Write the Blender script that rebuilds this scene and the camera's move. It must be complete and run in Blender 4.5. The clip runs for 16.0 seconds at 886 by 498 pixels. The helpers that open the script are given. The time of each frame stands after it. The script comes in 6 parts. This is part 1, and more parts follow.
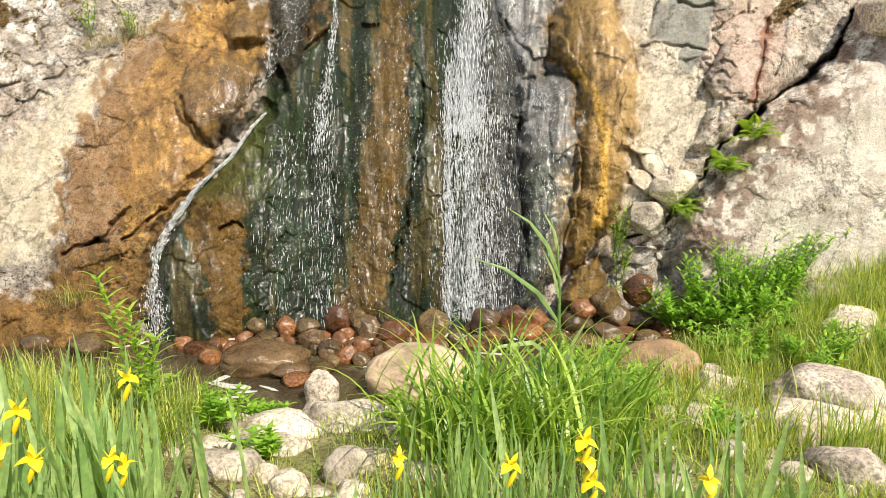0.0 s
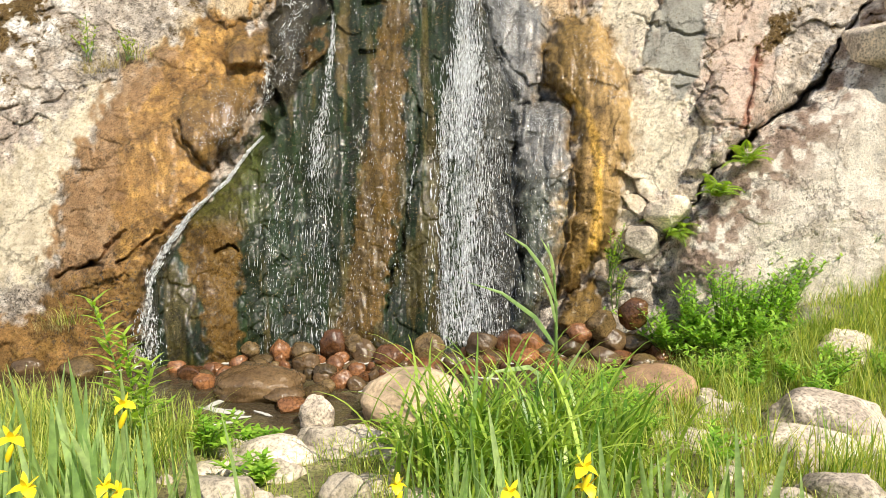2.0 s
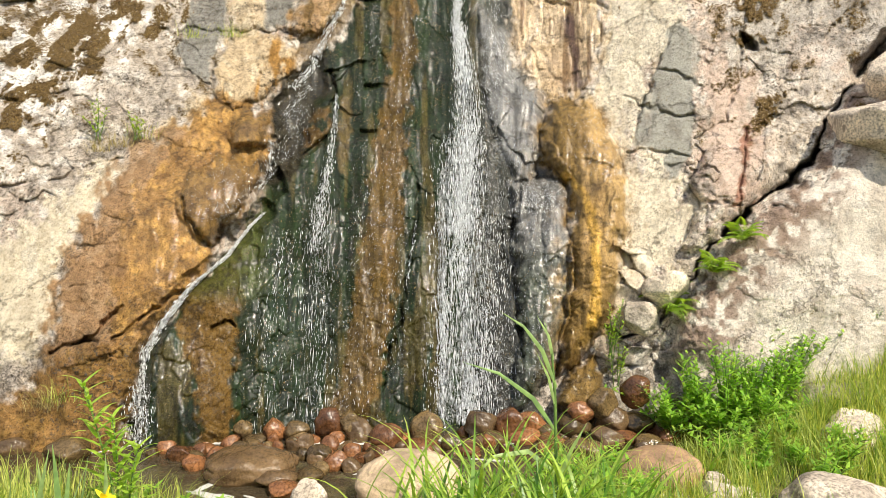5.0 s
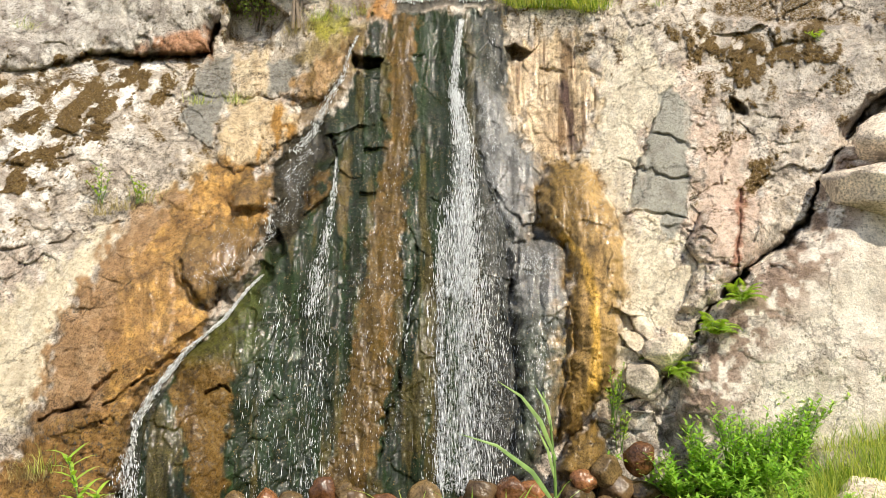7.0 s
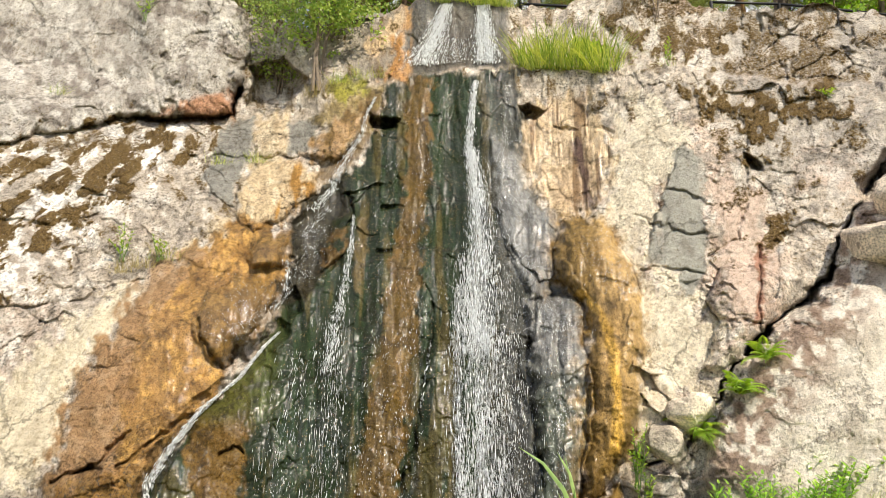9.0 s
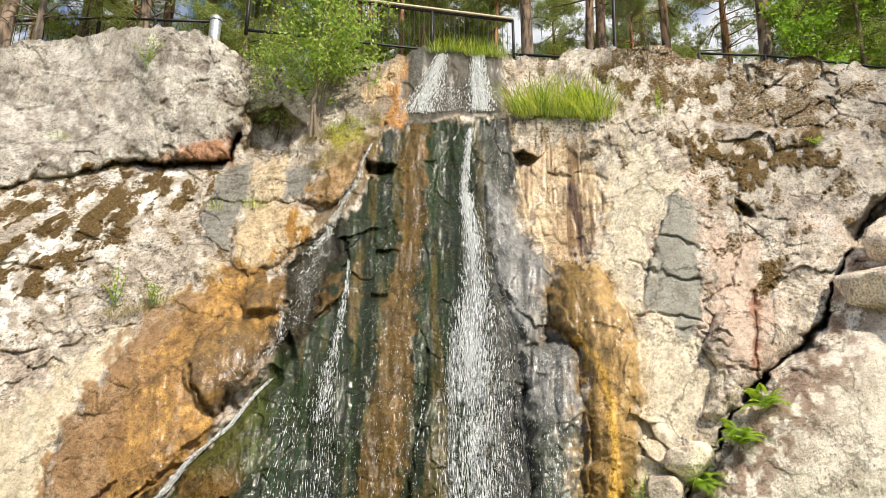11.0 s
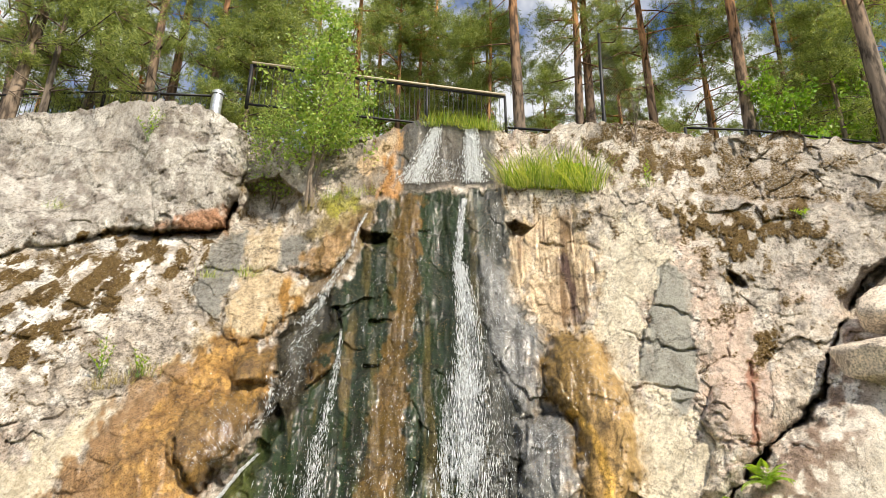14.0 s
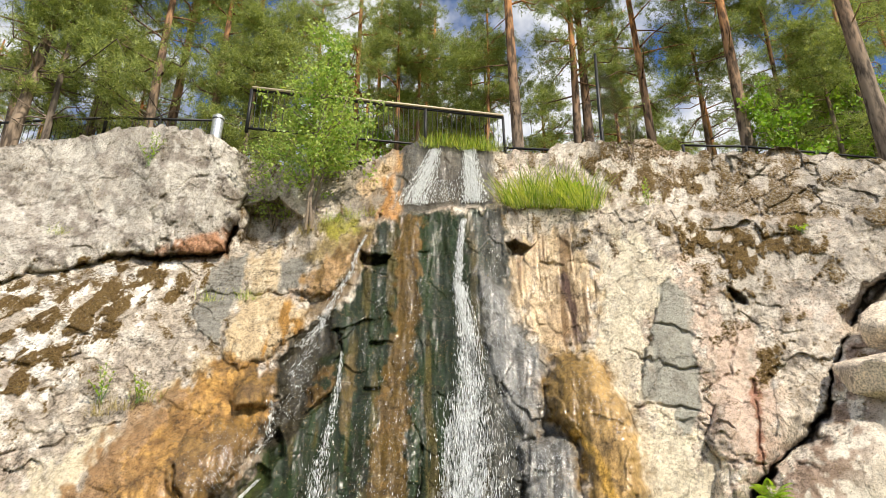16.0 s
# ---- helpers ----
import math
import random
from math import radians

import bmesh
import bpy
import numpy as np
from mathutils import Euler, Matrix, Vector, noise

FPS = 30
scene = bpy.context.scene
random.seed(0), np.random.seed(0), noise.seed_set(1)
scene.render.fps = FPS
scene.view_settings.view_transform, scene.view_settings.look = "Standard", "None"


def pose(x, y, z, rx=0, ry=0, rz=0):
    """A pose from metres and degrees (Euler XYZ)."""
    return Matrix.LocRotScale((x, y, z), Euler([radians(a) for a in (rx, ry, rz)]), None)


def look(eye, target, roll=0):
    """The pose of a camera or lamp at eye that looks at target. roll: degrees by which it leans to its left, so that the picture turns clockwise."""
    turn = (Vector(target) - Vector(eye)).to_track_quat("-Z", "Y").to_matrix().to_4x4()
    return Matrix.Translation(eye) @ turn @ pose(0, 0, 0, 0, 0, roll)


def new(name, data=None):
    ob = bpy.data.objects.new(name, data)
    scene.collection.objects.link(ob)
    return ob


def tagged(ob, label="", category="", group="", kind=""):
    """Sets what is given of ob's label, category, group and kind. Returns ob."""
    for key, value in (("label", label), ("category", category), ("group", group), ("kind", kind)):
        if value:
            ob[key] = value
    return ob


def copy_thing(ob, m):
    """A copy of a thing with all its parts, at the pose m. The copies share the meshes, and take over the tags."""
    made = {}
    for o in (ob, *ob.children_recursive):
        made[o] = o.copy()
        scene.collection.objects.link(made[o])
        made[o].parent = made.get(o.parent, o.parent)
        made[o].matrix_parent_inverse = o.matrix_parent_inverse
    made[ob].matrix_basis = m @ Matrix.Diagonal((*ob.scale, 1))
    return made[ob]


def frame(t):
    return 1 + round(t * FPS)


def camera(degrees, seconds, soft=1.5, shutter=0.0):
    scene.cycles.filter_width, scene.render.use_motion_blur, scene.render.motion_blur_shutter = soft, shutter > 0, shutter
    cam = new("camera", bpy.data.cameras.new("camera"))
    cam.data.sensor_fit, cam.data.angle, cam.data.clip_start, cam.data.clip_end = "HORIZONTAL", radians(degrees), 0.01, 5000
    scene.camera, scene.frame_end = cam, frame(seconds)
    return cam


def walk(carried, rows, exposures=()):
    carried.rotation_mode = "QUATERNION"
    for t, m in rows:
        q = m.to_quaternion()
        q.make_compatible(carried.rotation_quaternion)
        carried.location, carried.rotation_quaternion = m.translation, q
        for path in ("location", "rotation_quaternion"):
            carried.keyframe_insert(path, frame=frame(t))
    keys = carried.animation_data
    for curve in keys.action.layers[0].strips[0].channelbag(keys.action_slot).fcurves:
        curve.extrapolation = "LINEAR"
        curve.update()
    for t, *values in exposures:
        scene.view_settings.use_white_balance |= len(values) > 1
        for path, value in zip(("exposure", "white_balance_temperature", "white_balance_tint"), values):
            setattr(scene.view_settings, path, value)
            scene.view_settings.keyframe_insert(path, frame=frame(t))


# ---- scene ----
cam = camera(72.67, 16.0, soft=0.5)
PATH = [
    (0.0, look((-0.000, 0.000, 1.600), (-0.000, 7.912, 0.418), -0.00)),
    (0.5, look((-0.005, -0.003, 1.597), (-0.001, 7.910, 0.419), 0.01)),
    (1.0, look((-0.010, -0.003, 1.601), (-0.001, 7.911, 0.432), 0.08)),
    (1.5, look((-0.030, -0.004, 1.601), (0.027, 7.923, 0.525), 0.10)),
    (2.0, look((-0.016, -0.009, 1.609), (0.059, 7.942, 0.729), 0.16)),
    (2.5, look((-0.005, -0.014, 1.612), (0.064, 7.955, 0.908), 0.19)),
    (3.0, look((-0.009, -0.015, 1.623), (0.062, 7.965, 1.050), 0.16)),
    (3.5, look((-0.008, -0.011, 1.634), (0.071, 7.977, 1.202), 0.34)),
    (4.0, look((-0.002, -0.011, 1.641), (0.067, 7.985, 1.385), 0.21)),
    (6.5, look((0.019, -0.012, 1.697), (0.090, 7.967, 2.272), 0.29)),
    (7.0, look((0.032, -0.008, 1.719), (0.093, 7.950, 2.536), 0.04)),
    (7.5, look((0.021, -0.005, 1.734), (0.160, 7.918, 2.837), -0.79)),
    (8.0, look((0.012, -0.015, 1.738), (0.015, 7.894, 2.945), -0.81)),
    (8.5, look((0.010, -0.008, 1.743), (-0.102, 7.870, 3.129), -0.21)),
    (9.0, look((0.011, -0.010, 1.765), (-0.123, 7.844, 3.280), 0.07)),
    (11.5, look((0.018, -0.024, 1.795), (-0.034, 7.663, 4.012), -0.02)),
    (12.0, look((0.036, -0.027, 1.802), (-0.010, 7.622, 4.145), -0.19)),
    (12.5, look((0.043, -0.028, 1.816), (0.006, 7.592, 4.251), -0.06)),
    (13.0, look((0.039, -0.039, 1.812), (0.009, 7.532, 4.396), 0.45)),
    (13.5, look((0.041, -0.037, 1.820), (0.037, 7.480, 4.560), 0.22)),
    (14.0, look((0.038, -0.031, 1.823), (0.033, 7.417, 4.743), 0.08)),
    (14.5, look((0.039, -0.035, 1.836), (0.036, 7.379, 4.841), -0.17)),
    (15.0, look((0.046, -0.040, 1.841), (0.035, 7.346, 4.915), -0.30)),
    (15.5, look((0.056, -0.044, 1.839), (0.039, 7.318, 4.970), -0.62)),
    (16.0, look((0.065, -0.044, 1.836), (0.042, 7.305, 4.996), -0.64)),
]
walk(cam, PATH)

# light: a high sun behind and to the right of the viewer, blue sky with broken cloud
SUN_EL, SUN_AZ = 46.0, 143.0        # height above the horizon; turned from the way of the view to the right
world = bpy.data.worlds.new("sky")
scene.world = world
world.use_nodes = True
wn, wl = world.node_tree.nodes, world.node_tree.links
sky = wn.new("ShaderNodeTexSky")
sky.sky_type, sky.sun_disc = "NISHITA", False
sky.sun_elevation, sky.sun_rotation = radians(SUN_EL), radians(SUN_AZ)
coord = wn.new("ShaderNodeTexCoord")
cloud = wn.new("ShaderNodeTexNoise")
cloud.inputs["Scale"].default_value, cloud.inputs["Detail"].default_value = 5.5, 7.0
wl.new(coord.outputs["Generated"], cloud.inputs["Vector"])
cloud_ramp = wn.new("ShaderNodeValToRGB")
cloud_ramp.color_ramp.elements[0].position, cloud_ramp.color_ramp.elements[1].position = 0.42, 0.54
wl.new(cloud.outputs["Fac"], cloud_ramp.inputs["Fac"])
cloud_mix = wn.new("ShaderNodeMixRGB")
cloud_mix.inputs["Color2"].default_value = (10.5, 10.6, 10.8, 1)
wl.new(cloud_ramp.outputs["Color"], cloud_mix.inputs["Fac"])
sky_tone = wn.new("ShaderNodeMixRGB")
sky_tone.blend_type = "MULTIPLY"
sky_tone.inputs["Fac"].default_value, sky_tone.inputs["Color2"].default_value = 1.0, (1.0, 1.25, 1.6, 1)
wl.new(sky.outputs["Color"], sky_tone.inputs["Color1"])
wl.new(sky_tone.outputs["Color"], cloud_mix.inputs["Color1"])
wl.new(cloud_mix.outputs["Color"], wn["Background"].inputs["Color"])
wn["Background"].inputs["Strength"].default_value = 0.078
sun = new("sun", bpy.data.lights.new("sun", "SUN"))
sun.data.energy, sun.data.angle, sun.data.color = 5.0, radians(0.55), (1.0, 0.91, 0.74)
sa, se = radians(SUN_AZ), radians(SUN_EL)
sun.matrix_world = look((math.sin(sa) * math.cos(se) * 40, math.cos(sa) * math.cos(se) * 40, math.sin(se) * 40), (0, 0, 0))
scene.view_settings.exposure = 0.18


# ---- small tools ----
def vnoise(x, y, seed):
    """Smooth value noise, -1 to 1, on arrays."""
    table = np.random.RandomState(seed).rand(256, 256) * 2 - 1
    xi, yi = np.floor(x).astype(int), np.floor(y).astype(int)
    u, v = x - xi, y - yi
    u, v = u * u * (3 - 2 * u), v * v * (3 - 2 * v)
    a, b = table[xi % 256, yi % 256], table[(xi + 1) % 256, yi % 256]
    c, d = table[xi % 256, (yi + 1) % 256], table[(xi + 1) % 256, (yi + 1) % 256]
    return (a * (1 - u) + b * u) * (1 - v) + (c * (1 - u) + d * u) * v


def fbm(x, y, seed, octaves=4, gain=0.5):
    total, amp = 0.0, 1.0
    for k in range(octaves):
        total = total + amp * vnoise(x * 2.03 ** k + 17 * k, y * 2.03 ** k + 9 * k, seed + k)
        amp *= gain
    return total


def facets(x, y, seed, tilt=1.0):
    """Broken stone: every cell is a flat face with a height and a tilt of its own; also the distance to the border."""
    rs = np.random.RandomState(seed)
    jx, jy, val, gx_, gy_ = (rs.rand(128, 128) for _ in range(5))
    xi, yi = np.floor(x).astype(int), np.floor(y).astype(int)
    f1, f2, best = np.full(x.shape, 9.0), np.full(x.shape, 9.0), np.zeros(x.shape)
    for i in (-1, 0, 1):
        for j in (-1, 0, 1):
            cx, cy = (xi + i) % 128, (yi + j) % 128
            dx, dy = x - xi - i - jx[cx, cy], y - yi - j - jy[cx, cy]
            d = np.maximum(np.abs(dx), np.abs(dy)) * 0.6 + np.hypot(dx, dy) * 0.4
            near = d < f1
            f2 = np.where(near, f1, np.minimum(f2, d))
            best = np.where(near, val[cx, cy] - 0.5 + tilt * ((gx_[cx, cy] - 0.5) * dx + (gy_[cx, cy] - 0.5) * dy), best)
            f1 = np.where(near, d, f1)
    return best, f2 - f1


def smooth(a, lo, hi):
    t = np.clip((a - lo) / (hi - lo), 0, 1)
    return t * t * (3 - 2 * t)


def to_line(x, y, line):
    """Distance of each point to a broken line."""
    best = np.full(x.shape, 1e9)
    for (ax, ay), (bx, by) in zip(line, line[1:]):
        dx, dy = bx - ax, by - ay
        t = np.clip(((x - ax) * dx + (y - ay) * dy) / (dx * dx + dy * dy + 1e-9), 0, 1)
        best = np.minimum(best, np.hypot(x - ax - t * dx, y - ay - t * dy))
    return best


def depth_in(x, y, shape):
    """Distance to the edge of a closed outline, positive inside."""
    inside = np.zeros(x.shape, bool)
    for (ax, ay), (bx, by) in zip(shape, shape[1:] + shape[:1]):
        if ay != by:
            inside ^= ((ay > y) != (by > y)) & (x < (bx - ax) * (y - ay) / (by - ay) + ax)
    d = to_line(x, y, shape + shape[:1])
    return np.where(inside, d, -d)


def mesh_of(name, verts, faces, material, flat=False):
    me = bpy.data.meshes.new(name)
    me.from_pydata([tuple(v) for v in verts] if not isinstance(verts, np.ndarray) else verts.tolist(), [],
                   faces if not isinstance(faces, np.ndarray) else faces.tolist())
    me.polygons.foreach_set("use_smooth", [not flat] * len(me.polygons))
    if material:
        me.materials.append(material)
    me.update()
    return me


def child(name, me, parent, label=""):
    ob = new(name, me)
    ob.parent = parent
    return tagged(ob, label=label)


def uncounted(ob):
    """Marks a part whose pieces nobody would count."""
    return tagged(ob, kind="stuff")


def thing(name, label, category, group="", kind="", data=None, at=(0, 0, 0), rz=0.0):
    ob = new(name, data)
    ob.matrix_basis = pose(*at, 0, 0, rz)
    return tagged(ob, label, category, group, kind)


# ---- materials ----
def material(name):
    m = bpy.data.materials.new(name)
    m.use_nodes = True
    return m, m.node_tree.nodes, m.node_tree.links, m.node_tree.nodes["Principled BSDF"]


def noise_node(n, l, scale, detail=4.0, stretch=None, rough=0.55):
    tc = n.new("ShaderNodeTexCoord")
    tex = n.new("ShaderNodeTexNoise")
    tex.inputs["Scale"].default_value, tex.inputs["Detail"].default_value = scale, detail
    tex.inputs["Roughness"].default_value = rough
    src = tc.outputs["Object"]
    if stretch:
        mp = n.new("ShaderNodeMapping")
        mp.inputs["Scale"].default_value = stretch
        l.new(src, mp.inputs["Vector"])
        src = mp.outputs["Vector"]
    l.new(src, tex.inputs["Vector"])
    return tex


def ramp(n, l, src, stops):
    r = n.new("ShaderNodeValToRGB")
    e = r.color_ramp.elements
    e[0].position, e[0].color = stops[0][0], (*stops[0][1], 1)
    e[1].position, e[1].color = stops[-1][0], (*stops[-1][1], 1)
    for p, c in stops[1:-1]:
        e.new(p).color = (*c, 1)
    l.new(src, r.inputs["Fac"])
    return r


def mix(n, l, fac, a, b, kind="MIX"):
    m = n.new("ShaderNodeMixRGB")
    m.blend_type = kind
    for sock, v in zip(("Fac", "Color1", "Color2"), (fac, a, b)):
        if hasattr(v, "links"):
            l.new(v, m.inputs[sock])
        else:
            m.inputs[sock].default_value = v if sock == "Fac" else (*v, 1)
    return m.outputs["Color"]


def calc(n, l, op, a, b):
    m = n.new("ShaderNodeMath")
    m.operation = op
    for i, v in enumerate((a, b)):
        if hasattr(v, "links"):
            l.new(v, m.inputs[i])
        else:
            m.inputs[i].default_value = v
    return m.outputs[0]


def bump(n, l, bsdf, height, strength, distance=0.02, after=None):
    b = n.new("ShaderNodeBump")
    b.inputs["Strength"].default_value, b.inputs["Distance"].default_value = strength, distance
    l.new(height, b.inputs["Height"])
    if after:
        l.new(after.outputs["Normal"], b.inputs["Normal"])
    l.new(b.outputs["Normal"], bsdf.inputs["Normal"])
    return b


def rock_material(name, tone, speck=0.5, wet=0.0, lichen=None, per_object=0.25):
    """Stone in one tone, speckled at two sizes; wet stone is glossy."""
    m, n, l, b = material(name)
    big, small = noise_node(n, l, 3.0, 5), noise_node(n, l, 42.0, 4, rough=0.7)
    c = mix(n, l, 1.0, tone, ramp(n, l, big.outputs["Fac"], [(0.36, (0.55, 0.52, 0.5)), (0.64, (1.25, 1.22, 1.18))]).outputs[0], "MULTIPLY")
    c = mix(n, l, speck, c, ramp(n, l, small.outputs["Fac"], [(0.38, (0.3, 0.28, 0.26)), (0.5, (1, 1, 1)), (0.62, (1.4, 1.36, 1.3))]).outputs[0], "MULTIPLY")
    if lichen:
        patch = noise_node(n, l, 6.0, 6, rough=0.65)
        c = mix(n, l, ramp(n, l, patch.outputs["Fac"], [(0.55, (0, 0, 0)), (0.62, (1, 1, 1))]).outputs[0], c, lichen)
    info = n.new("ShaderNodeObjectInfo")
    var = ramp(n, l, info.outputs["Random"], [(0, (1 - per_object,) * 3), (1, (1 + per_object,) * 3)])
    c = mix(n, l, 1.0, c, var.outputs[0], "MULTIPLY")
    l.new(c, b.inputs["Base Color"])
    b.inputs["Roughness"].default_value = 0.85 - 0.7 * wet
    rip = noise_node(n, l, 30.0, 5)
    first = bump(n, l, b, big.outputs["Fac"], 0.5, 0.05)
    bump(n, l, b, rip.outputs["Fac"], 0.55, 0.02, first)
    return m


# the cliff: its tint, wetness and moss are laid down with the surface, grain and relief come from here
CLIFF, n, l, b = material("cliff_stone")
laid = {}
for key in ("stone_tint", "wetness", "moss", "calmness"):
    laid[key] = n.new("ShaderNodeAttribute")
    laid[key].attribute_name = key
wet_f, moss_f = laid["wetness"].outputs["Fac"], laid["moss"].outputs["Fac"]
dry_f = calc(n, l, "SUBTRACT", 1.0, wet_f)
lively = calc(n, l, "SUBTRACT", 1.0, calc(n, l, "MULTIPLY", laid["calmness"].outputs["Fac"], 0.6))
grain = noise_node(n, l, 62.0, 4, rough=0.75)
blotch = noise_node(n, l, 11.0, 6, rough=0.68)
runs = noise_node(n, l, 14.0, 5, (1.0, 1.0, 0.1), 0.62)
spots = noise_node(n, l, 24.0, 6, rough=0.72)
fine = ramp(n, l, grain.outputs["Fac"], [(0.37, (0.22, 0.2, 0.18)), (0.46, (0.96, 0.95, 0.94)), (0.6, (1.3, 1.28, 1.26))])
blot = ramp(n, l, blotch.outputs["Fac"], [(0.35, (0.35, 0.33, 0.31)), (0.45, (0.95, 0.94, 0.93)), (0.54, (1.12, 1.11, 1.1)), (0.64, (1.25, 1.23, 1.2))])
runc = ramp(n, l, runs.outputs["Fac"], [(0.38, (0.4, 0.38, 0.34)), (0.5, (1, 1, 1)), (0.62, (1.6, 1.55, 1.4))])
c = mix(n, l, calc(n, l, "MULTIPLY", lively, 0.85), laid["stone_tint"].outputs["Color"], fine.outputs[0], "MULTIPLY")
c = mix(n, l, calc(n, l, "MULTIPLY", lively, 0.7), c, blot.outputs[0], "MULTIPLY")
streak = noise_node(n, l, 5.0, 6, (1.0, 1.0, 0.3), 0.6)
c = mix(n, l, 0.45, c, ramp(n, l, streak.outputs["Fac"], [(0.38, (0.55, 0.5, 0.45)), (0.5, (1, 1, 1)), (0.62, (1.2, 1.19, 1.17))]).outputs[0], "MULTIPLY")
dark_spots = ramp(n, l, spots.outputs["Fac"], [(0.55, (0, 0, 0)), (0.585, (1, 1, 1))]).outputs[0]
patchy = ramp(n, l, noise_node(n, l, 1.3, 3).outputs["Fac"], [(0.4, (0.15,) * 3), (0.6, (0.95,) * 3)]).outputs[0]
c = mix(n, l, calc(n, l, "MULTIPLY", calc(n, l, "MULTIPLY", dark_spots, dry_f), calc(n, l, "MULTIPLY", patchy, lively)), c, (0.09, 0.078, 0.068))
c = mix(n, l, wet_f, c, mix(n, l, 0.4, c, runc.outputs[0], "MULTIPLY"))
mossy = ramp(n, l, calc(n, l, "ADD", moss_f, calc(n, l, "ADD", calc(n, l, "MULTIPLY", calc(n, l, "SUBTRACT", spots.outputs["Fac"], 0.5), 3.0), calc(n, l, "MULTIPLY", calc(n, l, "SUBTRACT", grain.outputs["Fac"], 0.5), 2.6))), [(0.46, (0, 0, 0)), (0.6, (1, 1, 1))]).outputs[0]
moss_c = ramp(n, l, grain.outputs["Fac"], [(0.38, (0.016, 0.01, 0.004)), (0.48, (0.095, 0.055, 0.02)), (0.62, (0.25, 0.175, 0.07))]).outputs[0]
c = mix(n, l, mossy, c, moss_c)
warp = n.new("ShaderNodeTexCoord")
cracks = n.new("ShaderNodeTexVoronoi")
cracks.feature = "DISTANCE_TO_EDGE"
cracks.inputs["Scale"].default_value = 0.6
shift = n.new("ShaderNodeVectorMath")
shift.operation = "ADD"
l.new(warp.outputs["Object"], shift.inputs[0]), l.new(mix(n, l, 0.4, (0, 0, 0), blotch.outputs["Color"]), shift.inputs[1])
l.new(shift.outputs[0], cracks.inputs["Vector"])
line = ramp(n, l, cracks.outputs["Distance"], [(0.0, (1, 1, 1)), (0.012, (0, 0, 0))]).outputs[0]
c = mix(n, l, calc(n, l, "MULTIPLY", line, 0.35), c, (0.08, 0.065, 0.05))
l.new(c, b.inputs["Base Color"])
rough = ramp(n, l, wet_f, [(0.0, (0.92,) * 3), (0.5, (0.7,) * 3), (1.0, (0.6,) * 3)])
l.new(rough.outputs[0], b.inputs["Roughness"])
b.inputs["Specular IOR Level"].default_value = 0.12
# the film of water: a clear coat that ripples over the rock
rip = noise_node(n, l, 58.0, 1.5, (1.0, 1.0, 0.85), 0.5)
film = n.new("ShaderNodeBump")
film.inputs["Strength"].default_value, film.inputs["Distance"].default_value = 1.0, 0.0066
l.new(rip.outputs["Fac"], film.inputs["Height"])
l.new(film.outputs["Normal"], b.inputs["Coat Normal"])
thin_film = ramp(n, l, noise_node(n, l, 2.6, 4, (1.0, 1.0, 0.45)).outputs["Fac"], [(0.38, (0.15,) * 3), (0.58, (0.9,) * 3)]).outputs[0]
brim = ramp(n, l, wet_f, [(0.8, (0, 0, 0)), (1.0, (1, 1, 1))]).outputs[0]
l.new(calc(n, l, "MULTIPLY", wet_f, calc(n, l, "MAXIMUM", thin_film, brim)), b.inputs["Coat Weight"])
b.inputs["Coat Roughness"].default_value, b.inputs["Coat IOR"].default_value = 0.14, 1.5
relief = noise_node(n, l, 7.0, 8, rough=0.7)
b0 = bump(n, l, b, calc(n, l, "MULTIPLY", relief.outputs["Fac"], calc(n, l, "ADD", calc(n, l, "MULTIPLY", dry_f, 0.7), 0.3)), 0.8, 0.03)
b1 = bump(n, l, b, blotch.outputs["Fac"], 0.35, 0.03, b0)
b3 = bump(n, l, b, calc(n, l, "MULTIPLY", spots.outputs["Fac"], dry_f), 0.9, 0.03, b1)
bump(n, l, b, calc(n, l, "ADD", grain.outputs["Fac"], calc(n, l, "MULTIPLY", line, -1.5)), 0.8, 0.012, b3)


def leaf_material(name, low, high, rough=0.5, through_=0.35):
    """Green blades: tone varies leaf by leaf, some light passes through."""
    m, n, l, b = material(name)
    geo = n.new("ShaderNodeNewGeometry")
    info = n.new("ShaderNodeObjectInfo")
    pick = calc(n, l, "FRACT", calc(n, l, "ADD", geo.outputs["Random Per Island"], info.outputs["Random"]), 0.0)
    c = ramp(n, l, pick, [(0.0, low), (1.0, high)]).outputs[0]
    streak = noise_node(n, l, 18.0, 3)
    c = mix(n, l, 0.6, c, ramp(n, l, streak.outputs["Fac"], [(0.36, (0.6, 0.62, 0.55)), (0.64, (1.3, 1.25, 1.05))]).outputs[0], "MULTIPLY")
    l.new(c, b.inputs["Base Color"])
    b.inputs["Roughness"].default_value = rough
    tr = n.new("ShaderNodeBsdfTranslucent")
    l.new(mix(n, l, 1.0, c, (1.3, 1.25, 0.6), "MULTIPLY"), tr.inputs["Color"])
    sh = n.new("ShaderNodeMixShader")
    sh.inputs["Fac"].default_value = through_
    l.new(b.outputs[0], sh.inputs[1]), l.new(tr.outputs[0], sh.inputs[2])
    l.new(sh.outputs[0], n["Material Output"].inputs["Surface"])
    return m


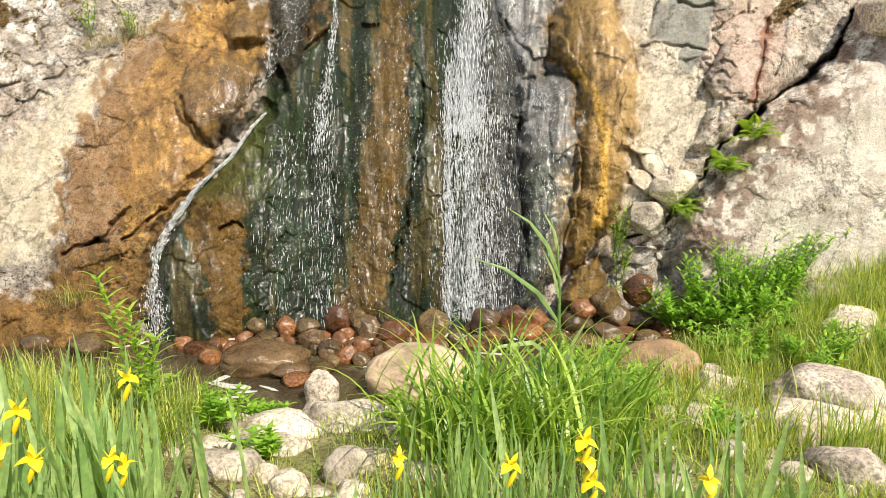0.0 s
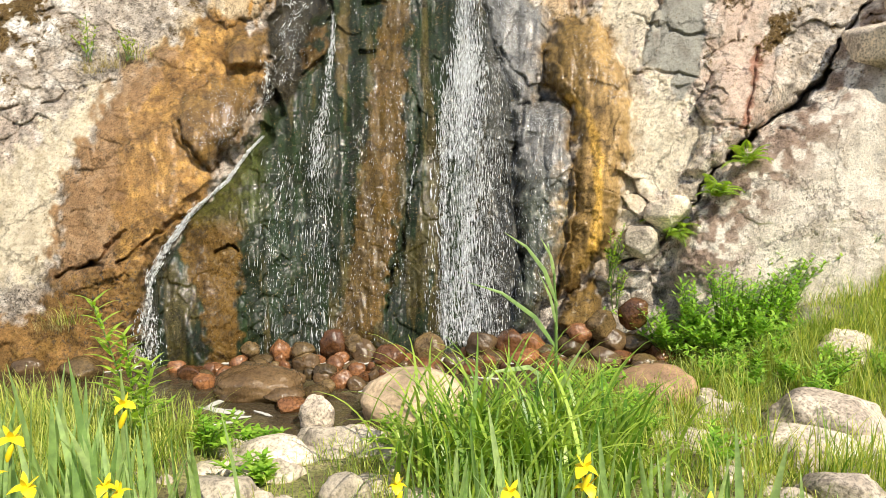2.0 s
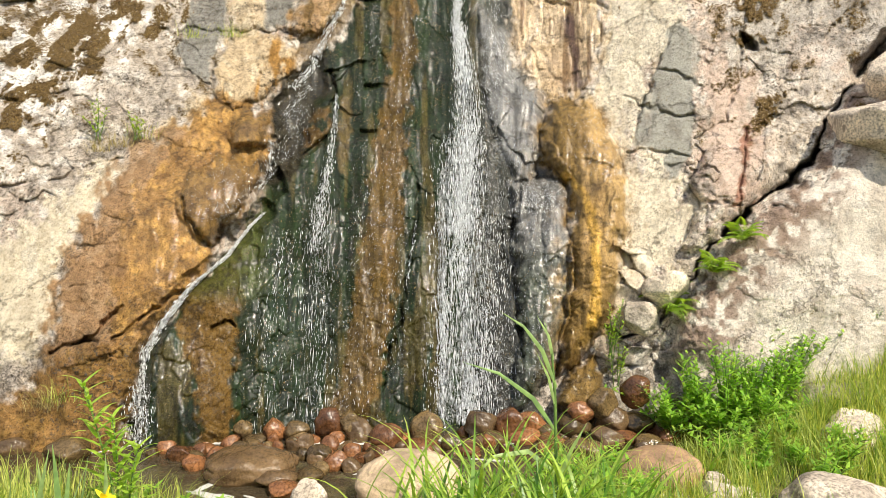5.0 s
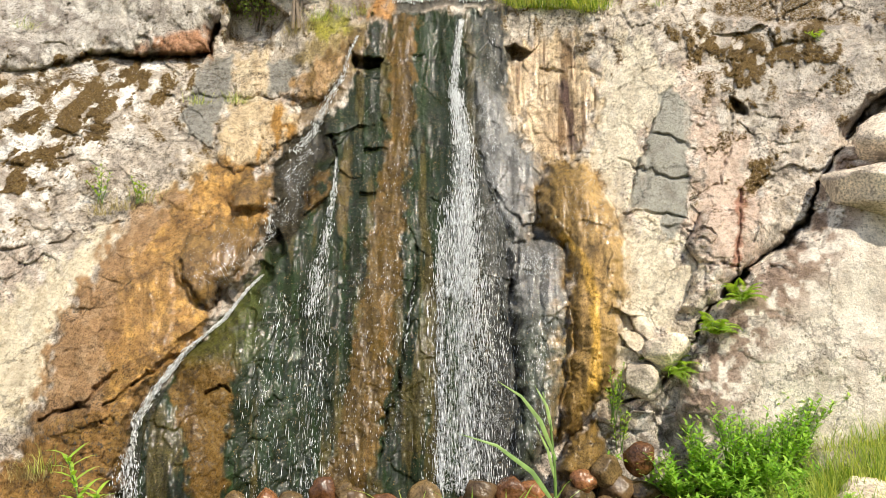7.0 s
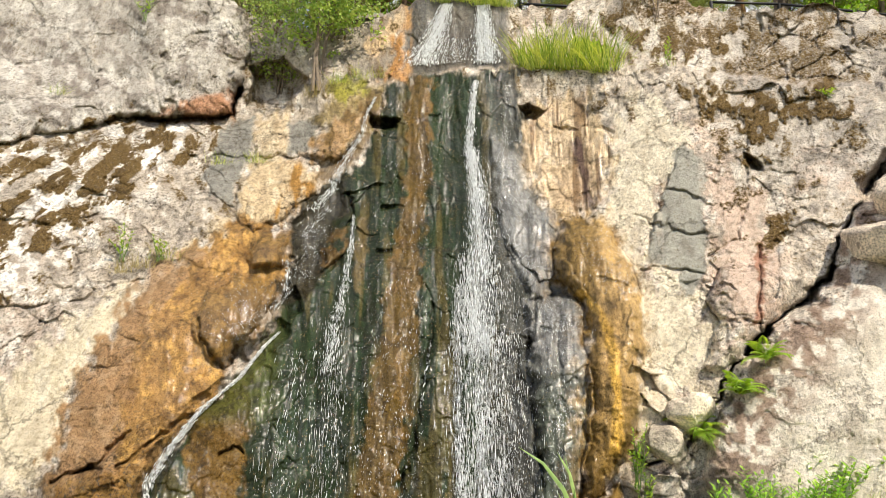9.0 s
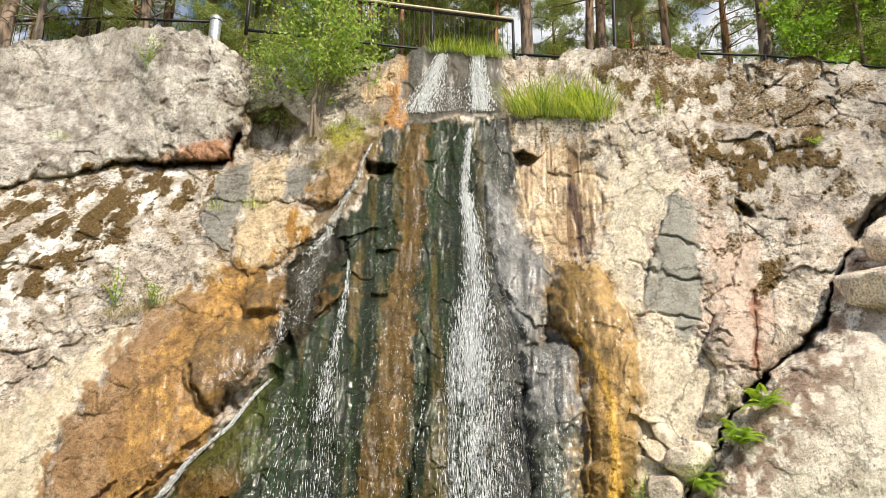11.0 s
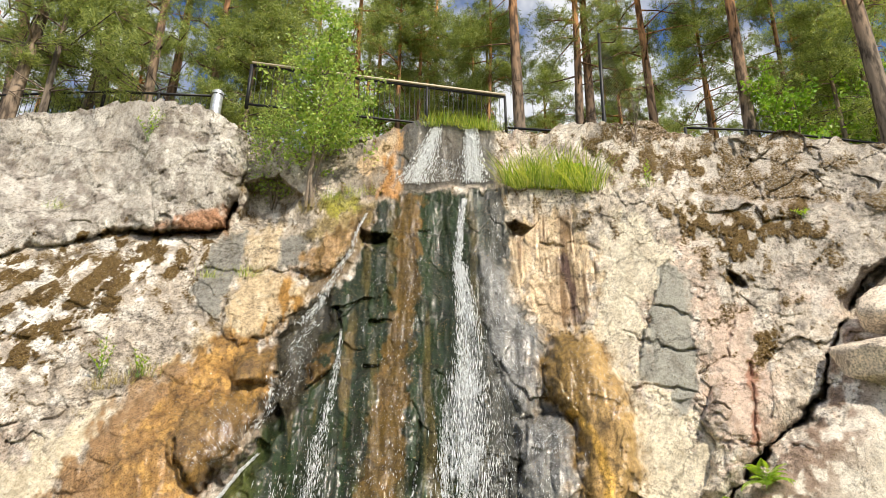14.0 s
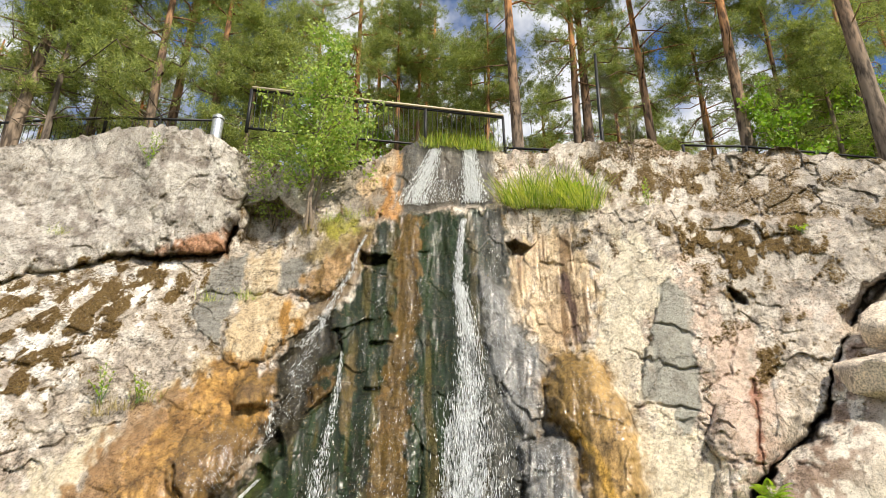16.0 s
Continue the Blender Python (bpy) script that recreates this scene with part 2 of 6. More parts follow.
def plain_material(name, colour, rough=0.6, metal=0.0, vary=0.25, scale=20.0):
    m, n, l, b = material(name)
    tex = noise_node(n, l, scale, 4)
    c = mix(n, l, 1.0, colour, ramp(n, l, tex.outputs["Fac"], [(0.3, (1 - vary,) * 3), (0.7, (1 + vary,) * 3)]).outputs[0], "MULTIPLY")
    l.new(c, b.inputs["Base Color"])
    b.inputs["Roughness"].default_value, b.inputs["Metallic"].default_value = rough, metal
    bump(n, l, b, tex.outputs["Fac"], 0.2, 0.01)
    return m


def quick_mesh(name, verts, tris, mat, smooth_=True):
    """A mesh of triangles from arrays."""
    me = bpy.data.meshes.new(name)
    verts, tris = np.asarray(verts, np.float32), np.asarray(tris, np.int32)
    me.vertices.add(len(verts)), me.loops.add(tris.size), me.polygons.add(len(tris))
    me.vertices.foreach_set("co", verts.ravel())
    me.loops.foreach_set("vertex_index", tris.ravel())
    me.polygons.foreach_set("loop_start", np.arange(0, tris.size, 3, dtype=np.int32))
    me.polygons.foreach_set("use_smooth", np.full(len(tris), smooth_))
    me.materials.append(mat)
    me.update(calc_edges=True)
    me.validate()
    return me


def blades(base, lean, length, width, droop, segs=3, fold=0.0):
    """Many bent blades at once. base: places; lean: level vectors that they lean to; droop: how far the tips bend over."""
    base, lean = np.asarray(base, float), np.asarray(lean, float)
    count = len(base)
    length, width, droop = (np.broadcast_to(np.asarray(v, float), (count,)) for v in (length, width, droop))
    size = np.linalg.norm(lean, axis=1, keepdims=True) + 1e-6
    flat = lean / size
    side = np.stack([-flat[:, 1], flat[:, 0], np.zeros(count)], 1)
    verts, tris = [], []
    per = 2 * segs + 1
    pos, ang = base.copy(), np.arctan(size[:, 0])
    for k in range(segs + 1):
        w = width * (1 - (k / segs) ** 1.7) * (0.75 + 0.5 * min(1, k / segs * 2))
        if k < segs:
            verts += [pos - side * w[:, None] / 2, pos + side * w[:, None] / 2]
        else:
            verts.append(pos)
        step = length / segs
        d = np.stack([flat[:, 0] * np.sin(ang), flat[:, 1] * np.sin(ang), np.cos(ang)], 1)
        pos = pos + d * step[:, None]
        ang = ang + droop * (k + 1) / segs
    V = np.stack(verts, 1).reshape(-1, 3)
    one = []
    for k in range(segs - 1):
        a = 2 * k
        one += [(a, a + 1, a + 3), (a, a + 3, a + 2)]
    one.append((2 * segs - 2, 2 * segs - 1, 2 * segs))
    T = (np.array(one)[None] + (np.arange(count) * per)[:, None, None]).reshape(-1, 3)
    return V, T


def leaf_cloud(centres, normal_spread, long, wide, rs, droop=0.0):
    """Many small pointed leaves, each a bent kite of four triangles."""
    count = len(centres)
    d = rs.normal(size=(count, 3)) * np.array([1, 1, normal_spread]) - np.array([0, 0, droop])
    d /= np.linalg.norm(d, axis=1, keepdims=True)
    s = np.cross(d, rs.normal(size=(count, 3)))
    s /= np.linalg.norm(s, axis=1, keepdims=True) + 1e-6
    nrm = np.cross(d, s)
    L, W = long * rs.uniform(0.6, 1.2, (count, 1)), wide * rs.uniform(0.6, 1.2, (count, 1))
    V = np.stack([centres, centres + d * L * 0.45 + s * W / 2 + nrm * W * 0.2, centres + d * L, centres + d * L * 0.45 - s * W / 2 + nrm * W * 0.2, centres + d * L * 0.5], 1)
    T = (np.array([(0, 1, 4), (1, 2, 4), (2, 3, 4), (3, 0, 4)])[None] + (np.arange(count) * 5)[:, None, None]).reshape(-1, 3)
    return V.reshape(-1, 3), T


def tube(points, radii, sides=7):
    """A tapered round limb along a line of points: vertices and triangles."""
    pts = [Vector(p) for p in points]
    V, T = [], []
    for i, p in enumerate(pts):
        d = (pts[min(i + 1, len(pts) - 1)] - pts[max(i - 1, 0)]).normalized()
        u = d.orthogonal().normalized() if abs(d.z) < 0.9 else Vector((1, 0, 0)).cross(d).normalized()
        w = d.cross(u)
        for k in range(sides):
            a = 2 * math.pi * k / sides
            V.append(p + (u * math.cos(a) + w * math.sin(a)) * radii[i])
        if i:
            o, q = (i - 1) * sides, i * sides
            for k in range(sides):
                k2 = (k + 1) % sides
                T += [(o + k, o + k2, q + k2), (o + k, q + k2, q + k)]
    last = (len(pts) - 1) * sides
    T += [(last, last + k, last + k + 1) for k in range(1, sides - 1)]
    return np.array([tuple(v) for v in V]), np.array(T)


def merge(pieces):
    V, T, o = [], [], 0
    for v, t in pieces:
        V.append(v), T.append(np.asarray(t) + o)
        o += len(v)
    return np.concatenate(V), np.concatenate(T)


def box(cx, cy, cz, sx, sy, sz):
    """A box as vertices and triangles."""
    V = np.array([(cx + sx * i / 2, cy + sy * j / 2, cz + sz * k / 2) for i in (-1, 1) for j in (-1, 1) for k in (-1, 1)])
    Q = [(0, 1, 3, 2), (4, 6, 7, 5), (0, 4, 5, 1), (2, 3, 7, 6), (0, 2, 6, 4), (1, 5, 7, 3)]
    return V, np.array([t for a, b_, c_, d in Q for t in ((a, b_, c_), (a, c_, d))])


def bar(p, q, wide, high):
    """A square bar between two points."""
    p, q = Vector(p), Vector(q)
    d = (q - p).normalized()
    s = d.cross(Vector((0, 0, 1)))
    s = (s if s.length > 0.1 else Vector((1, 0, 0))).normalized()
    u = s.cross(d)
    V = np.array([tuple(e + s * (wide / 2 * i) + u * (high / 2 * k)) for e in (p, q) for i, k in ((-1, -1), (1, -1), (1, 1), (-1, 1))])
    Q = [(0, 1, 5, 4), (1, 2, 6, 5), (2, 3, 7, 6), (3, 0, 4, 7), (3, 2, 1, 0), (4, 5, 6, 7)]
    return V, np.array([t for a, b_, c_, d_ in Q for t in ((a, b_, c_), (a, c_, d_))])


# ---- the cliff: a rock hollow about MID, the camera's place; outlines fitted to its view, as bearing and height angle in degrees ----
MID = Vector((0.0, 0.0, 1.7))
CREST = [(-62, 24), (-46, 26.5), (-40.9, 27.1), (-39.3, 27.9), (-37.2, 28.9), (-33.1, 30.9), (-28.4, 32.4), (-25.8, 32.6), (-23.0, 32.3), (-20.5, 30.8), (-14.7, 30.7),
         (-10.0, 31.2), (-5.1, 33.0), (-2.9, 33.7), (1.2, 33.5), (4.3, 33.2), (5.6, 32.9), (11.1, 32.4), (12.7, 32.8), (16.0, 32.9), (19.5, 32.4),
         (22.7, 31.7), (23.9, 30.6), (29.2, 29.3), (31.5, 28.8), (33.6, 28.7), (35.4, 27.5), (40.6, 25.4), (62, 20)]
LIP = [(-62, 60), (-9.2, 60), (-8.4, 26.3), (-4.9, 27.1), (-1.3, 27.6), (2.9, 27.7), (6.5, 27.6), (12.9, 27.2), (16.9, 26.7), (22.7, 25.5), (28.4, 23.9),
       (32.7, 22.3), (36.7, 21.5), (39.5, 21.9), (62, 18)]
COLUMN = [(-6.7, 26.8), (-8.0, 22.0), (-9.0, 19.4), (-10.5, 18.4), (-13.0, 16.4), (-14.9, 13.2), (-15.3, 8.6), (-16.2, 5.0), (-17.3, 2.2), (-22.2, -3.7), (-25.9, -9.1), (-26.7, -13.4),
          (-27.6, -18), (-10.8, -21), (8.0, -21), (9.6, -14.8), (10.9, -10.4), (12.3, -4.4), (12.2, -0.3), (12.0, 7.0), (9.4, 8.1), (10.6, 13.8),
          (9.3, 14.9), (6.3, 18.6), (6.9, 23.5), (6.4, 27.6), (-0.9, 27.6)]
OCHRE = [(-4.7, 27), (-2.0, 27), (-2.2, 18.4), (-2.6, 15.5), (-3.2, 11.9), (-3.2, 5.3), (-3.7, -0.1), (-4.0, -5.4), (-4.6, -8.6), (-6.1, -15.6), (-6.4, -20),
         (-11.6, -20), (-10.5, -15.7), (-9.2, -11.7), (-8.0, -5.4), (-7.2, -0.1), (-6.6, 5.2), (-5.9, 10.5), (-5.1, 14.9), (-4.6, 19.5)]
OLIVE_STRIP = [(-9.3, 14), (-8.5, 14.4), (-8.2, 11), (-8.6, 7), (-9.4, 7.5)]
TAN_PATCH = [(-22.7, -4.2), (-20.5, -2.3), (-17.9, -0.3), (-18.3, -4.8), (-18.6, -10.1), (-18.7, -20), (-21.6, -20), (-21.7, -11.7), (-23.2, -7.9)]
ORANGE = [(-19.7, 13.4), (-22.9, 11.4), (-27.3, 6.8), (-30.2, 2.4), (-32.1, -1.6), (-32.5, -6.4), (-33.6, -10.6), (-38, -12), (-45, -20), (-27.2, -20),
          (-26.7, -12.9), (-25.9, -8.9), (-22.7, -4.2), (-20.3, -1.1), (-20.8, 0.6), (-18.3, 3.7), (-15.0, 7.8), (-15.2, 12.4), (-18.1, 13.2)]
LOBE = [(-23.5, 4.1), (-22.6, 6.1), (-19.9, 8.4), (-16.5, 8.3), (-16.0, 5.8), (-16.9, 3.2), (-18.8, 2.2), (-20.8, 0.4), (-22.5, 1.6)]
KNOB = [(-19.3, 10.2), (-18.1, 12.1), (-15.7, 12.5), (-14.4, 12.0), (-14.6, 10.5), (-17.0, 9.1), (-18.5, 8.9)]
RIB = [(-20.3, 16.9), (-19.0, 18.5), (-15.9, 19.1), (-12.9, 18.0), (-13.3, 16.3), (-16.0, 13.8), (-18.9, 12.4), (-20.5, 13.8)]
RIB_ORANGE = [(-15.8, 18.6), (-12.9, 18.0), (-13.3, 16.3), (-16.0, 13.8), (-18.4, 13.0), (-16.6, 15.7)]
RIB_UP = [(-19.3, 22.4), (-16.2, 23.2), (-16.1, 22.2), (-16.2, 19.6), (-19.0, 19.2)]
RIB_LOW = [(-24.8, 10.1), (-22.9, 11.7), (-22.4, 13.7), (-20.7, 13.6), (-20.2, 11.3), (-20.3, 8.9), (-23.3, 8.7)]
TOP_BLOCK = [(-14.8, 19.7), (-12.0, 22.8), (-8.5, 25.1), (-8.4, 24.5), (-9.2, 21.8), (-10.5, 19.9), (-12.6, 19.4)]
OLIVE = [(-19.1, 11.5), (-15.9, 12.6), (-15.6, 10.1), (-16.1, 9.4), (-18.9, 9.4)]
DARK_WET = [(-13.3, 16.2), (-10.9, 18.1), (-10.0, 16.3), (-10.0, 14.5), (-12.2, 11.5), (-12.6, 8.6), (-13.9, 6.6), (-15.9, 6.0), (-16.4, 7.0), (-15.0, 11.1), (-15.4, 13.2)]
STEP_BLOCK = [(-12.5, 9.2), (-12.1, 11.7), (-10.1, 13.3), (-9.9, 14.5), (-9.9, 11.3), (-11.3, 9.7)]
SILVER = [(3.8, 22.1), (6.8, 19.8), (7.1, 18.2), (8.3, 15.5), (10.1, 14.4), (10.0, 11.2), (9.4, 7.1), (7.6, 6.6), (5.1, 11.4), (4.1, 15.6)]
DULL = [(-26.7, 9.2), (-29.9, 3.0), (-32.1, -1.1), (-32.5, -5.6), (-32.7, -9.2), (-28.4, -7.7), (-28.1, -3.5), (-27.6, 0.8), (-26.9, 5.0), (-24.3, 8.0), (-22.5, 10.5)]
PILLAR = [(7.0, 6.0), (8.4, 6.9), (11.5, 6.7), (12.4, 5.4), (12.7, -0.3), (12.6, -4.4), (11.7, -8.5), (10.7, -11.9), (8.1, -14.8), (7.1, -14.9), (7.9, -7.6), (7.5, -0.4)]
AMBER = [(10.9, 13.8), (14.3, 13.9), (16.7, 9.4), (17.8, 5.8), (17.5, 1.7), (16.8, -3.4), (15.5, -7.4), (12.7, -10.9), (11.2, -11.4), (12.1, -4.5),
         (12.5, 1.7), (12.3, 6.4), (10.2, 8.1), (9.7, 11.2)]
AMBER_FOOT = [(12.2, -11.4), (14.7, -9.3), (15.6, -12.1), (15.3, -14.5), (12.6, -15.5), (11.1, -14.2)]
STAIN = [(6.9, 22.1), (10.3, 25.3), (13.5, 25.0), (15.5, 20.6), (14.8, 15.1), (10.9, 13.8), (9.0, 15.4), (7.2, 19.1)]
CREAM = [(13.5, 14.1), (17.9, 17.9), (18.8, 13.9), (17.2, 9.4), (18.6, 8.3), (21.9, 6.1), (23.2, 4.1), (21.7, -0.3), (19.2, -4.3), (16.7, -7.3), (15.6, -3.4),
         (16.5, 2.7), (15.7, 8.9)]
CREAM_HIGH = [(15.3, 14.5), (15.8, 22), (19.5, 24.5), (22, 20.5), (20.4, 17.6), (18.6, 14.2)]
PINK = [(23.4, 11), (24.5, 16), (27, 15), (28.5, 9), (27.6, 5.2), (24.5, 5)]
GREY = [(21.6, 19.9), (23.5, 18.4), (23.3, 13.9), (22.7, 8.6), (21.8, 6.4), (20.8, 6.5), (20.8, 8.7), (18.0, 9.8), (18.5, 12.3), (19.5, 14.8), (20.5, 17.2)]
GREY_LEFT = [(-23.3, 17.1), (-23.0, 18.6), (-21.6, 21.6), (-19.3, 22.4), (-19.4, 19.2), (-20.6, 16.9), (-20.6, 15.4), (-21.0, 14.3), (-22.9, 15.6)]
GREY_MID = [(-16.1, 22.2), (-13.7, 23.3), (-12.8, 23.3), (-14.4, 19.8), (-16.2, 19.6)]
GREY_LOW = [(-20.6, 13.6), (-18.9, 11.9), (-19.2, 10.2), (-20.2, 11.3)]
LEFT_CREAM = [(-40, -1.5), (-35.6, -0.3), (-34.3, 1.7), (-32.2, 3.3), (-30.3, 5.7), (-27.3, 7.2), (-22.9, 11.4), (-27.8, 4.9), (-30.2, 2.4), (-32.1, -1.6), (-32.5, -6.4),
              (-33.7, -8.4), (-35.1, -8.7), (-45, -10)]
MOSS_A = [(-46, 13), (-36.7, 17.6), (-34.7, 19.3), (-32.0, 20.1), (-26.5, 21.6), (-23.3, 21.2), (-27.6, 16.6), (-30.8, 13.4), (-32.9, 10.0), (-35.0, 6.7), (-40, 4)]
MOSS_B = [(-30.9, 15.4), (-27.6, 17.1), (-24.1, 17.1), (-23.2, 18.6), (-20.0, 21.4), (-24.7, 21.2), (-26.8, 18.6)]
MOSS_C = [(21.7, 25.1), (25.6, 23.5), (29.3, 23.1), (34.0, 22.0), (34.6, 19.6), (31.8, 19.5), (29.6, 20.6), (27.5, 16.6), (26.7, 17.9), (26.0, 21.5), (23.0, 23.0)]
MOSS_E = [(28.1, 12.4), (29.6, 12.7), (29.2, 10.7), (28.2, 10.1), (27.8, 10.8)]
MOSS_D = [(14, 31.5), (20, 27), (26, 25.4), (29, 26), (29, 28.5), (23, 29), (19, 31.5)]
CHASM = [(50, 22), (38.8, 17.4), (36.6, 15.7), (35.0, 13.6), (33.7, 11.4), (31.9, 7.3), (30.0, 5.8), (28.1, 4.0), (26.3, 2.3), (24.2, -0.3), (22.3, -3.5), (20.1, -6.7),
         (17.2, -8.0), (15.8, -6.9)]
RIGHT_SLAB = [(62, 24), (50, 21), (38.8, 17), (35.0, 13), (33.4, 10.9), (31.6, 6.6), (28.0, 3.3), (25.9, 1.0), (23.0, -4.0), (21.5, -8.0), (24, -20), (62, -20)]
UNDERCUT = [(-62, 8), (-46, 14), (-38.8, 16.7), (-36.8, 18.1), (-32.0, 20.1), (-29.6, 21.1), (-27.8, 21.1), (-24.7, 21.8), (-21.4, 22.3), (-21.0, 24.9)]
BIG_BOULDER = UNDERCUT + [(-20.2, 28), (-20.5, 31.5), (-23, 34), (-26, 35), (-62, 35)]
OVERHANG = [(23.9, 8.5), (22.9, 6.1), (23.5, 4.1), (22.2, 0.2), (23.5, -0.2), (25.8, 2.0), (28.5, 4.8), (31, 7), (29, 10)]
CRACKS = [
    [(17.2, 13.9), (19.3, 13.0), (21.6, 11.8), (23.0, 11.7)], [(19.6, 16.0), (21.6, 15.6), (23.3, 14.7)], [(20.7, 7.7), (22.5, 7.4), (25.1, 7.0)],
    [(27.3, 10.4), (27.0, 6.4), (26.5, 4.1), (26.5, 1.6)], [(26.7, 17.9), (26.6, 14.5), (25.7, 11.2), (23.3, 10.0)], [(10.0, 22.2), (12.8, 22.1), (15.5, 21.6)],
    [(21.8, 19.9), (19.5, 15.0), (18.1, 10.3)], [(-46, 4.0), (-35.8, 4.7), (-34.4, 5.0), (-32.5, 5.5), (-29.8, 6.9), (-27.6, 7.7)],
    [(-23.1, 18.6), (-21.3, 19.0), (-19.5, 19.0), (-15.1, 19.3), (-12.6, 18.8), (-10.5, 19.6)], [(-20.9, 13.7), (-20.6, 15.4), (-20.4, 17)], [(-23.3, 17.1), (-22.9, 15.6), (-21.0, 14.3)],
    [(23.9, 8.5), (22.9, 6.1), (23.5, 4.1), (26.8, 4.0)], [(17.8, 9.1), (19.4, 8.9), (22.6, 8.3)], [(-38, 11.5), (-34, 11.2), (-31.5, 12.5)], [(18.6, -4.3), (19.8, -3), (20.6, -5)],
    [(-27.3, 21.5), (-28.4, 25), (-27, 27.5), (-24, 29)], [(29.8, 27.7), (29.8, 25.8), (31.0, 22.9)], [(33.5, 22.1), (33.9, 24.4), (35.9, 24.7)]]
WET_CRACKS = [
    [(-10.3, 16.3), (-9.2, 16.7), (-7.6, 17.2), (-5.1, 17.8)], [(-10.0, 16.3), (-9.7, 14.5), (-10.0, 13.4)], [(-1.8, 6.3), (-2.2, 2.1), (-2.9, -2.8), (-3.4, -6.5), (-4.6, -9.7), (-5.1, -12.8)],
    [(8.2, 6.8), (7.6, 4.2), (6.9, 2.1), (7.4, -4.5), (8.2, -10)], [(6.1, 1.6), (6.4, -2.2)], [(-32.4, -8.3), (-30.4, -7.6), (-28.3, -5.9), (-27.7, -4.9)], [(-28.4, -7.5), (-26.7, -6.4), (-24.0, -4.1), (-22.7, -3.5)],
    [(-22.9, 4.4), (-22.5, 2.3), (-20.8, 0.4), (-19.4, 1.8)], [(5.6, 11.5), (7.0, 9.5), (8.4, 8.0), (10.2, 8.0)], [(-6.7, 15.2), (-4.9, 15.5)], [(-7.5, 11.0), (-6.0, 11.3)], [(-20.4, -7.2), (-19.4, -6.6), (-18.7, -7.0)]]
STREAM = [(-15.9, 3.7), (-17.3, 2.3), (-19.1, -0.3), (-22.3, -3.2), (-24.3, -6.0), (-25.9, -8.9), (-26.4, -12.6), (-26.8, -16.5)]
HOLES = [([(-8.3, 23.9), (-5.4, 23.1), (-5.8, 22.4), (-8.2, 22.5)], 0.5), ([(6.9, 24.6), (9.2, 24.0), (9.8, 24.6), (8.4, 22.9), (7.1, 22.9)], 0.5),
         ([(-20.9, 0.9), (-18.9, 2.2), (-18.6, 0.9), (-20, -0.2)], 0.12), ([(-31.4, -8.1), (-30, -7.1), (-29.3, -7.7)], 0.3), ([(-15.6, 7.0), (-14.6, 7.4), (-14, 5.4), (-15.2, 4.6)], 0.25),
         ([(26.7, 18.3), (27.9, 17.9), (28.0, 16.6), (26.9, 16.7)], 0.4),
         ([(-20.2, 23.2), (-16, 24.4), (-14.6, 26.2), (-17, 27.8), (-20, 27)], 0.6)]

NA, NE = 1120, 520
bearing = np.linspace(-52, 52, NA)
rise = np.linspace(0, 1, NE)
crest_line = np.interp(bearing, *zip(*CREST)) + 0.25 * fbm(bearing * 1.1, bearing * 0, 5) + 0.03 * fbm(bearing * 2.7, bearing * 0, 6)
BA = np.repeat(bearing[None, :], NE, 0)
EL = -21 + (crest_line[None, :] + 21) * rise[:, None]
# outlines wander a little
wa, we = BA + 0.28 * fbm(BA * 0.9, EL * 0.9, 11), EL + 0.28 * fbm(BA * 0.9, EL * 0.9, 31)


known = {}


def window(points, pad):
    """The rows and columns of the rock that lie about some points."""
    a, e = [p[0] for p in points], [p[1] for p in points]
    c0, c1 = np.searchsorted(bearing, (min(a) - pad, max(a) + pad))
    r0, r1 = (np.clip(((min(e) - pad + 21) / 56, (max(e) + pad + 21) / 40), 0, 1) * (NE - 1)).astype(int)
    return slice(r0, r1 + 2), slice(c0, c1 + 1)


def within(shape):
    key = tuple(shape)
    if key not in known:
        w = window(shape, 6)
        known[key] = np.full(BA.shape, -6.0)
        known[key][w] = depth_in(wa[w], we[w], shape)
    return known[key]


ragged = fbm(BA * 1.6, EL * 1.1, 51)


def bulge(shape, high, wide):
    s = np.clip(within(shape) / wide, 0, 1)
    return -high * np.sqrt(np.clip(1 - (1 - s) ** 2, 0, 1))


def cut(line, deep, wide):
    w, out = window(line, wide + 1), np.zeros(BA.shape)
    out[w] = deep * np.clip(1 - to_line(wa[w], we[w], line) / wide, 0, 1) ** 0.6
    return out


def area(shape, soft=0.35, rag=0.5):
    d = within(shape) + rag * ragged
    return smooth(d, -soft, soft)


middle = np.interp(EL, [-21, -16, 0, 10, 20, 27.5, 34], [6.45, 6.75, 7.5, 8.3, 9.3, 9.95, 10.7])
left = np.interp(EL, [-21, -16, -8, 2, 6, 15, 20, 24, 34], [5.95, 6.1, 6.4, 7.05, 7.45, 8.55, 9.5, 10.5, 11.2])
right = np.interp(EL, [-21, -8, 4, 10, 20, 25, 34], [7.0, 7.05, 7.25, 7.6, 8.3, 8.8, 9.9])
wl_, wr_ = smooth(-BA, 9, 24), smooth(BA, 9, 24)
DEEP = middle * (1 - wl_) * (1 - wr_) + left * wl_ + right * wr_
DEEP = DEEP + 0.75 * smooth(we - np.interp(BA, *zip(*LIP)), 0.0, 0.5)
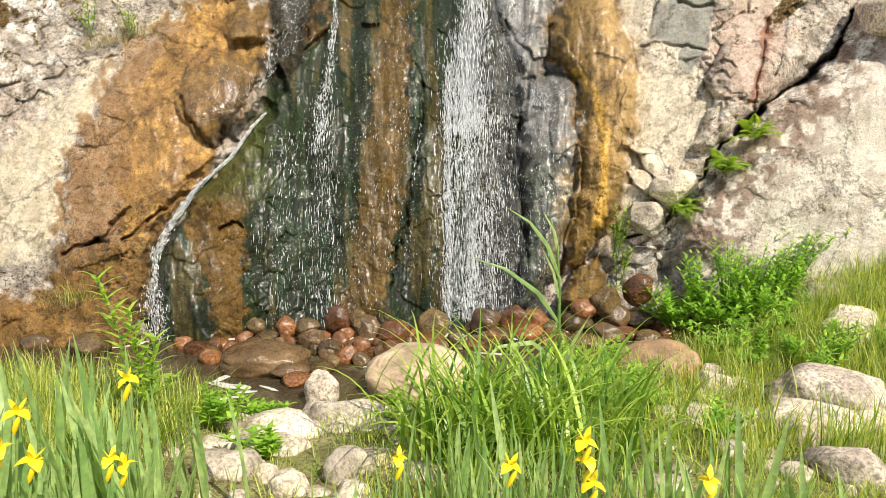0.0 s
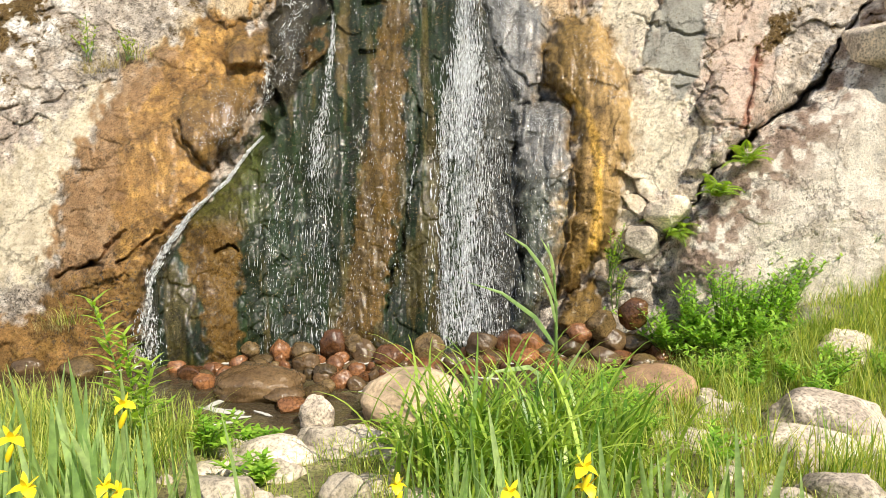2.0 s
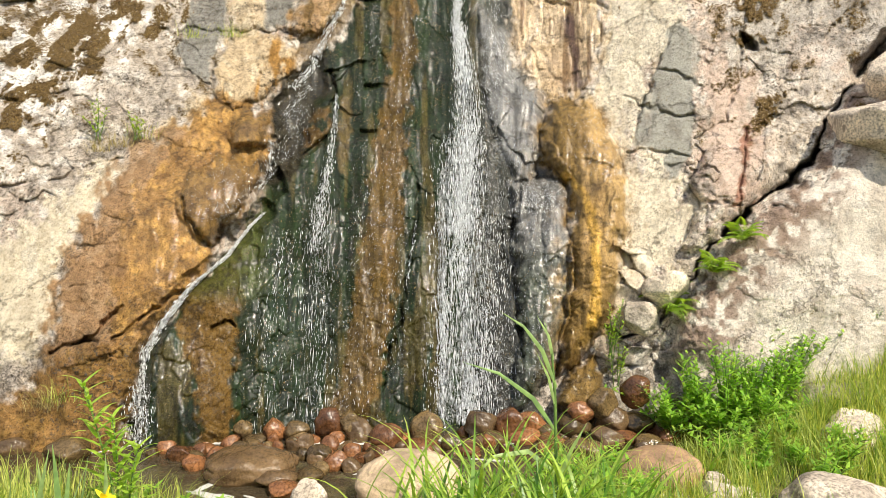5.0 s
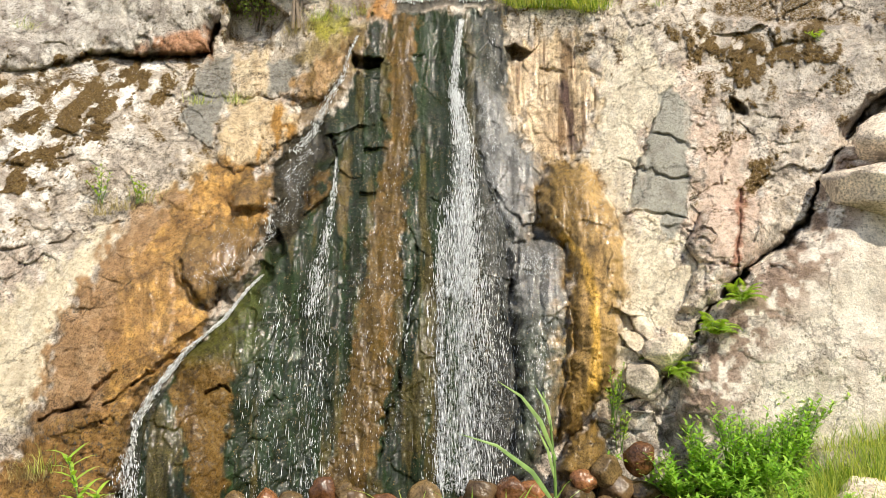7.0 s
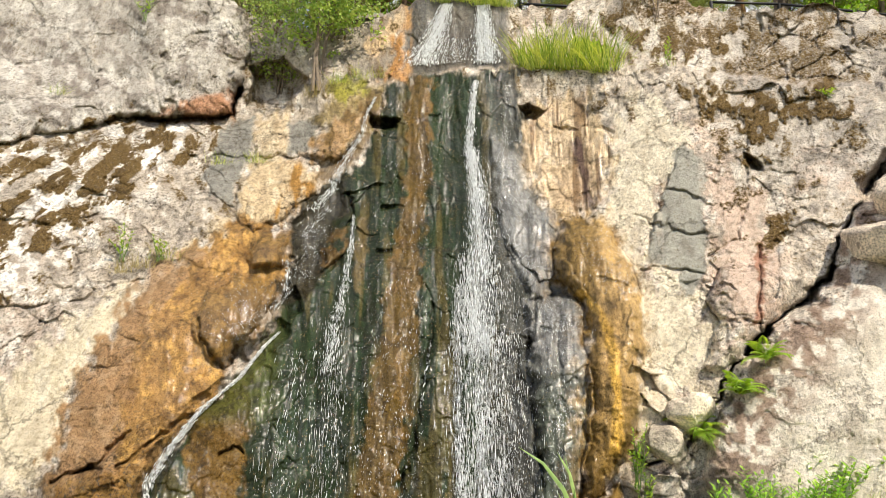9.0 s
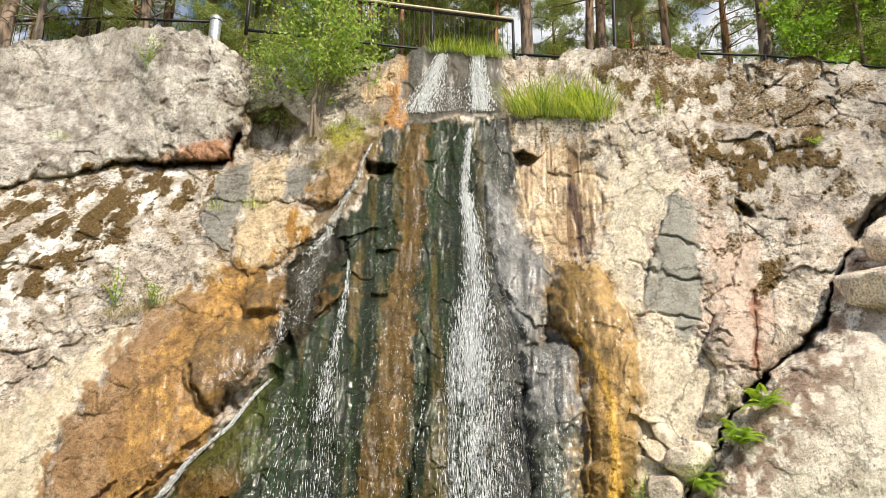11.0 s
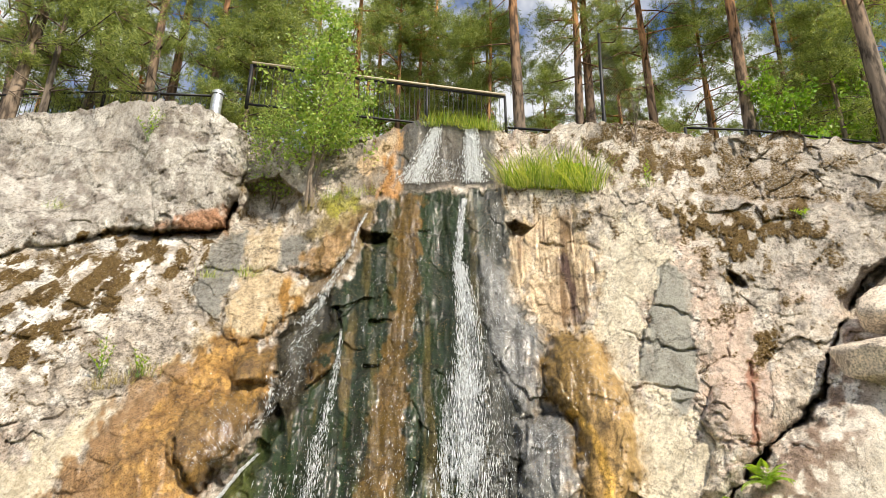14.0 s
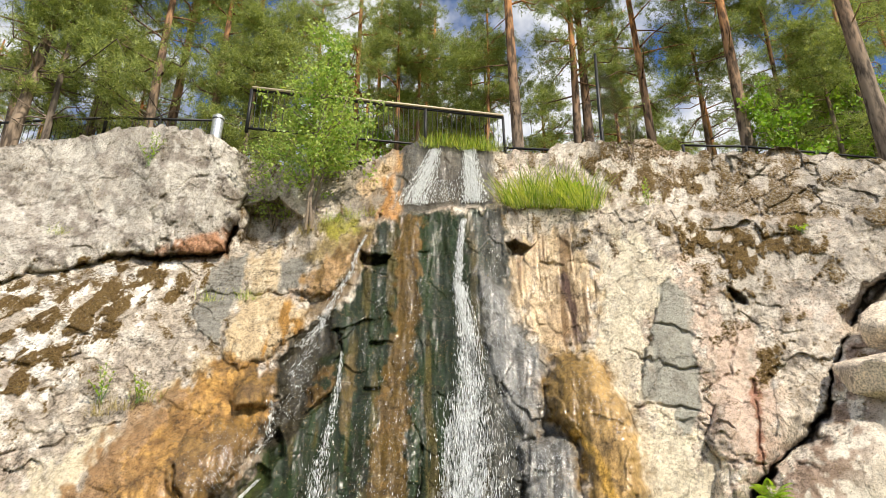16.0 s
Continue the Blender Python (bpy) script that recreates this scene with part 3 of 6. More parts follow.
for shape, high, wide in ((LOBE, 0.24, 2.6), (KNOB, 0.16, 1.0), (RIB, 0.16, 1.1), (RIB_LOW, 0.07, 1.2), (RIB_UP, 0.06, 0.6), (TOP_BLOCK, 0.16, 0.8), (OLIVE, 0.12, 0.9), (STEP_BLOCK, 0.16, 0.8), (SILVER, 0.16, 1.8), (PILLAR, 0.26, 2.0),
                          (AMBER, 0.42, 2.2), (AMBER_FOOT, 0.4, 1.4), (ORANGE, 0.22, 4.5), (OVERHANG, 0.22, 2.0)):
    DEEP = DEEP + bulge(shape, high, wide)
DEEP = DEEP + bulge(BIG_BOULDER, 0.85, 3.5) * (0.35 + 0.65 * smooth(BA, -38, -27)) + cut(UNDERCUT, 0.5, 0.32) * smooth(BA, -31, -27) + cut(UNDERCUT, 0.08, 0.15)
slab = within(RIGHT_SLAB)
DEEP = DEEP - 0.5 * np.sqrt(np.clip(1 - (1 - np.clip(slab / 5, 0, 1)) ** 2, 0, 1)) + cut(CHASM, 0.35, 0.16) + cut([(40, 17.2), (36.6, 15.2), (35.3, 13.9)], 1.0, 0.9) + cut([(32.4, 8.4), (31.2, 6.6), (29.6, 5.2)], 0.4, 0.3) + cut([(27.5, 3.2), (25.6, 1.2)], 0.6, 0.45)
DEEP = DEEP + cut(STREAM, 0.16, 1.0)
DEEP = DEEP + 0.16 * smooth(within(DARK_WET), -0.3, 0.9)
gaps = 0.4 + 0.6 * smooth(fbm(BA * 0.9, EL * 0.9, 41), -0.5, 0.3)
for line in CRACKS:
    DEEP = DEEP + cut(line, 0.075, 0.17) * gaps
for line in WET_CRACKS:
    DEEP = DEEP + cut(line, 0.12, 0.2) * gaps
for shape, deep in HOLES:
    DEEP = DEEP + deep * smooth(within(shape), -0.1, 0.35)
column = np.maximum(area(COLUMN), 0)
upper = smooth(we - np.interp(BA, *zip(*LIP)), 0.1, 0.4)
orange, amber = area(ORANGE, 0.6, 0.8), np.maximum(area(AMBER, 0.5, 0.6), area(AMBER_FOOT))
wet = np.clip(np.maximum.reduce([column, 0.8 * orange * smooth(BA + 0.35 * EL, -32, -26), amber * 0.85, area(PILLAR), 0.65 * area(STAIN, 1.0, 1.2), 0.5 * area([(-7.6, 26.6), (-6.9, 26.6), (-9.3, 20), (-11, 20.6), (-14, 23.0), (-12, 25.2)], 0.5, 0.6), area(LOBE), area(KNOB)]), 0, 1)
up_wet = upper * smooth(BA, -5.5, -4.5) * (1 - smooth(BA, 5.2, 6.4))
wet = np.maximum(wet, up_wet) * (1 - 0.5 * area(TAN_PATCH))
n_film = fbm(BA * 1.4, EL * 0.2, 231, 4)
seam = smooth(1.0 - to_line(wa, we, [(-7.9, 25.2), (-8.7, 22), (-9.9, 19.7), (-12.6, 17.7)]) + 0.4 * ragged, 0, 0.5)
wet = np.maximum(wet, 0.8 * seam) * (1 - 0.85 * area(DULL, 0.5, 0.6))
brimming = np.maximum.reduce([area(SILVER), area(PILLAR), area(AMBER, 0.6) * smooth(EL, 1, 5), area(LOBE), area(KNOB), area(OLIVE), area(STAIN, 0.8) * smooth(n_film, 0.0, 0.4)])
wet = np.clip(np.maximum(wet, 0.95 * brimming) * (0.8 + 0.2 * brimming), 0, 1)
calm = np.maximum.reduce([area(CREAM, 1.5), area(LEFT_CREAM, 1.2), area(GREY, 0.4), 0.8 * area(CREAM_HIGH, 1.5), 0.75 * smooth(slab, 0.4, 2.0), 0.7 * area(PINK, 1.5)])
rocky = (1 - 0.72 * wet) * (1 - 0.82 * calm)
warp_a, warp_e = 0.3 * fbm(BA * 0.3, EL * 0.3, 3), 0.3 * fbm(BA * 0.3, EL * 0.3, 4)
face_, edge_ = facets(BA * 0.16 + 0.09 * EL + warp_a, EL * 0.2 - 0.05 * BA + warp_e, 8)
DEEP = DEEP + rocky * (0.05 * face_ + 0.04 * np.clip(1 - edge_ / 0.025, 0, 1) * smooth(fbm(BA * 0.5, EL * 0.5, 9), 0.0, 0.3))
face_, edge_ = facets(BA * 0.6 + 0.24 * EL + warp_a, EL * 0.75 - 0.16 * BA + warp_e, 18)
chips = smooth(fbm(BA * 0.2, EL * 0.2, 14, 3), -0.1, 0.4)
DEEP = DEEP + rocky * (0.01 + 0.035 * chips) * face_
face_, edge_ = facets(BA * 1.9 + warp_a, EL * 2.1 + 0.3 * BA + warp_e, 19)
DEEP = DEEP + rocky * (0.002 + 0.009 * chips) * face_
broken = np.maximum(smooth(BA, 24, 30) * smooth(EL, 20, 24), smooth(0.9 - to_line(BA, EL, [(17, -1), (20, -4), (18.5, -8), (16.5, -10)]) / 2.6, 0, 0.5))
face_, edge_ = facets(BA * 0.34 + 0.9 * warp_e, EL * 0.55 + 0.1 * BA + 0.9 * warp_a, 33)
DEEP = DEEP + broken * (0.2 * face_ + 0.06 * np.clip(1 - edge_ / 0.05, 0, 1))
rough_ = fbm(BA * 2.6, EL * 2.6, 71, 5, 0.6)
DEEP = DEEP + rocky * (0.08 * fbm(BA * 0.28, EL * 0.28, 61, 4, 0.42) + (0.006 + 0.008 * chips) * np.abs(rough_))
ledges, edge_ = facets(BA * 0.55 + warp_a, EL * 0.4 + 0.12 * BA + warp_e, 39)
DEEP = DEEP + wet * (0.05 * fbm(BA * 0.7, EL * 0.14, 81, 4) + 0.005 * fbm(BA * 1.6, EL * 1.2, 91, 3) + 0.05 * ledges * (1 - area(ORANGE)) * (1 - 0.7 * area(OCHRE)))

# colours of the stone; SILVER and the top of PILLAR also carry painted sheen
def paint(base, colour, mask):
    return base * (1 - mask[..., None]) + np.array(colour) * mask[..., None]


n_big, n_mid, n_fine = fbm(BA * 0.25, EL * 0.25, 101, 5), fbm(BA * 1.3, EL * 1.3, 111, 5), fbm(BA * 5, EL * 5, 121, 4)
n_run = fbm(BA * 1.6, EL * 0.12, 131, 5)
ROCK = np.ones((*BA.shape, 3)) * (0.57, 0.5, 0.425)
ROCK = paint(ROCK, (0.6, 0.465, 0.385), smooth(n_big, 0.0, 0.6) * 0.7)
ROCK = paint(ROCK, (0.3, 0.27, 0.245), smooth(n_mid, 0.25, 0.6) * 0.75 * (1 - 0.7 * calm))
ROCK = paint(ROCK, (0.4, 0.35, 0.3), smooth(-BA, 12, 18) * 0.5)
ROCK = paint(ROCK, (0.74, 0.7, 0.65), smooth(-n_mid, 0.15, 0.5) * 0.65)
ROCK = paint(ROCK, (0.36, 0.33, 0.3), smooth(BA, 23, 28) * smooth(EL, 12, 18) * (0.5 + 0.45 * smooth(n_mid + n_fine * 0.5, -0.2, 0.3)))
boulder = area(BIG_BOULDER)
ROCK = paint(ROCK, (0.43, 0.41, 0.385), boulder * 0.75)
ROCK = paint(ROCK, (0.24, 0.21, 0.19), boulder * smooth(fbm(BA * 0.6 + 0.4 * EL, EL * 0.9, 143, 5), 0.15, 0.45) * 0.75)
ROCK = paint(ROCK, (0.62, 0.595, 0.56), boulder * smooth(fbm(BA * 1.1, EL * 1.1, 145, 5), 0.2, 0.45) * 0.7)
ROCK = paint(ROCK, (0.8, 0.725, 0.64), smooth(slab, -0.2, 0.6) * (0.9 - 0.45 * smooth(fbm(BA * .8, EL * .8, 141, 4), 0.15, 0.5)))
ROCK = paint(ROCK, (0.28, 0.18, 0.13), smooth(4.6 - to_line(BA, EL, [(36, 14), (31, 4.5), (25, -3.5), (24, -7)]), 0, 3.5) * smooth(slab, 0, 0.5) * smooth(n_mid, -0.3, 0.25) * 0.8)
ROCK = paint(ROCK, (0.64, 0.485, 0.4), area(PINK, 1.0, 1.2) * 0.75)
ROCK = paint(ROCK, (0.34, 0.13, 0.075), smooth(0.45 - to_line(wa, we, [(27.3, 10.4), (27.0, 6.4), (26.5, 4.1)]) + 0.3 * n_mid, 0, 0.3) * 0.7)
cream = np.maximum.reduce([area(CREAM, 1.2, 1.4), area(LEFT_CREAM, 0.8, 1.0), 0.75 * area(CREAM_HIGH, 1.0, 1.4)])
ROCK = paint(ROCK, (0.77, 0.675, 0.51), cream * 0.95)
ROCK = paint(ROCK, (0.84, 0.785, 0.67), cream * smooth(n_run + 0.6 * n_mid, 0.1, 0.5) * 0.8)
ROCK = paint(ROCK, (0.88, 0.8, 0.66), cream * smooth(BA, 5, 10) * 0.6)
ROCK = paint(ROCK, (0.6, 0.52, 0.39), cream * smooth(-BA, 8, 12) * 0.5)
ROCK = paint(ROCK, (0.42, 0.34, 0.22), cream * smooth(n_fine + n_mid * 0.6, 0.35, 0.7) * 0.5)
rib = np.maximum.reduce([area(RIB, 0.3, 0.4), area(RIB_LOW, 0.8, 0.8), 0.9 * area(RIB_UP, 0.4, 0.5)])
ROCK = paint(ROCK, (0.52, 0.4, 0.25), rib * 0.9)
ROCK = paint(ROCK, (0.64, 0.56, 0.42), rib * smooth(n_mid, 0.0, 0.4) * 0.6)
ROCK = paint(ROCK, (0.46, 0.235, 0.05), area(RIB_ORANGE, 0.7, 0.8) * smooth(n_mid + n_run, -0.6, 0.3) * 0.9)
ROCK = paint(ROCK, (0.22, 0.12, 0.035), area(RIB_ORANGE, 0.5, 0.5) * smooth(n_mid - n_fine, 0.1, 0.5) * 0.6)
grey_veins = np.maximum.reduce([area(GREY, 0.12, 0.2), 0.95 * area(GREY_LEFT, 0.2, 0.3), 0.9 * area(GREY_MID, 0.2, 0.3), 0.9 * area(GREY_LOW, 0.2, 0.3)])
ROCK = paint(ROCK, (0.36, 0.35, 0.31), grey_veins * (0.97 - 0.3 * smooth(n_run, 0.2, 0.5)))
ROCK = paint(ROCK, (0.22, 0.215, 0.2), np.maximum.reduce([area(GREY_LEFT, 0.2, 0.3), area(GREY_MID, 0.2, 0.3), area(GREY_LOW, 0.2, 0.3)]) * 0.85)
ROCK = paint(ROCK, (0.36, 0.2, 0.06), area(TOP_BLOCK, 0.4, 0.5) * 0.8)
ROCK = paint(ROCK, (0.11, 0.07, 0.02), area(TOP_BLOCK, 0.4, 0.5) * smooth(n_mid + n_run, 0.0, 0.5) * 0.7)
ROCK = paint(ROCK, (0.29, 0.155, 0.038), orange * 0.92)
ROCK = paint(ROCK, (0.56, 0.33, 0.1), orange * smooth(n_mid + 0.6 * n_run, 0.1, 0.5) * 0.55)
ROCK = paint(ROCK, (0.2, 0.1, 0.025), orange * smooth(-n_mid + 0.5 * n_fine, 0.1, 0.6) * 0.5)
ROCK = paint(ROCK, (0.34, 0.21, 0.115), area(DULL, 0.6, 0.8) * 0.85)
ROCK = paint(ROCK, (0.42, 0.29, 0.18), area(DULL, 0.6, 0.8) * smooth(n_mid, 0.1, 0.4) * 0.5)
ROCK = paint(ROCK, (0.15, 0.09, 0.03), orange * smooth(-EL, 6, 9) * smooth(n_run + 0.5 * n_mid, -0.5, 0.4) * 0.7)
ROCK = paint(ROCK, (0.11, 0.066, 0.02), np.maximum.reduce([area(LOBE, .8, .6), area(KNOB, .6, .6), area(OLIVE, .4, .4)]) * 0.7)
ROCK = paint(ROCK, (0.52, 0.36, 0.19), area(STAIN, 0.9, 1.2) * 0.65)
ROCK = paint(ROCK, (0.66, 0.53, 0.36), area(STAIN, 0.9, 1.2) * smooth(n_run + 0.5 * n_fine, 0.1, 0.4) * 0.6)
ROCK = paint(ROCK, (0.14, 0.075, 0.03), area(STAIN, 0.8, 0.6) * smooth(fbm(BA * 1.5, EL * 0.12, 151, 5), 0.1, 0.5) * 0.8)
ROCK = paint(ROCK, (0.08, 0.045, 0.045), smooth(0.55 - to_line(wa, we, [(12.4, 21), (12.7, 18.5), (13.4, 15.3)]) * 0.8 + 0.3 * n_run, 0, 0.3) * 0.8)
green = column * (1 - up_wet)
ROCK = paint(ROCK, (0.012, 0.02, 0.007), green)
ROCK = paint(ROCK, (0.016, 0.034, 0.01), green * smooth(n_run, 0.0, 0.4) * 0.7)
ROCK = paint(ROCK, (0.1, 0.075, 0.018), green * smooth(fbm(BA * 0.8, EL * 0.1, 161, 4), 0.35, 0.7) * 0.55)
ROCK = paint(ROCK, (0.055, 0.055, 0.052), green * smooth(BA, 2, 6) * 0.85)
# lighter grey: sheen of the wet film put into the colour
ROCK = paint(ROCK, (0.2, 0.2, 0.2), area(SILVER, 0.5, 0.5) * 0.9)
ROCK = paint(ROCK, (0.095, 0.058, 0.012), area(OCHRE, 0.25, 0.4) * 0.95)
ROCK = paint(ROCK, (0.16, 0.092, 0.022), area(OCHRE, 0.3, 0.5) * smooth(n_mid + n_run, 0.2, 0.7) * 0.6)
ROCK = paint(ROCK, (0.1, 0.068, 0.018), area(OLIVE_STRIP, 0.2, 0.3) * 0.8)
ROCK = paint(ROCK, (0.15, 0.085, 0.02), area(TAN_PATCH, 0.3, 0.5) * 0.92)
ROCK = paint(ROCK, (0.06, 0.075, 0.015), green * smooth(-BA, 15, 17) * smooth(EL, -5.5, -3) * 0.8)
# sheen painted in as light grey, kept to the top by the next line
ROCK = paint(ROCK, (0.16, 0.16, 0.16), area(PILLAR, 0.4, 0.5) * 0.9)
ROCK = paint(ROCK, (0.03, 0.042, 0.02), area(PILLAR, 0.4, 0.5) * smooth(-EL, -3, 4) * 0.85)
ROCK = paint(ROCK, (0.45, 0.3, 0.15), area(AMBER, 2.2, 1.2) * 0.7)
ROCK = paint(ROCK, (0.36, 0.225, 0.075), amber * 0.9)
# amber turns darker towards its left edge and its foot
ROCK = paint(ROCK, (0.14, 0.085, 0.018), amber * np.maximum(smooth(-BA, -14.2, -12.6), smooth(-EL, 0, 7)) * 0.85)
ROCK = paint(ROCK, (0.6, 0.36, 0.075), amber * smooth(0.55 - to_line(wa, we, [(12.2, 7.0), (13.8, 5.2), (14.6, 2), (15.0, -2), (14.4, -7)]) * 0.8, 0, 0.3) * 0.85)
ROCK = paint(ROCK, (0.05, 0.05, 0.044), up_wet * 0.9)
ROCK = paint(ROCK, (0.5, 0.28, 0.11), upper * smooth(BA, -8.6, -7) * (1 - smooth(BA, -4.6, -3.8)) * smooth(n_run + n_mid, -0.6, 0.3) * 0.8)
ROCK = paint(ROCK, (0.03, 0.026, 0.018), area(DARK_WET, 0.6, 0.7) * 0.9)
ROCK = paint(ROCK, (0.13, 0.075, 0.022), area(STEP_BLOCK, 0.3, 0.4) * smooth(n_mid, -0.3, 0.2) * 0.85)
TOP_STRIP = [(-7.6, 26.6), (-6.9, 26.6), (-9.3, 20), (-11, 20.6), (-14, 23.0), (-12, 25.2)]
ROCK = paint(ROCK, (0.26, 0.19, 0.06), area(TOP_STRIP, 0.5, 0.6) * (1 - area(TOP_BLOCK)) * 0.85)
GREY_SHELF = [(-13.4, 30.4), (-7.6, 32.8), (-3.9, 33.0), (-5.7, 30.4), (-5.6, 26.8), (-10.8, 26.5)]
ROCK = paint(ROCK, (0.25, 0.22, 0.185), area(GREY_SHELF, 0.8, 1.0) * (1 - up_wet) * 0.85)
ROCK = paint(ROCK, (0.66, 0.5, 0.33), area([(-9.8, 29), (-5.5, 32.4), (-4.4, 32.6), (-5.6, 30.5), (-7.6, 28.4)], 0.3, 0.5) * (1 - up_wet) * 0.85)
ROCK = paint(ROCK, (0.5, 0.25, 0.08), area([(-6.2, 30.2), (-5.0, 31.4), (-4.6, 29.8), (-5.0, 27), (-6.2, 26.8), (-6.0, 29)], 0.4, 0.6) * (1 - up_wet) * 0.85)
ROCK = paint(ROCK, (0.3, 0.29, 0.03), area([(-12.6, 26.3), (-9.0, 26.7), (-8.8, 25.7), (-11.6, 24.7)], 0.4, 0.7) * 0.8)
ROCK = paint(ROCK, (0.12, 0.075, 0.028), seam * (1 - column) * 0.8)
RED_UNDER = [(-28, 21.3), (-21.4, 22.2), (-21.2, 24.2), (-23.5, 24.0), (-26.2, 22.8)]
ROCK = paint(ROCK, (0.4, 0.2, 0.11), area(RED_UNDER, 0.4, 0.4) * 0.9)
diag = fbm((EL - 0.9 * BA) * 0.95, (BA + 0.9 * EL) * 0.42, 171, 5, 0.6)
moss = np.maximum.reduce([area(MOSS_A, 0.8, 1.2) * smooth(diag, -0.25, 0.15), area(MOSS_B, 0.8, 1.0) * smooth(diag, -0.5, 0.05),
                          0.95 * area(MOSS_C, 0.9, 1.5) * smooth(n_mid, -0.5, 0.1), 0.8 * area(MOSS_D, 1.2, 1.5) * smooth(n_mid, -0.4, 0.15), 0.9 * area(MOSS_E, 0.4, 0.6),
                          smooth(fbm(BA * 0.8, EL * 0.8, 181, 5), 0.25, 0.8) * smooth(EL, 6, 12) * 0.6 * (1 - 0.7 * boulder),
                          0.6 * upper * smooth(BA, 9, 13) * smooth(n_big + 0.6 * n_mid, -0.1, 0.4)]) * (1 - wet) * (1 - grey_veins) * (1 - cream) * (1 - rib)
ROCK = paint(ROCK, (0.86, 0.83, 0.8), area(MOSS_A, 0.8, 1.2) * smooth(-n_mid + 0.4 * n_big, -0.15, 0.2) * 0.85)
DEEP = DEEP - 0.035 * smooth(moss, 0.4, 0.65) * (0.4 + 0.6 * smooth(n_mid + 0.8 * n_fine, -0.3, 0.3))

ba_r, el_r = np.radians(BA), np.radians(EL)
flat_way = np.stack([np.tan(ba_r), np.ones_like(ba_r), np.tan(el_r) / np.cos(ba_r)], -1)
FACE = flat_way * DEEP[..., None] + np.array(MID)
# the top of the cliff, going back level from the crest
tops = []
way = np.stack([np.sin(np.radians(bearing)), np.cos(np.radians(bearing)), np.zeros(NA)], -1)
for back, drop in ((0.12, -0.05), (0.4, -0.02), (1.0, 0.1), (2.2, 0.25), (5, 0.4), (11, 0.3), (24, 0.0), (60, 0.5), (180, 2.0)):
    p = FACE[-1] + way * back
    level = 9.2 + 0.25 * fbm(p[:, 0] * 0.3, p[:, 1] * 0.3, 7)
    k = min(1.0, back / 6)
    p[:, 2] = (FACE[-1, :, 2] - drop) * (1 - k) + (level - 0.2) * k
    tops.append(p)


def surf(a, e):
    """The place on the rock at a bearing and a height angle."""
    i = int(np.clip(round((a + 52) / 104 * (NA - 1)), 0, NA - 1))
    j = int(np.clip(round((e + 21) / (crest_line[i] + 21) * (NE - 1)), 0, NE - 1))
    return Vector(FACE[j, i])


cliff = thing("cliff", "tall granite cliff, wet and algae-stained where water runs down it", "cliff", kind="structure")
owner = np.zeros(BA.shape, int)            # which body of rock a place belongs to
owner[slab > 0] = 1
owner[(within(COLUMN) > 0) | (within(PILLAR) > 0) | (within(AMBER) > 0) | (up_wet > 0.5)] = 2
owner[(within(ORANGE) > 0) & (within(COLUMN) <= 0)] = 3
owner[within(BIG_BOULDER) > 0] = 4
owner[(BA < -8) & (owner == 0)] = 5
ids = np.arange(NA * NE).reshape(NE, NA)
quads = np.stack([ids[:-1, :-1], ids[:-1, 1:], ids[1:, 1:], ids[1:, :-1]], -1).reshape(-1, 4)
q_owner = owner[:-1, :-1].reshape(-1)
NAMES = ["right_wall", "sloping_slab", "wet_face", "stained_slab", "grey_boulder", "mossy_slope"]
LABELS = ["dry pinkish granite wall with moss and cracks", "pale smooth granite slab", "dark wet rock face with green and brown algae", "orange iron-stained wet slab",
          "huge grey lichen-covered boulder", "pale granite slope with brown moss patches"]
xyz, tints, wets = FACE.reshape(-1, 3), ROCK.reshape(-1, 3), wet.reshape(-1)
for k in range(6):
    q = quads[q_owner == k]
    used, inv = np.unique(q, return_inverse=True)
    me = mesh_of(NAMES[k], xyz[used], inv.reshape(-1, 4), CLIFF)
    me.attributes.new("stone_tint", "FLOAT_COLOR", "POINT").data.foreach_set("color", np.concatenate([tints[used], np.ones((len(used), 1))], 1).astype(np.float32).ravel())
    me.attributes.new("moss", "FLOAT", "POINT").data.foreach_set("value", moss.reshape(-1)[used].astype(np.float32))
    me.attributes.new("calmness", "FLOAT", "POINT").data.foreach_set("value", calm.reshape(-1)[used].astype(np.float32))
    me.attributes.new("wetness", "FLOAT", "POINT").data.foreach_set("value", wets[used].astype(np.float32))
    child(NAMES[k], me, cliff, LABELS[k])


# ---- ground, pool ----
FOREST_FLOOR = rock_material("forest_floor", (0.12, 0.09, 0.05), 0.7, per_object=0.0)
rows_top = np.concatenate([FACE[-1][None]] + [t[None] for t in tops], 0)
nt_ = rows_top.shape[0]
ids2 = np.arange(nt_ * NA).reshape(nt_, NA)
thing("plateau_ground", "mossy forest floor on top of the cliff", "forest floor", kind="structure",
                data=mesh_of("plateau_ground", rows_top.reshape(-1, 3), np.stack([ids2[:-1, :-1], ids2[:-1, 1:], ids2[1:, 1:], ids2[1:, :-1]], -1).reshape(-1, 4), FOREST_FLOOR))

WATER_Z = -0.3
POOL = [(-6.5, 7.4), (-6, 5.2), (-3.4, 4.9), (-2.2, 4.5), (-1.6, 4.2), (-1.1, 4.15), (-0.2, 4.6), (0.6, 5.0), (1.6, 5.4), (2.6, 5.7), (3.4, 6.0), (3.6, 6.4), (2.4, 6.9), (0, 7.6)]


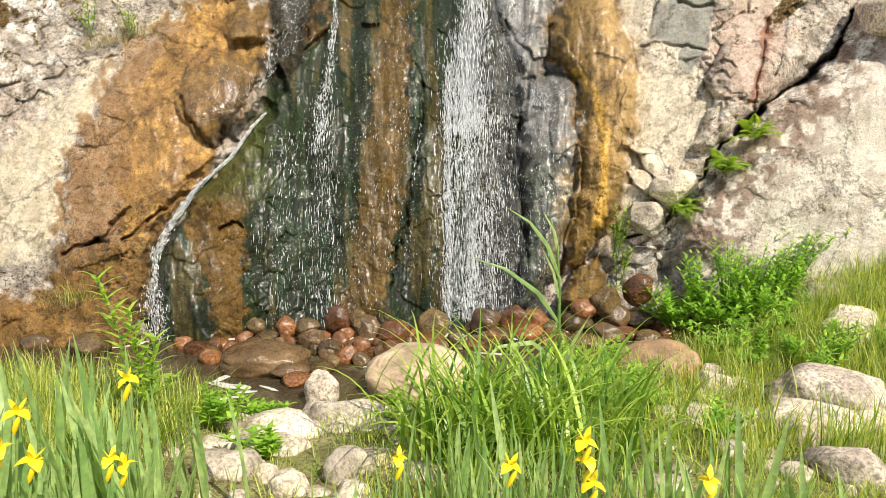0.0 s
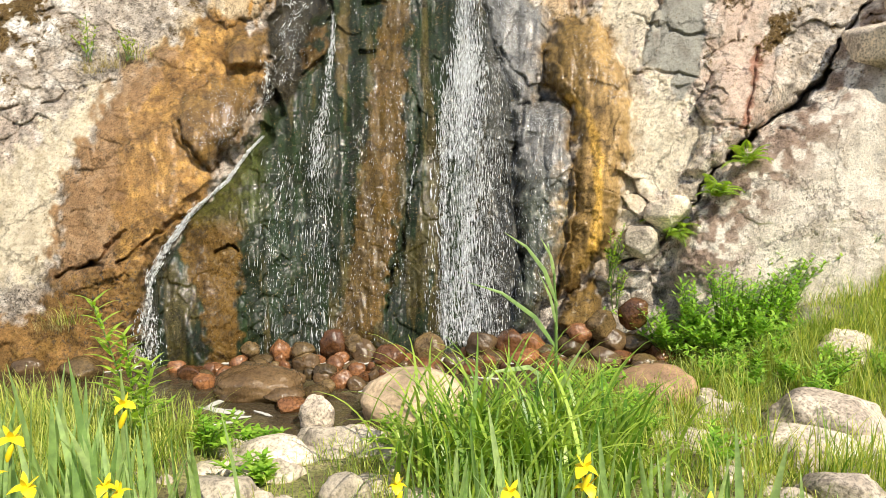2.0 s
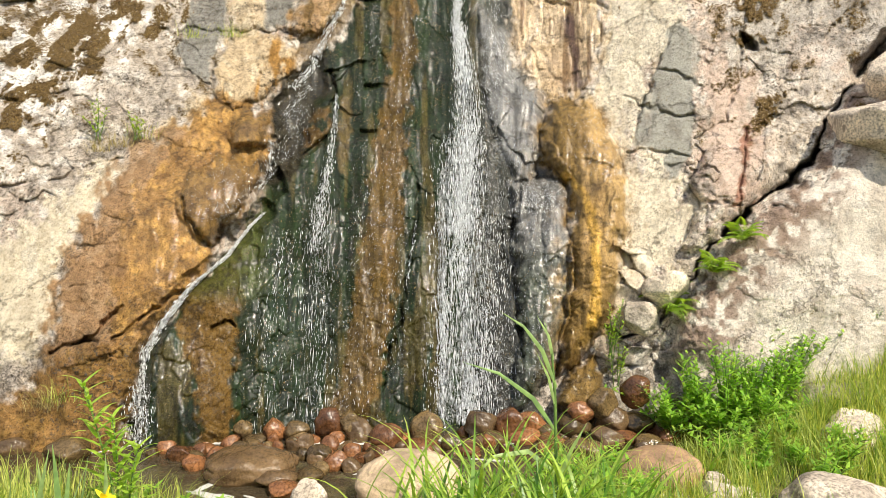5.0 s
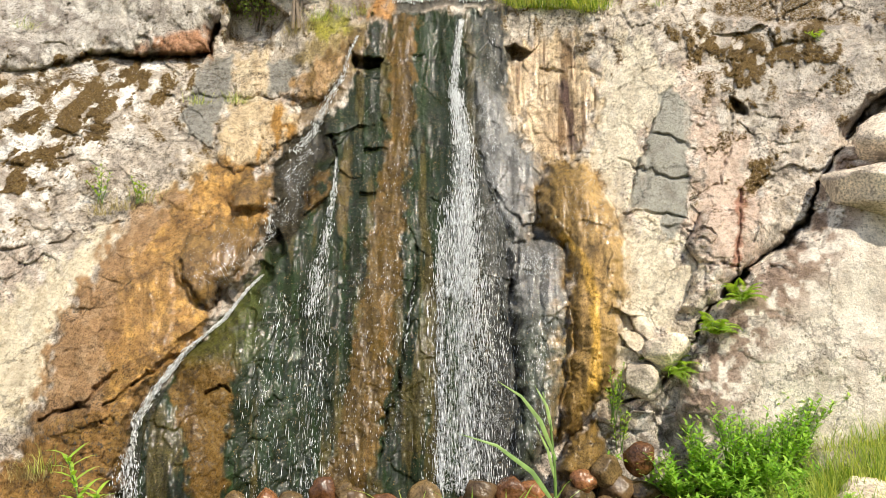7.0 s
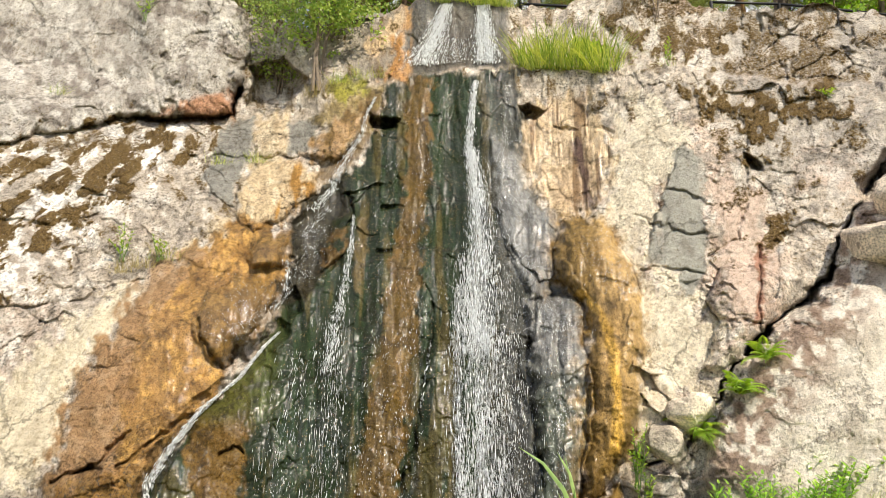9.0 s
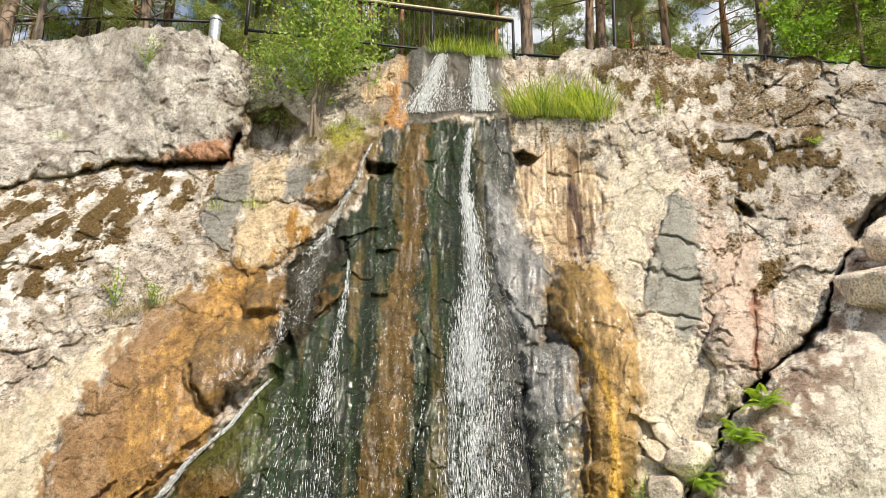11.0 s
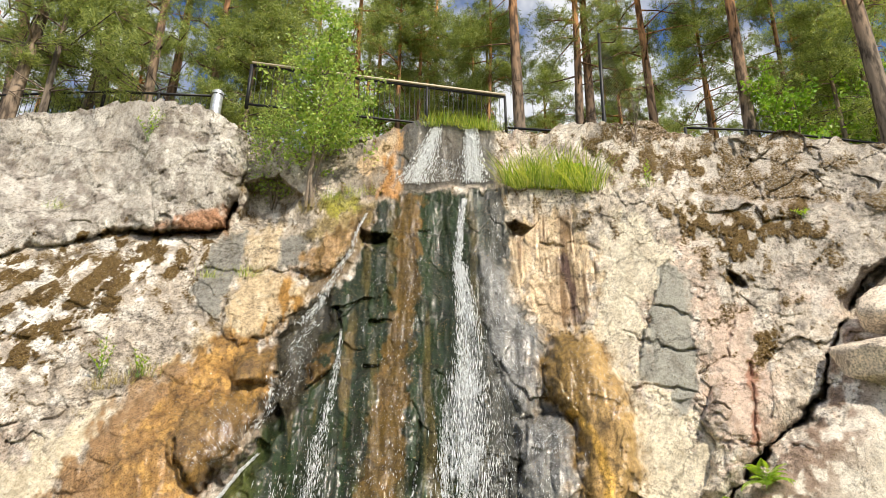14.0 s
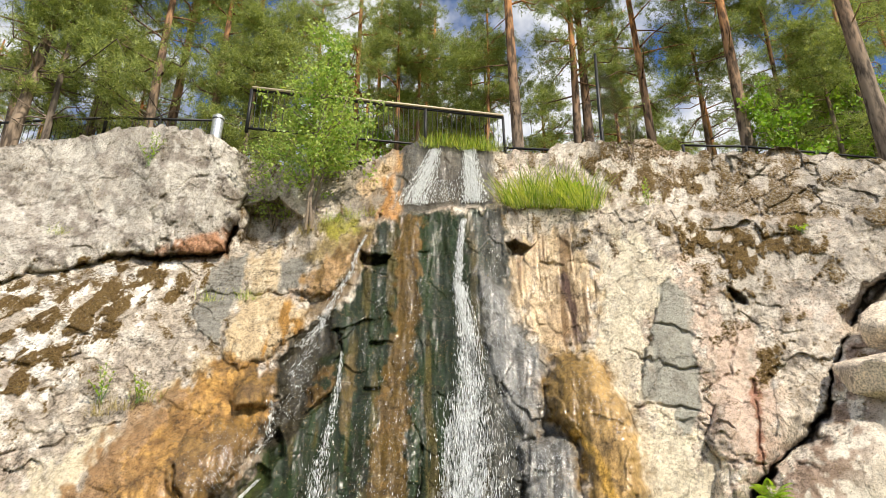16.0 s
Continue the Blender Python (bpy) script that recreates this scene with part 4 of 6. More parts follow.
def ground_z(x, y):
    """Height of the ground: a bank that dips to the pool and climbs to the right-hand wall."""
    x, y = np.asarray(x, float), np.asarray(y, float)
    z = -0.16 * smooth(y, 2.2, 4.4) + 0.02 * y * 0
    z = z + 1.15 * smooth(x, 2.6, 6.5) * smooth(y, 3.6, 7.5) - 0.08 * smooth(x, 1.5, 4) * (1 - smooth(y, 3.5, 6))
    d = depth_in(x, y, POOL)
    z = np.where(d > -0.45, z * (1 - smooth(d, -0.45, 0.15)) + (WATER_Z - 0.16) * smooth(d, -0.45, 0.15), z)
    z = z + 0.05 * fbm(x * 1.1, y * 1.1, 201, 4) * smooth(-d, -0.1, 0.5)
    return z


def spread(lo, hi, fine_lo, fine_hi, step):
    mid = np.arange(fine_lo, fine_hi + step, step)
    far = np.cumsum(step * 1.35 ** np.arange(1, 30))
    a = fine_lo - far[far < fine_lo - lo]
    b = mid[-1] + far[far < hi - mid[-1]]
    return np.concatenate([[lo], a[::-1], mid, b, [hi]])


gx, gy = spread(-150, 150, -7, 7.5, 0.07), spread(-150, 10.5, 0.5, 8.4, 0.07)
GX, GY = np.meshgrid(gx, gy)
GZ = ground_z(GX, GY)
SOIL, n, l, b = material("bank_soil")
big, small = noise_node(n, l, 2.2, 5), noise_node(n, l, 38.0, 5, rough=0.7)
c = ramp(n, l, big.outputs["Fac"], [(0.36, (0.16, 0.14, 0.06)), (0.5, (0.25, 0.25, 0.09)), (0.64, (0.42, 0.37, 0.2))]).outputs[0]
c = mix(n, l, 0.8, c, ramp(n, l, small.outputs["Fac"], [(0.38, (0.3, 0.28, 0.25)), (0.5, (1, 1, 1)), (0.62, (1.5, 1.45, 1.3))]).outputs[0], "MULTIPLY")
l.new(c, b.inputs["Base Color"])
b.inputs["Roughness"].default_value = 0.95
bump(n, l, b, small.outputs["Fac"], 0.8, 0.03)
ids3 = np.arange(GX.size).reshape(GX.shape)
thing("ground", "grassy stony bank sloping down to a shallow pool", "ground", kind="structure",
               data=mesh_of("ground", np.stack([GX, GY, GZ], -1).reshape(-1, 3), np.stack([ids3[:-1, :-1], ids3[:-1, 1:], ids3[1:, 1:], ids3[1:, :-1]], -1).reshape(-1, 4), SOIL))

POOL_WATER, n, l, b = material("pool_water")
b.inputs["Base Color"].default_value = (0.1, 0.075, 0.045, 1)
b.inputs["Roughness"].default_value, b.inputs["IOR"].default_value = 0.06, 1.33
b.inputs["Alpha"].default_value = 0.6
ripple = noise_node(n, l, 9.0, 4)
bump(n, l, b, ripple.outputs["Fac"], 0.8, 0.03)
bm = bmesh.new()
bm.faces.new([bm.verts.new((x, y, WATER_Z)) for x, y in POOL])
bmesh.ops.triangulate(bm, faces=bm.faces)
me = bpy.data.meshes.new("pool_water")
bm.to_mesh(me), bm.free()
me.materials.append(POOL_WATER)
thing("pool_water", "shallow brown pool water at the foot of the fall", "water", kind="structure", data=me)


# ---- falling water: white strands and drops on the rock; short scattered drops stand for sun glints ----
FOAM_GLINT, n, l, b = material("white_water_and_glints")
b.inputs["Base Color"].default_value = (0.86, 0.88, 0.9, 1)
b.inputs["Roughness"].default_value = 0.25


def strands(name, label, runs, seed):
    """runs: line of (bearing, height), half-width at its top and foot, number, longest drop in metres."""
    rs = np.random.RandomState(seed)
    V, T, o = [], [], 0
    for line, w0, w1, count, longest, thick in runs:
        pts = np.array(line)
        seg = np.concatenate([[0], np.cumsum(np.hypot(*np.diff(pts, axis=0).T))])
        lanes = rs.normal(0, 0.5, 40)
        for _ in range(count):
            s = rs.rand()
            a, e = np.interp(s * seg[-1], seg, pts[:, 0]), np.interp(s * seg[-1], seg, pts[:, 1])
            w = w0 + (w1 - w0) * s
            a += w * (lanes[rs.randint(40)] + rs.normal(0, 0.1) if rs.rand() < 0.45 else rs.normal(0, 0.5))
            p = surf(a, e)
            s2_ = min(1.0, s + 0.05)
            slip = a - np.interp(s * seg[-1], seg, pts[:, 0])
            step = max(0.5, (s2_ - s) * seg[-1])
            a2 = np.interp(min(seg[-1], s * seg[-1] + step), seg, pts[:, 0]) + slip if s < 0.96 else a
            e2 = np.interp(min(seg[-1], s * seg[-1] + step), seg, pts[:, 1]) if s < 0.96 else e - 0.6
            q = surf(a2 + rs.normal(0, 0.03), min(e2, e - 0.2))
            d = (q - p).normalized()
            if d.z > -0.2:
                d = (d + Vector((0, 0, -0.6))).normalized()
            out = (MID - p).normalized()
            p = p + out * (0.02 + 0.06 * rs.rand() ** 2)
            length, t = longest * (0.06 + 0.94 * rs.rand() ** 4), thick * rs.uniform(0.35, 1.5)
            s1 = d.cross(out).normalized() * t
            s2 = out * t * 0.7
            V += [p, p + d * length * 0.55 + s1, p + d * length * 0.6 + s2, p + d * length * 0.55 - s1, p + d * length * 0.5 - s2, p + d * length]
            T += [(o, o + 1, o + 2), (o, o + 2, o + 3), (o, o + 3, o + 4), (o, o + 4, o + 1), (o + 5, o + 2, o + 1), (o + 5, o + 3, o + 2), (o + 5, o + 4, o + 3), (o + 5, o + 1, o + 4)]
            o += 6
    return thing(name, label, "waterfall", kind="stuff", data=quick_mesh(name, np.array([tuple(v) for v in V]), T, FOAM_GLINT))


strands("main_waterfall", "white main strand of the waterfall, with drops standing for glints on wet rock", [
    ([(2.4, 26.9), (2.2, 25.3), (1.9, 23.2), (1.7, 21.0), (2.1, 19.2)], 0.28, 0.5, 2600, 0.16, 0.0042),
    ([(1.8, 21.0), (2.2, 18.8), (2.6, 16.0), (2.7, 11.9), (2.5, 8), (2.3, 2)], 0.6, 1.8, 8200, 0.22, 0.0034),
    ([(2.3, 11), (2.5, 4), (2.8, -5), (3.2, -15.8)], 2.2, 3.6, 7600, 0.2, 0.0027), ([(0.5, 8), (0.4, 0), (0.6, -8), (0.5, -15.8)], 0.35, 0.5, 2300, 0.14, 0.0031),
    ([(2.1, 6), (2.4, -2), (2.8, -11), (2.9, -15.8)], 0.4, 0.6, 1700, 0.14, 0.0034), ([(3.0, -12.5), (3.2, -16)], 2.6, 3.4, 500, 0.06, 0.004),
    # the short scattered drops on SILVER, PILLAR and AMBER imitate glints
    ([(5.6, 26.5), (5.4, 22), (5.0, 18)], 0.4, 1.2, 420, 0.08, 0.003), ([(4.6, 20), (6.2, 15), (6.4, 8)], 1.9, 3.0, 4200, 0.03, 0.0034),
    ([(5.4, 8), (5.8, -14)], 2.4, 2.8, 2400, 0.05, 0.0024), ([(9.6, 6.6), (9.7, 3.5)], 2.4, 2.6, 1500, 0.022, 0.0034), ([(13.6, 13.2), (14.6, 9), (15.2, 7)], 2.2, 2.6, 900, 0.022, 0.003)], 1)
strands("upper_waterfall", "two white cascades spilling over the upper ledge", [
    ([(-0.5, 33.4), (-1.2, 31.8), (-2.0, 30), (-2.8, 28.9), (-3.0, 28.3)], 0.5, 1.7, 4200, 0.14, 0.008), ([(3.2, 33.4), (3.3, 30.4), (3.6, 28.8), (3.5, 28.3)], 0.6, 1.3, 4600, 0.15, 0.0085),
    ([(0.3, 30.5), (0.4, 28.4)], 1.6, 2.8, 900, 0.09, 0.005)], 2)
strands("side_stream", "thin white stream running down a crack of the rock, with drops standing for glints", [
    ([(-15.9, 3.5), (-17.3, 2.1), (-19.1, -0.5), (-22.3, -3.4), (-24.3, -6.2), (-25.9, -9.1)], 0.12, 0.42, 2300, 0.12, 0.0036),
    ([(-25.9, -9.0), (-26.0, -11.6)], 0.25, 0.35, 320, 0.1, 0.005), ([(-26.2, -11.4), (-26.3, -16)], 0.8, 1.2, 650, 0.1, 0.0042),
    # last run: tiny white drops on LOBE in place of glints
    ([(-11.8, 15.2), (-13.3, 13.6), (-14.2, 12.2)], 0.6, 0.6, 170, 0.09, 0.004), ([(-18.2, 8.6), (-18.8, 5), (-20, 2.5)], 3.2, 2.2, 1300, 0.022, 0.0032)], 3)
strands("left_strand", "narrow white strand beside the main fall, with drops standing for glints", [
    # wide runs of drops up to 0.06 m imitate glints on the face
    ([(-7.8, 25.3), (-8.8, 23.3), (-9.0, 21.9), (-10.5, 19.7), (-11.1, 18.4), (-11.7, 16.8), (-13.4, 14.8)], 0.14, 0.6, 1500, 0.1, 0.0045), ([(-9.6, 14.5), (-9.8, 11.3), (-10.1, 8.6), (-11.0, 4.3), (-11.6, 0)], 0.12, 0.9, 1300, 0.12, 0.004), ([(-15.6, 10.1), (-15.5, 7.0), (-16.6, 5.6)], 0.3, 0.6, 400, 0.08, 0.0045), ([(-12.5, 13.5), (-14.2, 8)], 1.6, 1.8, 500, 0.05, 0.003),
    ([(-11, 5), (-11, -4), (-11.6, -16)], 1.3, 2.0, 900, 0.2, 0.0022), ([(-14, 2), (-15.5, -6), (-16, -16)], 2.0, 2.0, 450, 0.16, 0.002), ([(-5.5, 24), (-6.5, 8), (-8, -8), (-8, -16)], 2.4, 2.6, 1200, 0.06, 0.0022),
    ([(-2, 24), (-3.8, 8), (-4.5, -12)], 1.6, 2.0, 1300, 0.05, 0.0024), ([(-2, 3), (-2.9, -3)], 0.15, 0.2, 120, 0.1, 0.004), ([(9.8, 5), (9.8, -12)], 1.5, 1.2, 700, 0.06, 0.0022)], 4)


# ---- boulders and cobbles: middle of the foot (x, y, z), breadth, height ----
POOL_BOULDERS = [(-0.21, 4.82, -0.34, 0.9, 0.36), (-1.65, 5.34, -0.3, 0.82, 0.21), (-0.96, 4.55, -0.3, 0.29, 0.22), (1.82, 5.0, -0.27, 0.8, 0.28)]
WET_COBBLES_A = [(-1.14, 6.35, -0.23, 0.32, 0.26), (-0.92, 6.32, -0.18, 0.22, 0.17), (-0.82, 6.31, -0.3, 0.3, 0.24), (-0.52, 6.23, -0.3, 0.35, 0.2), (-0.1, 6.36, -0.3, 0.36, 0.27), 
    (-0.14, 5.93, -0.3, 0.4, 0.14), (0.15, 6.07, -0.3, 0.27, 0.14), (0.46, 6.37, -0.21, 0.37, 0.23), (0.79, 6.38, -0.21, 0.4, 0.23), (-1.48, 6.34, -0.26, 0.3, 0.15), 
    (-1.7, 6.33, -0.28, 0.25, 0.2), (-2.02, 6.32, -0.23, 0.22, 0.13), (-2.63, 6.29, -0.3, 0.39, 0.21), (-2.33, 6.34, -0.25, 0.29, 0.12), (-2.82, 6.3, -0.17, 0.15, 0.12), 
    (-2.42, 5.76, -0.3, 0.29, 0.12)]
WET_COBBLES_B = [(-2.19, 5.49, -0.3, 0.22, 0.13), (-1.11, 5.7, -0.3, 0.23, 0.15), (-1.32, 6.08, -0.3, 0.18, 0.14), (-1.04, 6.24, -0.3, 0.18, 0.11), (-1.04, 5.37, -0.3, 0.19, 0.1), 
    (-0.91, 5.49, -0.3, 0.23, 0.15), (-1.27, 5.74, -0.3, 0.13, 0.1), (-1.37, 5.14, -0.3, 0.36, 0.13), (-1.25, 4.91, -0.3, 0.3, 0.1), (-1.11, 5.25, -0.3, 0.26, 0.09), 
    (-2.15, 6.33, -0.3, 0.26, 0.09), (-1.87, 6.22, -0.3, 0.25, 0.09), (-1.36, 5.56, -0.3, 0.19, 0.12), (-0.36, 6.29, -0.3, 0.2, 0.09), (-0.59, 5.87, -0.3, 0.23, 0.08), 
    (-0.68, 5.69, -0.3, 0.2, 0.08)]
WET_COBBLES_C = [(1.53, 6.44, -0.1, 0.28, 0.18), (1.78, 6.45, -0.02, 0.32, 0.24), (1.88, 6.48, -0.21, 0.4, 0.24), (2.14, 6.46, 0.1, 0.33, 0.27), (2.16, 6.47, -0.2, 0.39, 0.18), 
    (2.39, 6.44, -0.26, 0.3, 0.18), (1.46, 6.47, -0.26, 0.38, 0.2), (1.72, 6.1, -0.3, 0.37, 0.22), (1.97, 6.27, -0.3, 0.29, 0.12), (2.14, 6.11, -0.3, 0.28, 0.13), 
    (2.45, 6.28, -0.3, 0.29, 0.14), (2.63, 6.46, -0.21, 0.33, 0.14), (1.43, 5.82, -0.3, 0.41, 0.17), (1.0, 6.36, -0.17, 0.34, 0.16), (1.16, 6.35, -0.26, 0.31, 0.13), 
    (0.91, 6.3, -0.3, 0.37, 0.15)]
WET_COBBLES_D = [(-4.32, 6.39, -0.26, 0.44, 0.19), (-4.02, 6.28, -0.3, 0.43, 0.24), (-3.83, 6.38, -0.26, 0.43, 0.26), (-3.52, 6.4, -0.17, 0.49, 0.22), 
    (-3.52, 5.77, -0.3, 0.45, 0.19), (-4.53, 6.38, -0.2, 0.41, 0.18), (-3.32, 6.29, -0.3, 0.34, 0.15), (-4.11, 5.96, -0.3, 0.38, 0.15), (1.17, 6.07, -0.3, 0.27, 0.16), 
    (0.57, 6.24, -0.3, 0.3, 0.12), (0.32, 5.92, -0.3, 0.25, 0.09), (1.19, 5.59, -0.3, 0.28, 0.12)]
BANK_BOULDERS = [(4.3, 6.46, 0.0, 0.95, 0.38), (3.75, 5.44, -0.03, 0.5, 0.19), (2.88, 4.21, -0.24, 0.91, 0.39), (2.42, 3.74, -0.13, 0.57, 0.2), (2.21, 3.68, -0.14, 0.22, 0.18), 
    (2.18, 3.4, -0.09, 0.24, 0.09), (2.08, 2.9, -0.02, 0.43, 0.19), (2.11, 4.48, -0.2, 0.3, 0.21), (2.24, 4.82, -0.2, 0.22, 0.12), (3.38, 6.66, -0.3, 0.84, 0.29), 
    (3.95, 5.62, -0.02, 0.5, 0.26)]
BANK_STONES_A = [(1.51, 3.92, -0.15, 0.25, 0.09), (1.72, 3.86, -0.15, 0.34, 0.12), (1.29, 3.28, -0.04, 0.15, 0.06), (2.43, 4.18, -0.18, 0.14, 0.11), (-1.16, 3.01, -0.05, 0.37, 0.16), 
    (-0.77, 2.78, -0.03, 0.19, 0.13), (-0.5, 2.98, -0.06, 0.26, 0.19), (-1.42, 4.25, -0.3, 0.27, 0.09), (-1.06, 3.65, -0.13, 0.46, 0.16), (-0.73, 3.92, -0.15, 0.4, 0.14), 
    (-0.5, 3.89, -0.14, 0.28, 0.1), (-1.68, 4.29, -0.3, 0.23, 0.12)]
BANK_STONES_B = [(-0.93, 4.3, -0.3, 0.27, 0.12), (-0.94, 3.34, -0.09, 0.28, 0.1), (-0.86, 3.67, -0.15, 0.23, 0.08), (-0.62, 4.43, -0.3, 0.22, 0.08), (2.82, 3.82, -0.15, 0.28, 0.11), 
    (2.33, 4.56, -0.19, 0.2, 0.11), (2.15, 3.9, -0.16, 0.22, 0.08), (-1.17, 3.37, -0.1, 0.18, 0.06), (-0.29, 3.55, -0.07, 0.22, 0.08), (1.18, 3.6, -0.1, 0.19, 0.07), 
    (1.63, 3.22, -0.05, 0.22, 0.09), (1.82, 2.9, -0.01, 0.18, 0.07)]

TAN_ROCK = rock_material("tan_boulder", (0.62, 0.48, 0.33), 0.3)
BROWN_DRY = rock_material("brown_rock", (0.42, 0.27, 0.16), 0.4, 0.4)
BROWN_WET = rock_material("brown_wet_rock", (0.14, 0.09, 0.045), 0.4, 0.9)
RED_WET = rock_material("red_wet_cobble", (0.21, 0.095, 0.04), 0.7, 0.95, per_object=0.55)
OLIVE_WET = rock_material("olive_wet_cobble", (0.16, 0.11, 0.05), 0.7, 0.95, per_object=0.5)
GREY_ROCK = rock_material("grey_granite", (0.66, 0.58, 0.49), 0.8, lichen=(0.27, 0.22, 0.18))
WHITE_ROCK = rock_material("pale_stone", (0.66, 0.59, 0.49), 0.65)


def boulder_mesh(name, mat, wide, high, seed, angular=0.5, detail=4, boxy=1.0):
    """A stone about the middle of its foot, worn round, with flattened sides."""
    rs = np.random.RandomState(seed)
    bm = bmesh.new()
    bmesh.ops.create_icosphere(bm, subdivisions=detail, radius=1)
    planes = [(Vector(rs.normal(size=3)).normalized(), rs.uniform(0.98 - 0.36 * angular, 0.96)) for _ in range(int(4 + 8 * angular))]
    off = Vector(rs.uniform(-50, 50, 3))
    for v in bm.verts:
        p = Vector([math.copysign(abs(q) ** boxy, q) for q in v.co]) * (0.7 + 0.3 * boxy)
        for nrm, d in planes:
            over = p.dot(nrm) - d
            if over > 0:
                p -= nrm * over * 0.85
        p *= 1 + 0.12 * noise.noise(p * 1.3 + off) + 0.06 * noise.noise(p * 3.1 + off) + 0.025 * noise.noise(p * 8 + off)
        v.co = (p.x * wide / 2, p.y * wide / 2 * 0.78, p.z * high * 0.62 + high * 0.4)
    me = bpy.data.meshes.new(name)
    bm.to_mesh(me), bm.free()
    me.polygons.foreach_set("use_smooth", [True] * len(me.polygons))
    me.materials.append(mat)
    return me


def lay(rocks, name, label, category, group, mat, seed, detail=3, angular=0.5, sink=0.12):
    for k, (x, y, z, w, h) in enumerate(rocks):
        one = mat[k % len(mat)] if isinstance(mat, list) else mat
        thing(name, label, category, group, data=boulder_mesh(name, one, w * 1.05, h * 1.15, seed + k, angular, detail), at=(x, y, z - sink * h), rz=random.uniform(-25, 25))


BIG_LABELS = [("tan_boulder", "smooth dry tan boulder at the edge of the pool", TAN_ROCK), ("flat_brown_boulder", "flat wet brown boulder lying in the pool", BROWN_WET),
              ("round_grey_stone", "round grey stone at the pool's edge", GREY_ROCK), ("low_brown_boulder", "low brown boulder, half wet, behind the grass", BROWN_DRY)]
for k, ((x, y, z, w, h), (name, label, mat)) in enumerate(zip(POOL_BOULDERS, BIG_LABELS)):
    thing(name, label, "boulder", data=boulder_mesh(name, mat, w, h * 1.25, 300 + k, 0.25, 5, 0.85), at=(x, y, z - 0.12 * h))
for rocks, seed in ((WET_COBBLES_A, 320), (WET_COBBLES_B, 350), (WET_COBBLES_C, 380), (WET_COBBLES_D, 420)):
    lay(rocks, "wet_cobble", "wet reddish-brown rounded cobble at the foot of the fall", "cobble", "wet cobbles in the pool", [RED_WET, OLIVE_WET, BROWN_WET, RED_WET, OLIVE_WET], seed, 4, 0.9)
lay(BANK_BOULDERS, "bank_boulder", "weathered grey granite boulder on the grassy bank", "boulder", "boulders on the bank", [GREY_ROCK, GREY_ROCK, GREY_ROCK, WHITE_ROCK], 460, 5, 0.9, 0.25)
lay(BANK_STONES_A, "bank_stone", "pale sunlit stone half buried in grass", "stone", "pale stones on the bank", WHITE_ROCK, 500, 4, 0.9, 0.3)
lay(BANK_STONES_B, "bank_stone", "pale sunlit stone half buried in grass", "stone", "pale stones on the bank", WHITE_ROCK, 530, 4, 0.9, 0.3)
rs = np.random.RandomState(77)
loose = []
while len(loose) < 120:
    x, y = (rs.normal(-0.75, 0.5), rs.uniform(2.7, 4.3)) if len(loose) % 2 else (rs.uniform(1.1, 3.6), rs.uniform(2.7, 4.8))
    if depth_in(np.array([x]), np.array([y]), POOL)[0] < -0.1:
        loose.append((x, y, float(ground_z(x, y)), rs.uniform(0.07, 0.26), rs.uniform(0.04, 0.11)))
lay(loose, "bank_stone", "small pale stone in the grass", "stone", "small stones on the bank", WHITE_ROCK, 600, 3, 1.0, 0.5)

# wedged blocks in the cleft at the edge of the wall
for k, (a, e, w, h, label) in enumerate([(38.5, 12.6, 1.5, 0.75, "grey block wedged in the cleft, patched with moss"), (37.8, 9.2, 1.6, 0.8, "big grey block lying on the pale slab"), (42.5, 9.5, 1.8, 1.1, "grey block beside the pale slab"),
                                         (20.6, -3.4, 0.62, 0.42, "pale broken block in the rock cleft"), (18.4, -6.2, 0.6, 0.4, "pale broken block in the rock cleft")]):
    p = surf(a, e)
    thing("wedged_block", label, "rock", "blocks in the cleft", data=boulder_mesh("wedged_block", GREY_ROCK if w > 1 else WHITE_ROCK, w, h, 640 + k, 1.0 if w > 1 else 1.5, 5, 0.5), at=(p.x, p.y - 0.05, p.z - h * 0.4), rz=(20, -10, 15, -30, -25)[k])
rs = np.random.RandomState(78)
small = []
while len(small) < 90:
    x, y = rs.uniform(-4.2, 2.9), rs.normal(6.15, 0.28)
    if y < 6.5:
        small.append((x, y, WATER_Z - 0.02, rs.uniform(0.09, 0.22), rs.uniform(0.06, 0.14)))
lay(small, "wet_cobble", "small wet brown cobble at the foot of the fall", "cobble", "wet cobbles in the pool", [RED_WET, OLIVE_WET, BROWN_WET], 700, 3, 0.9)
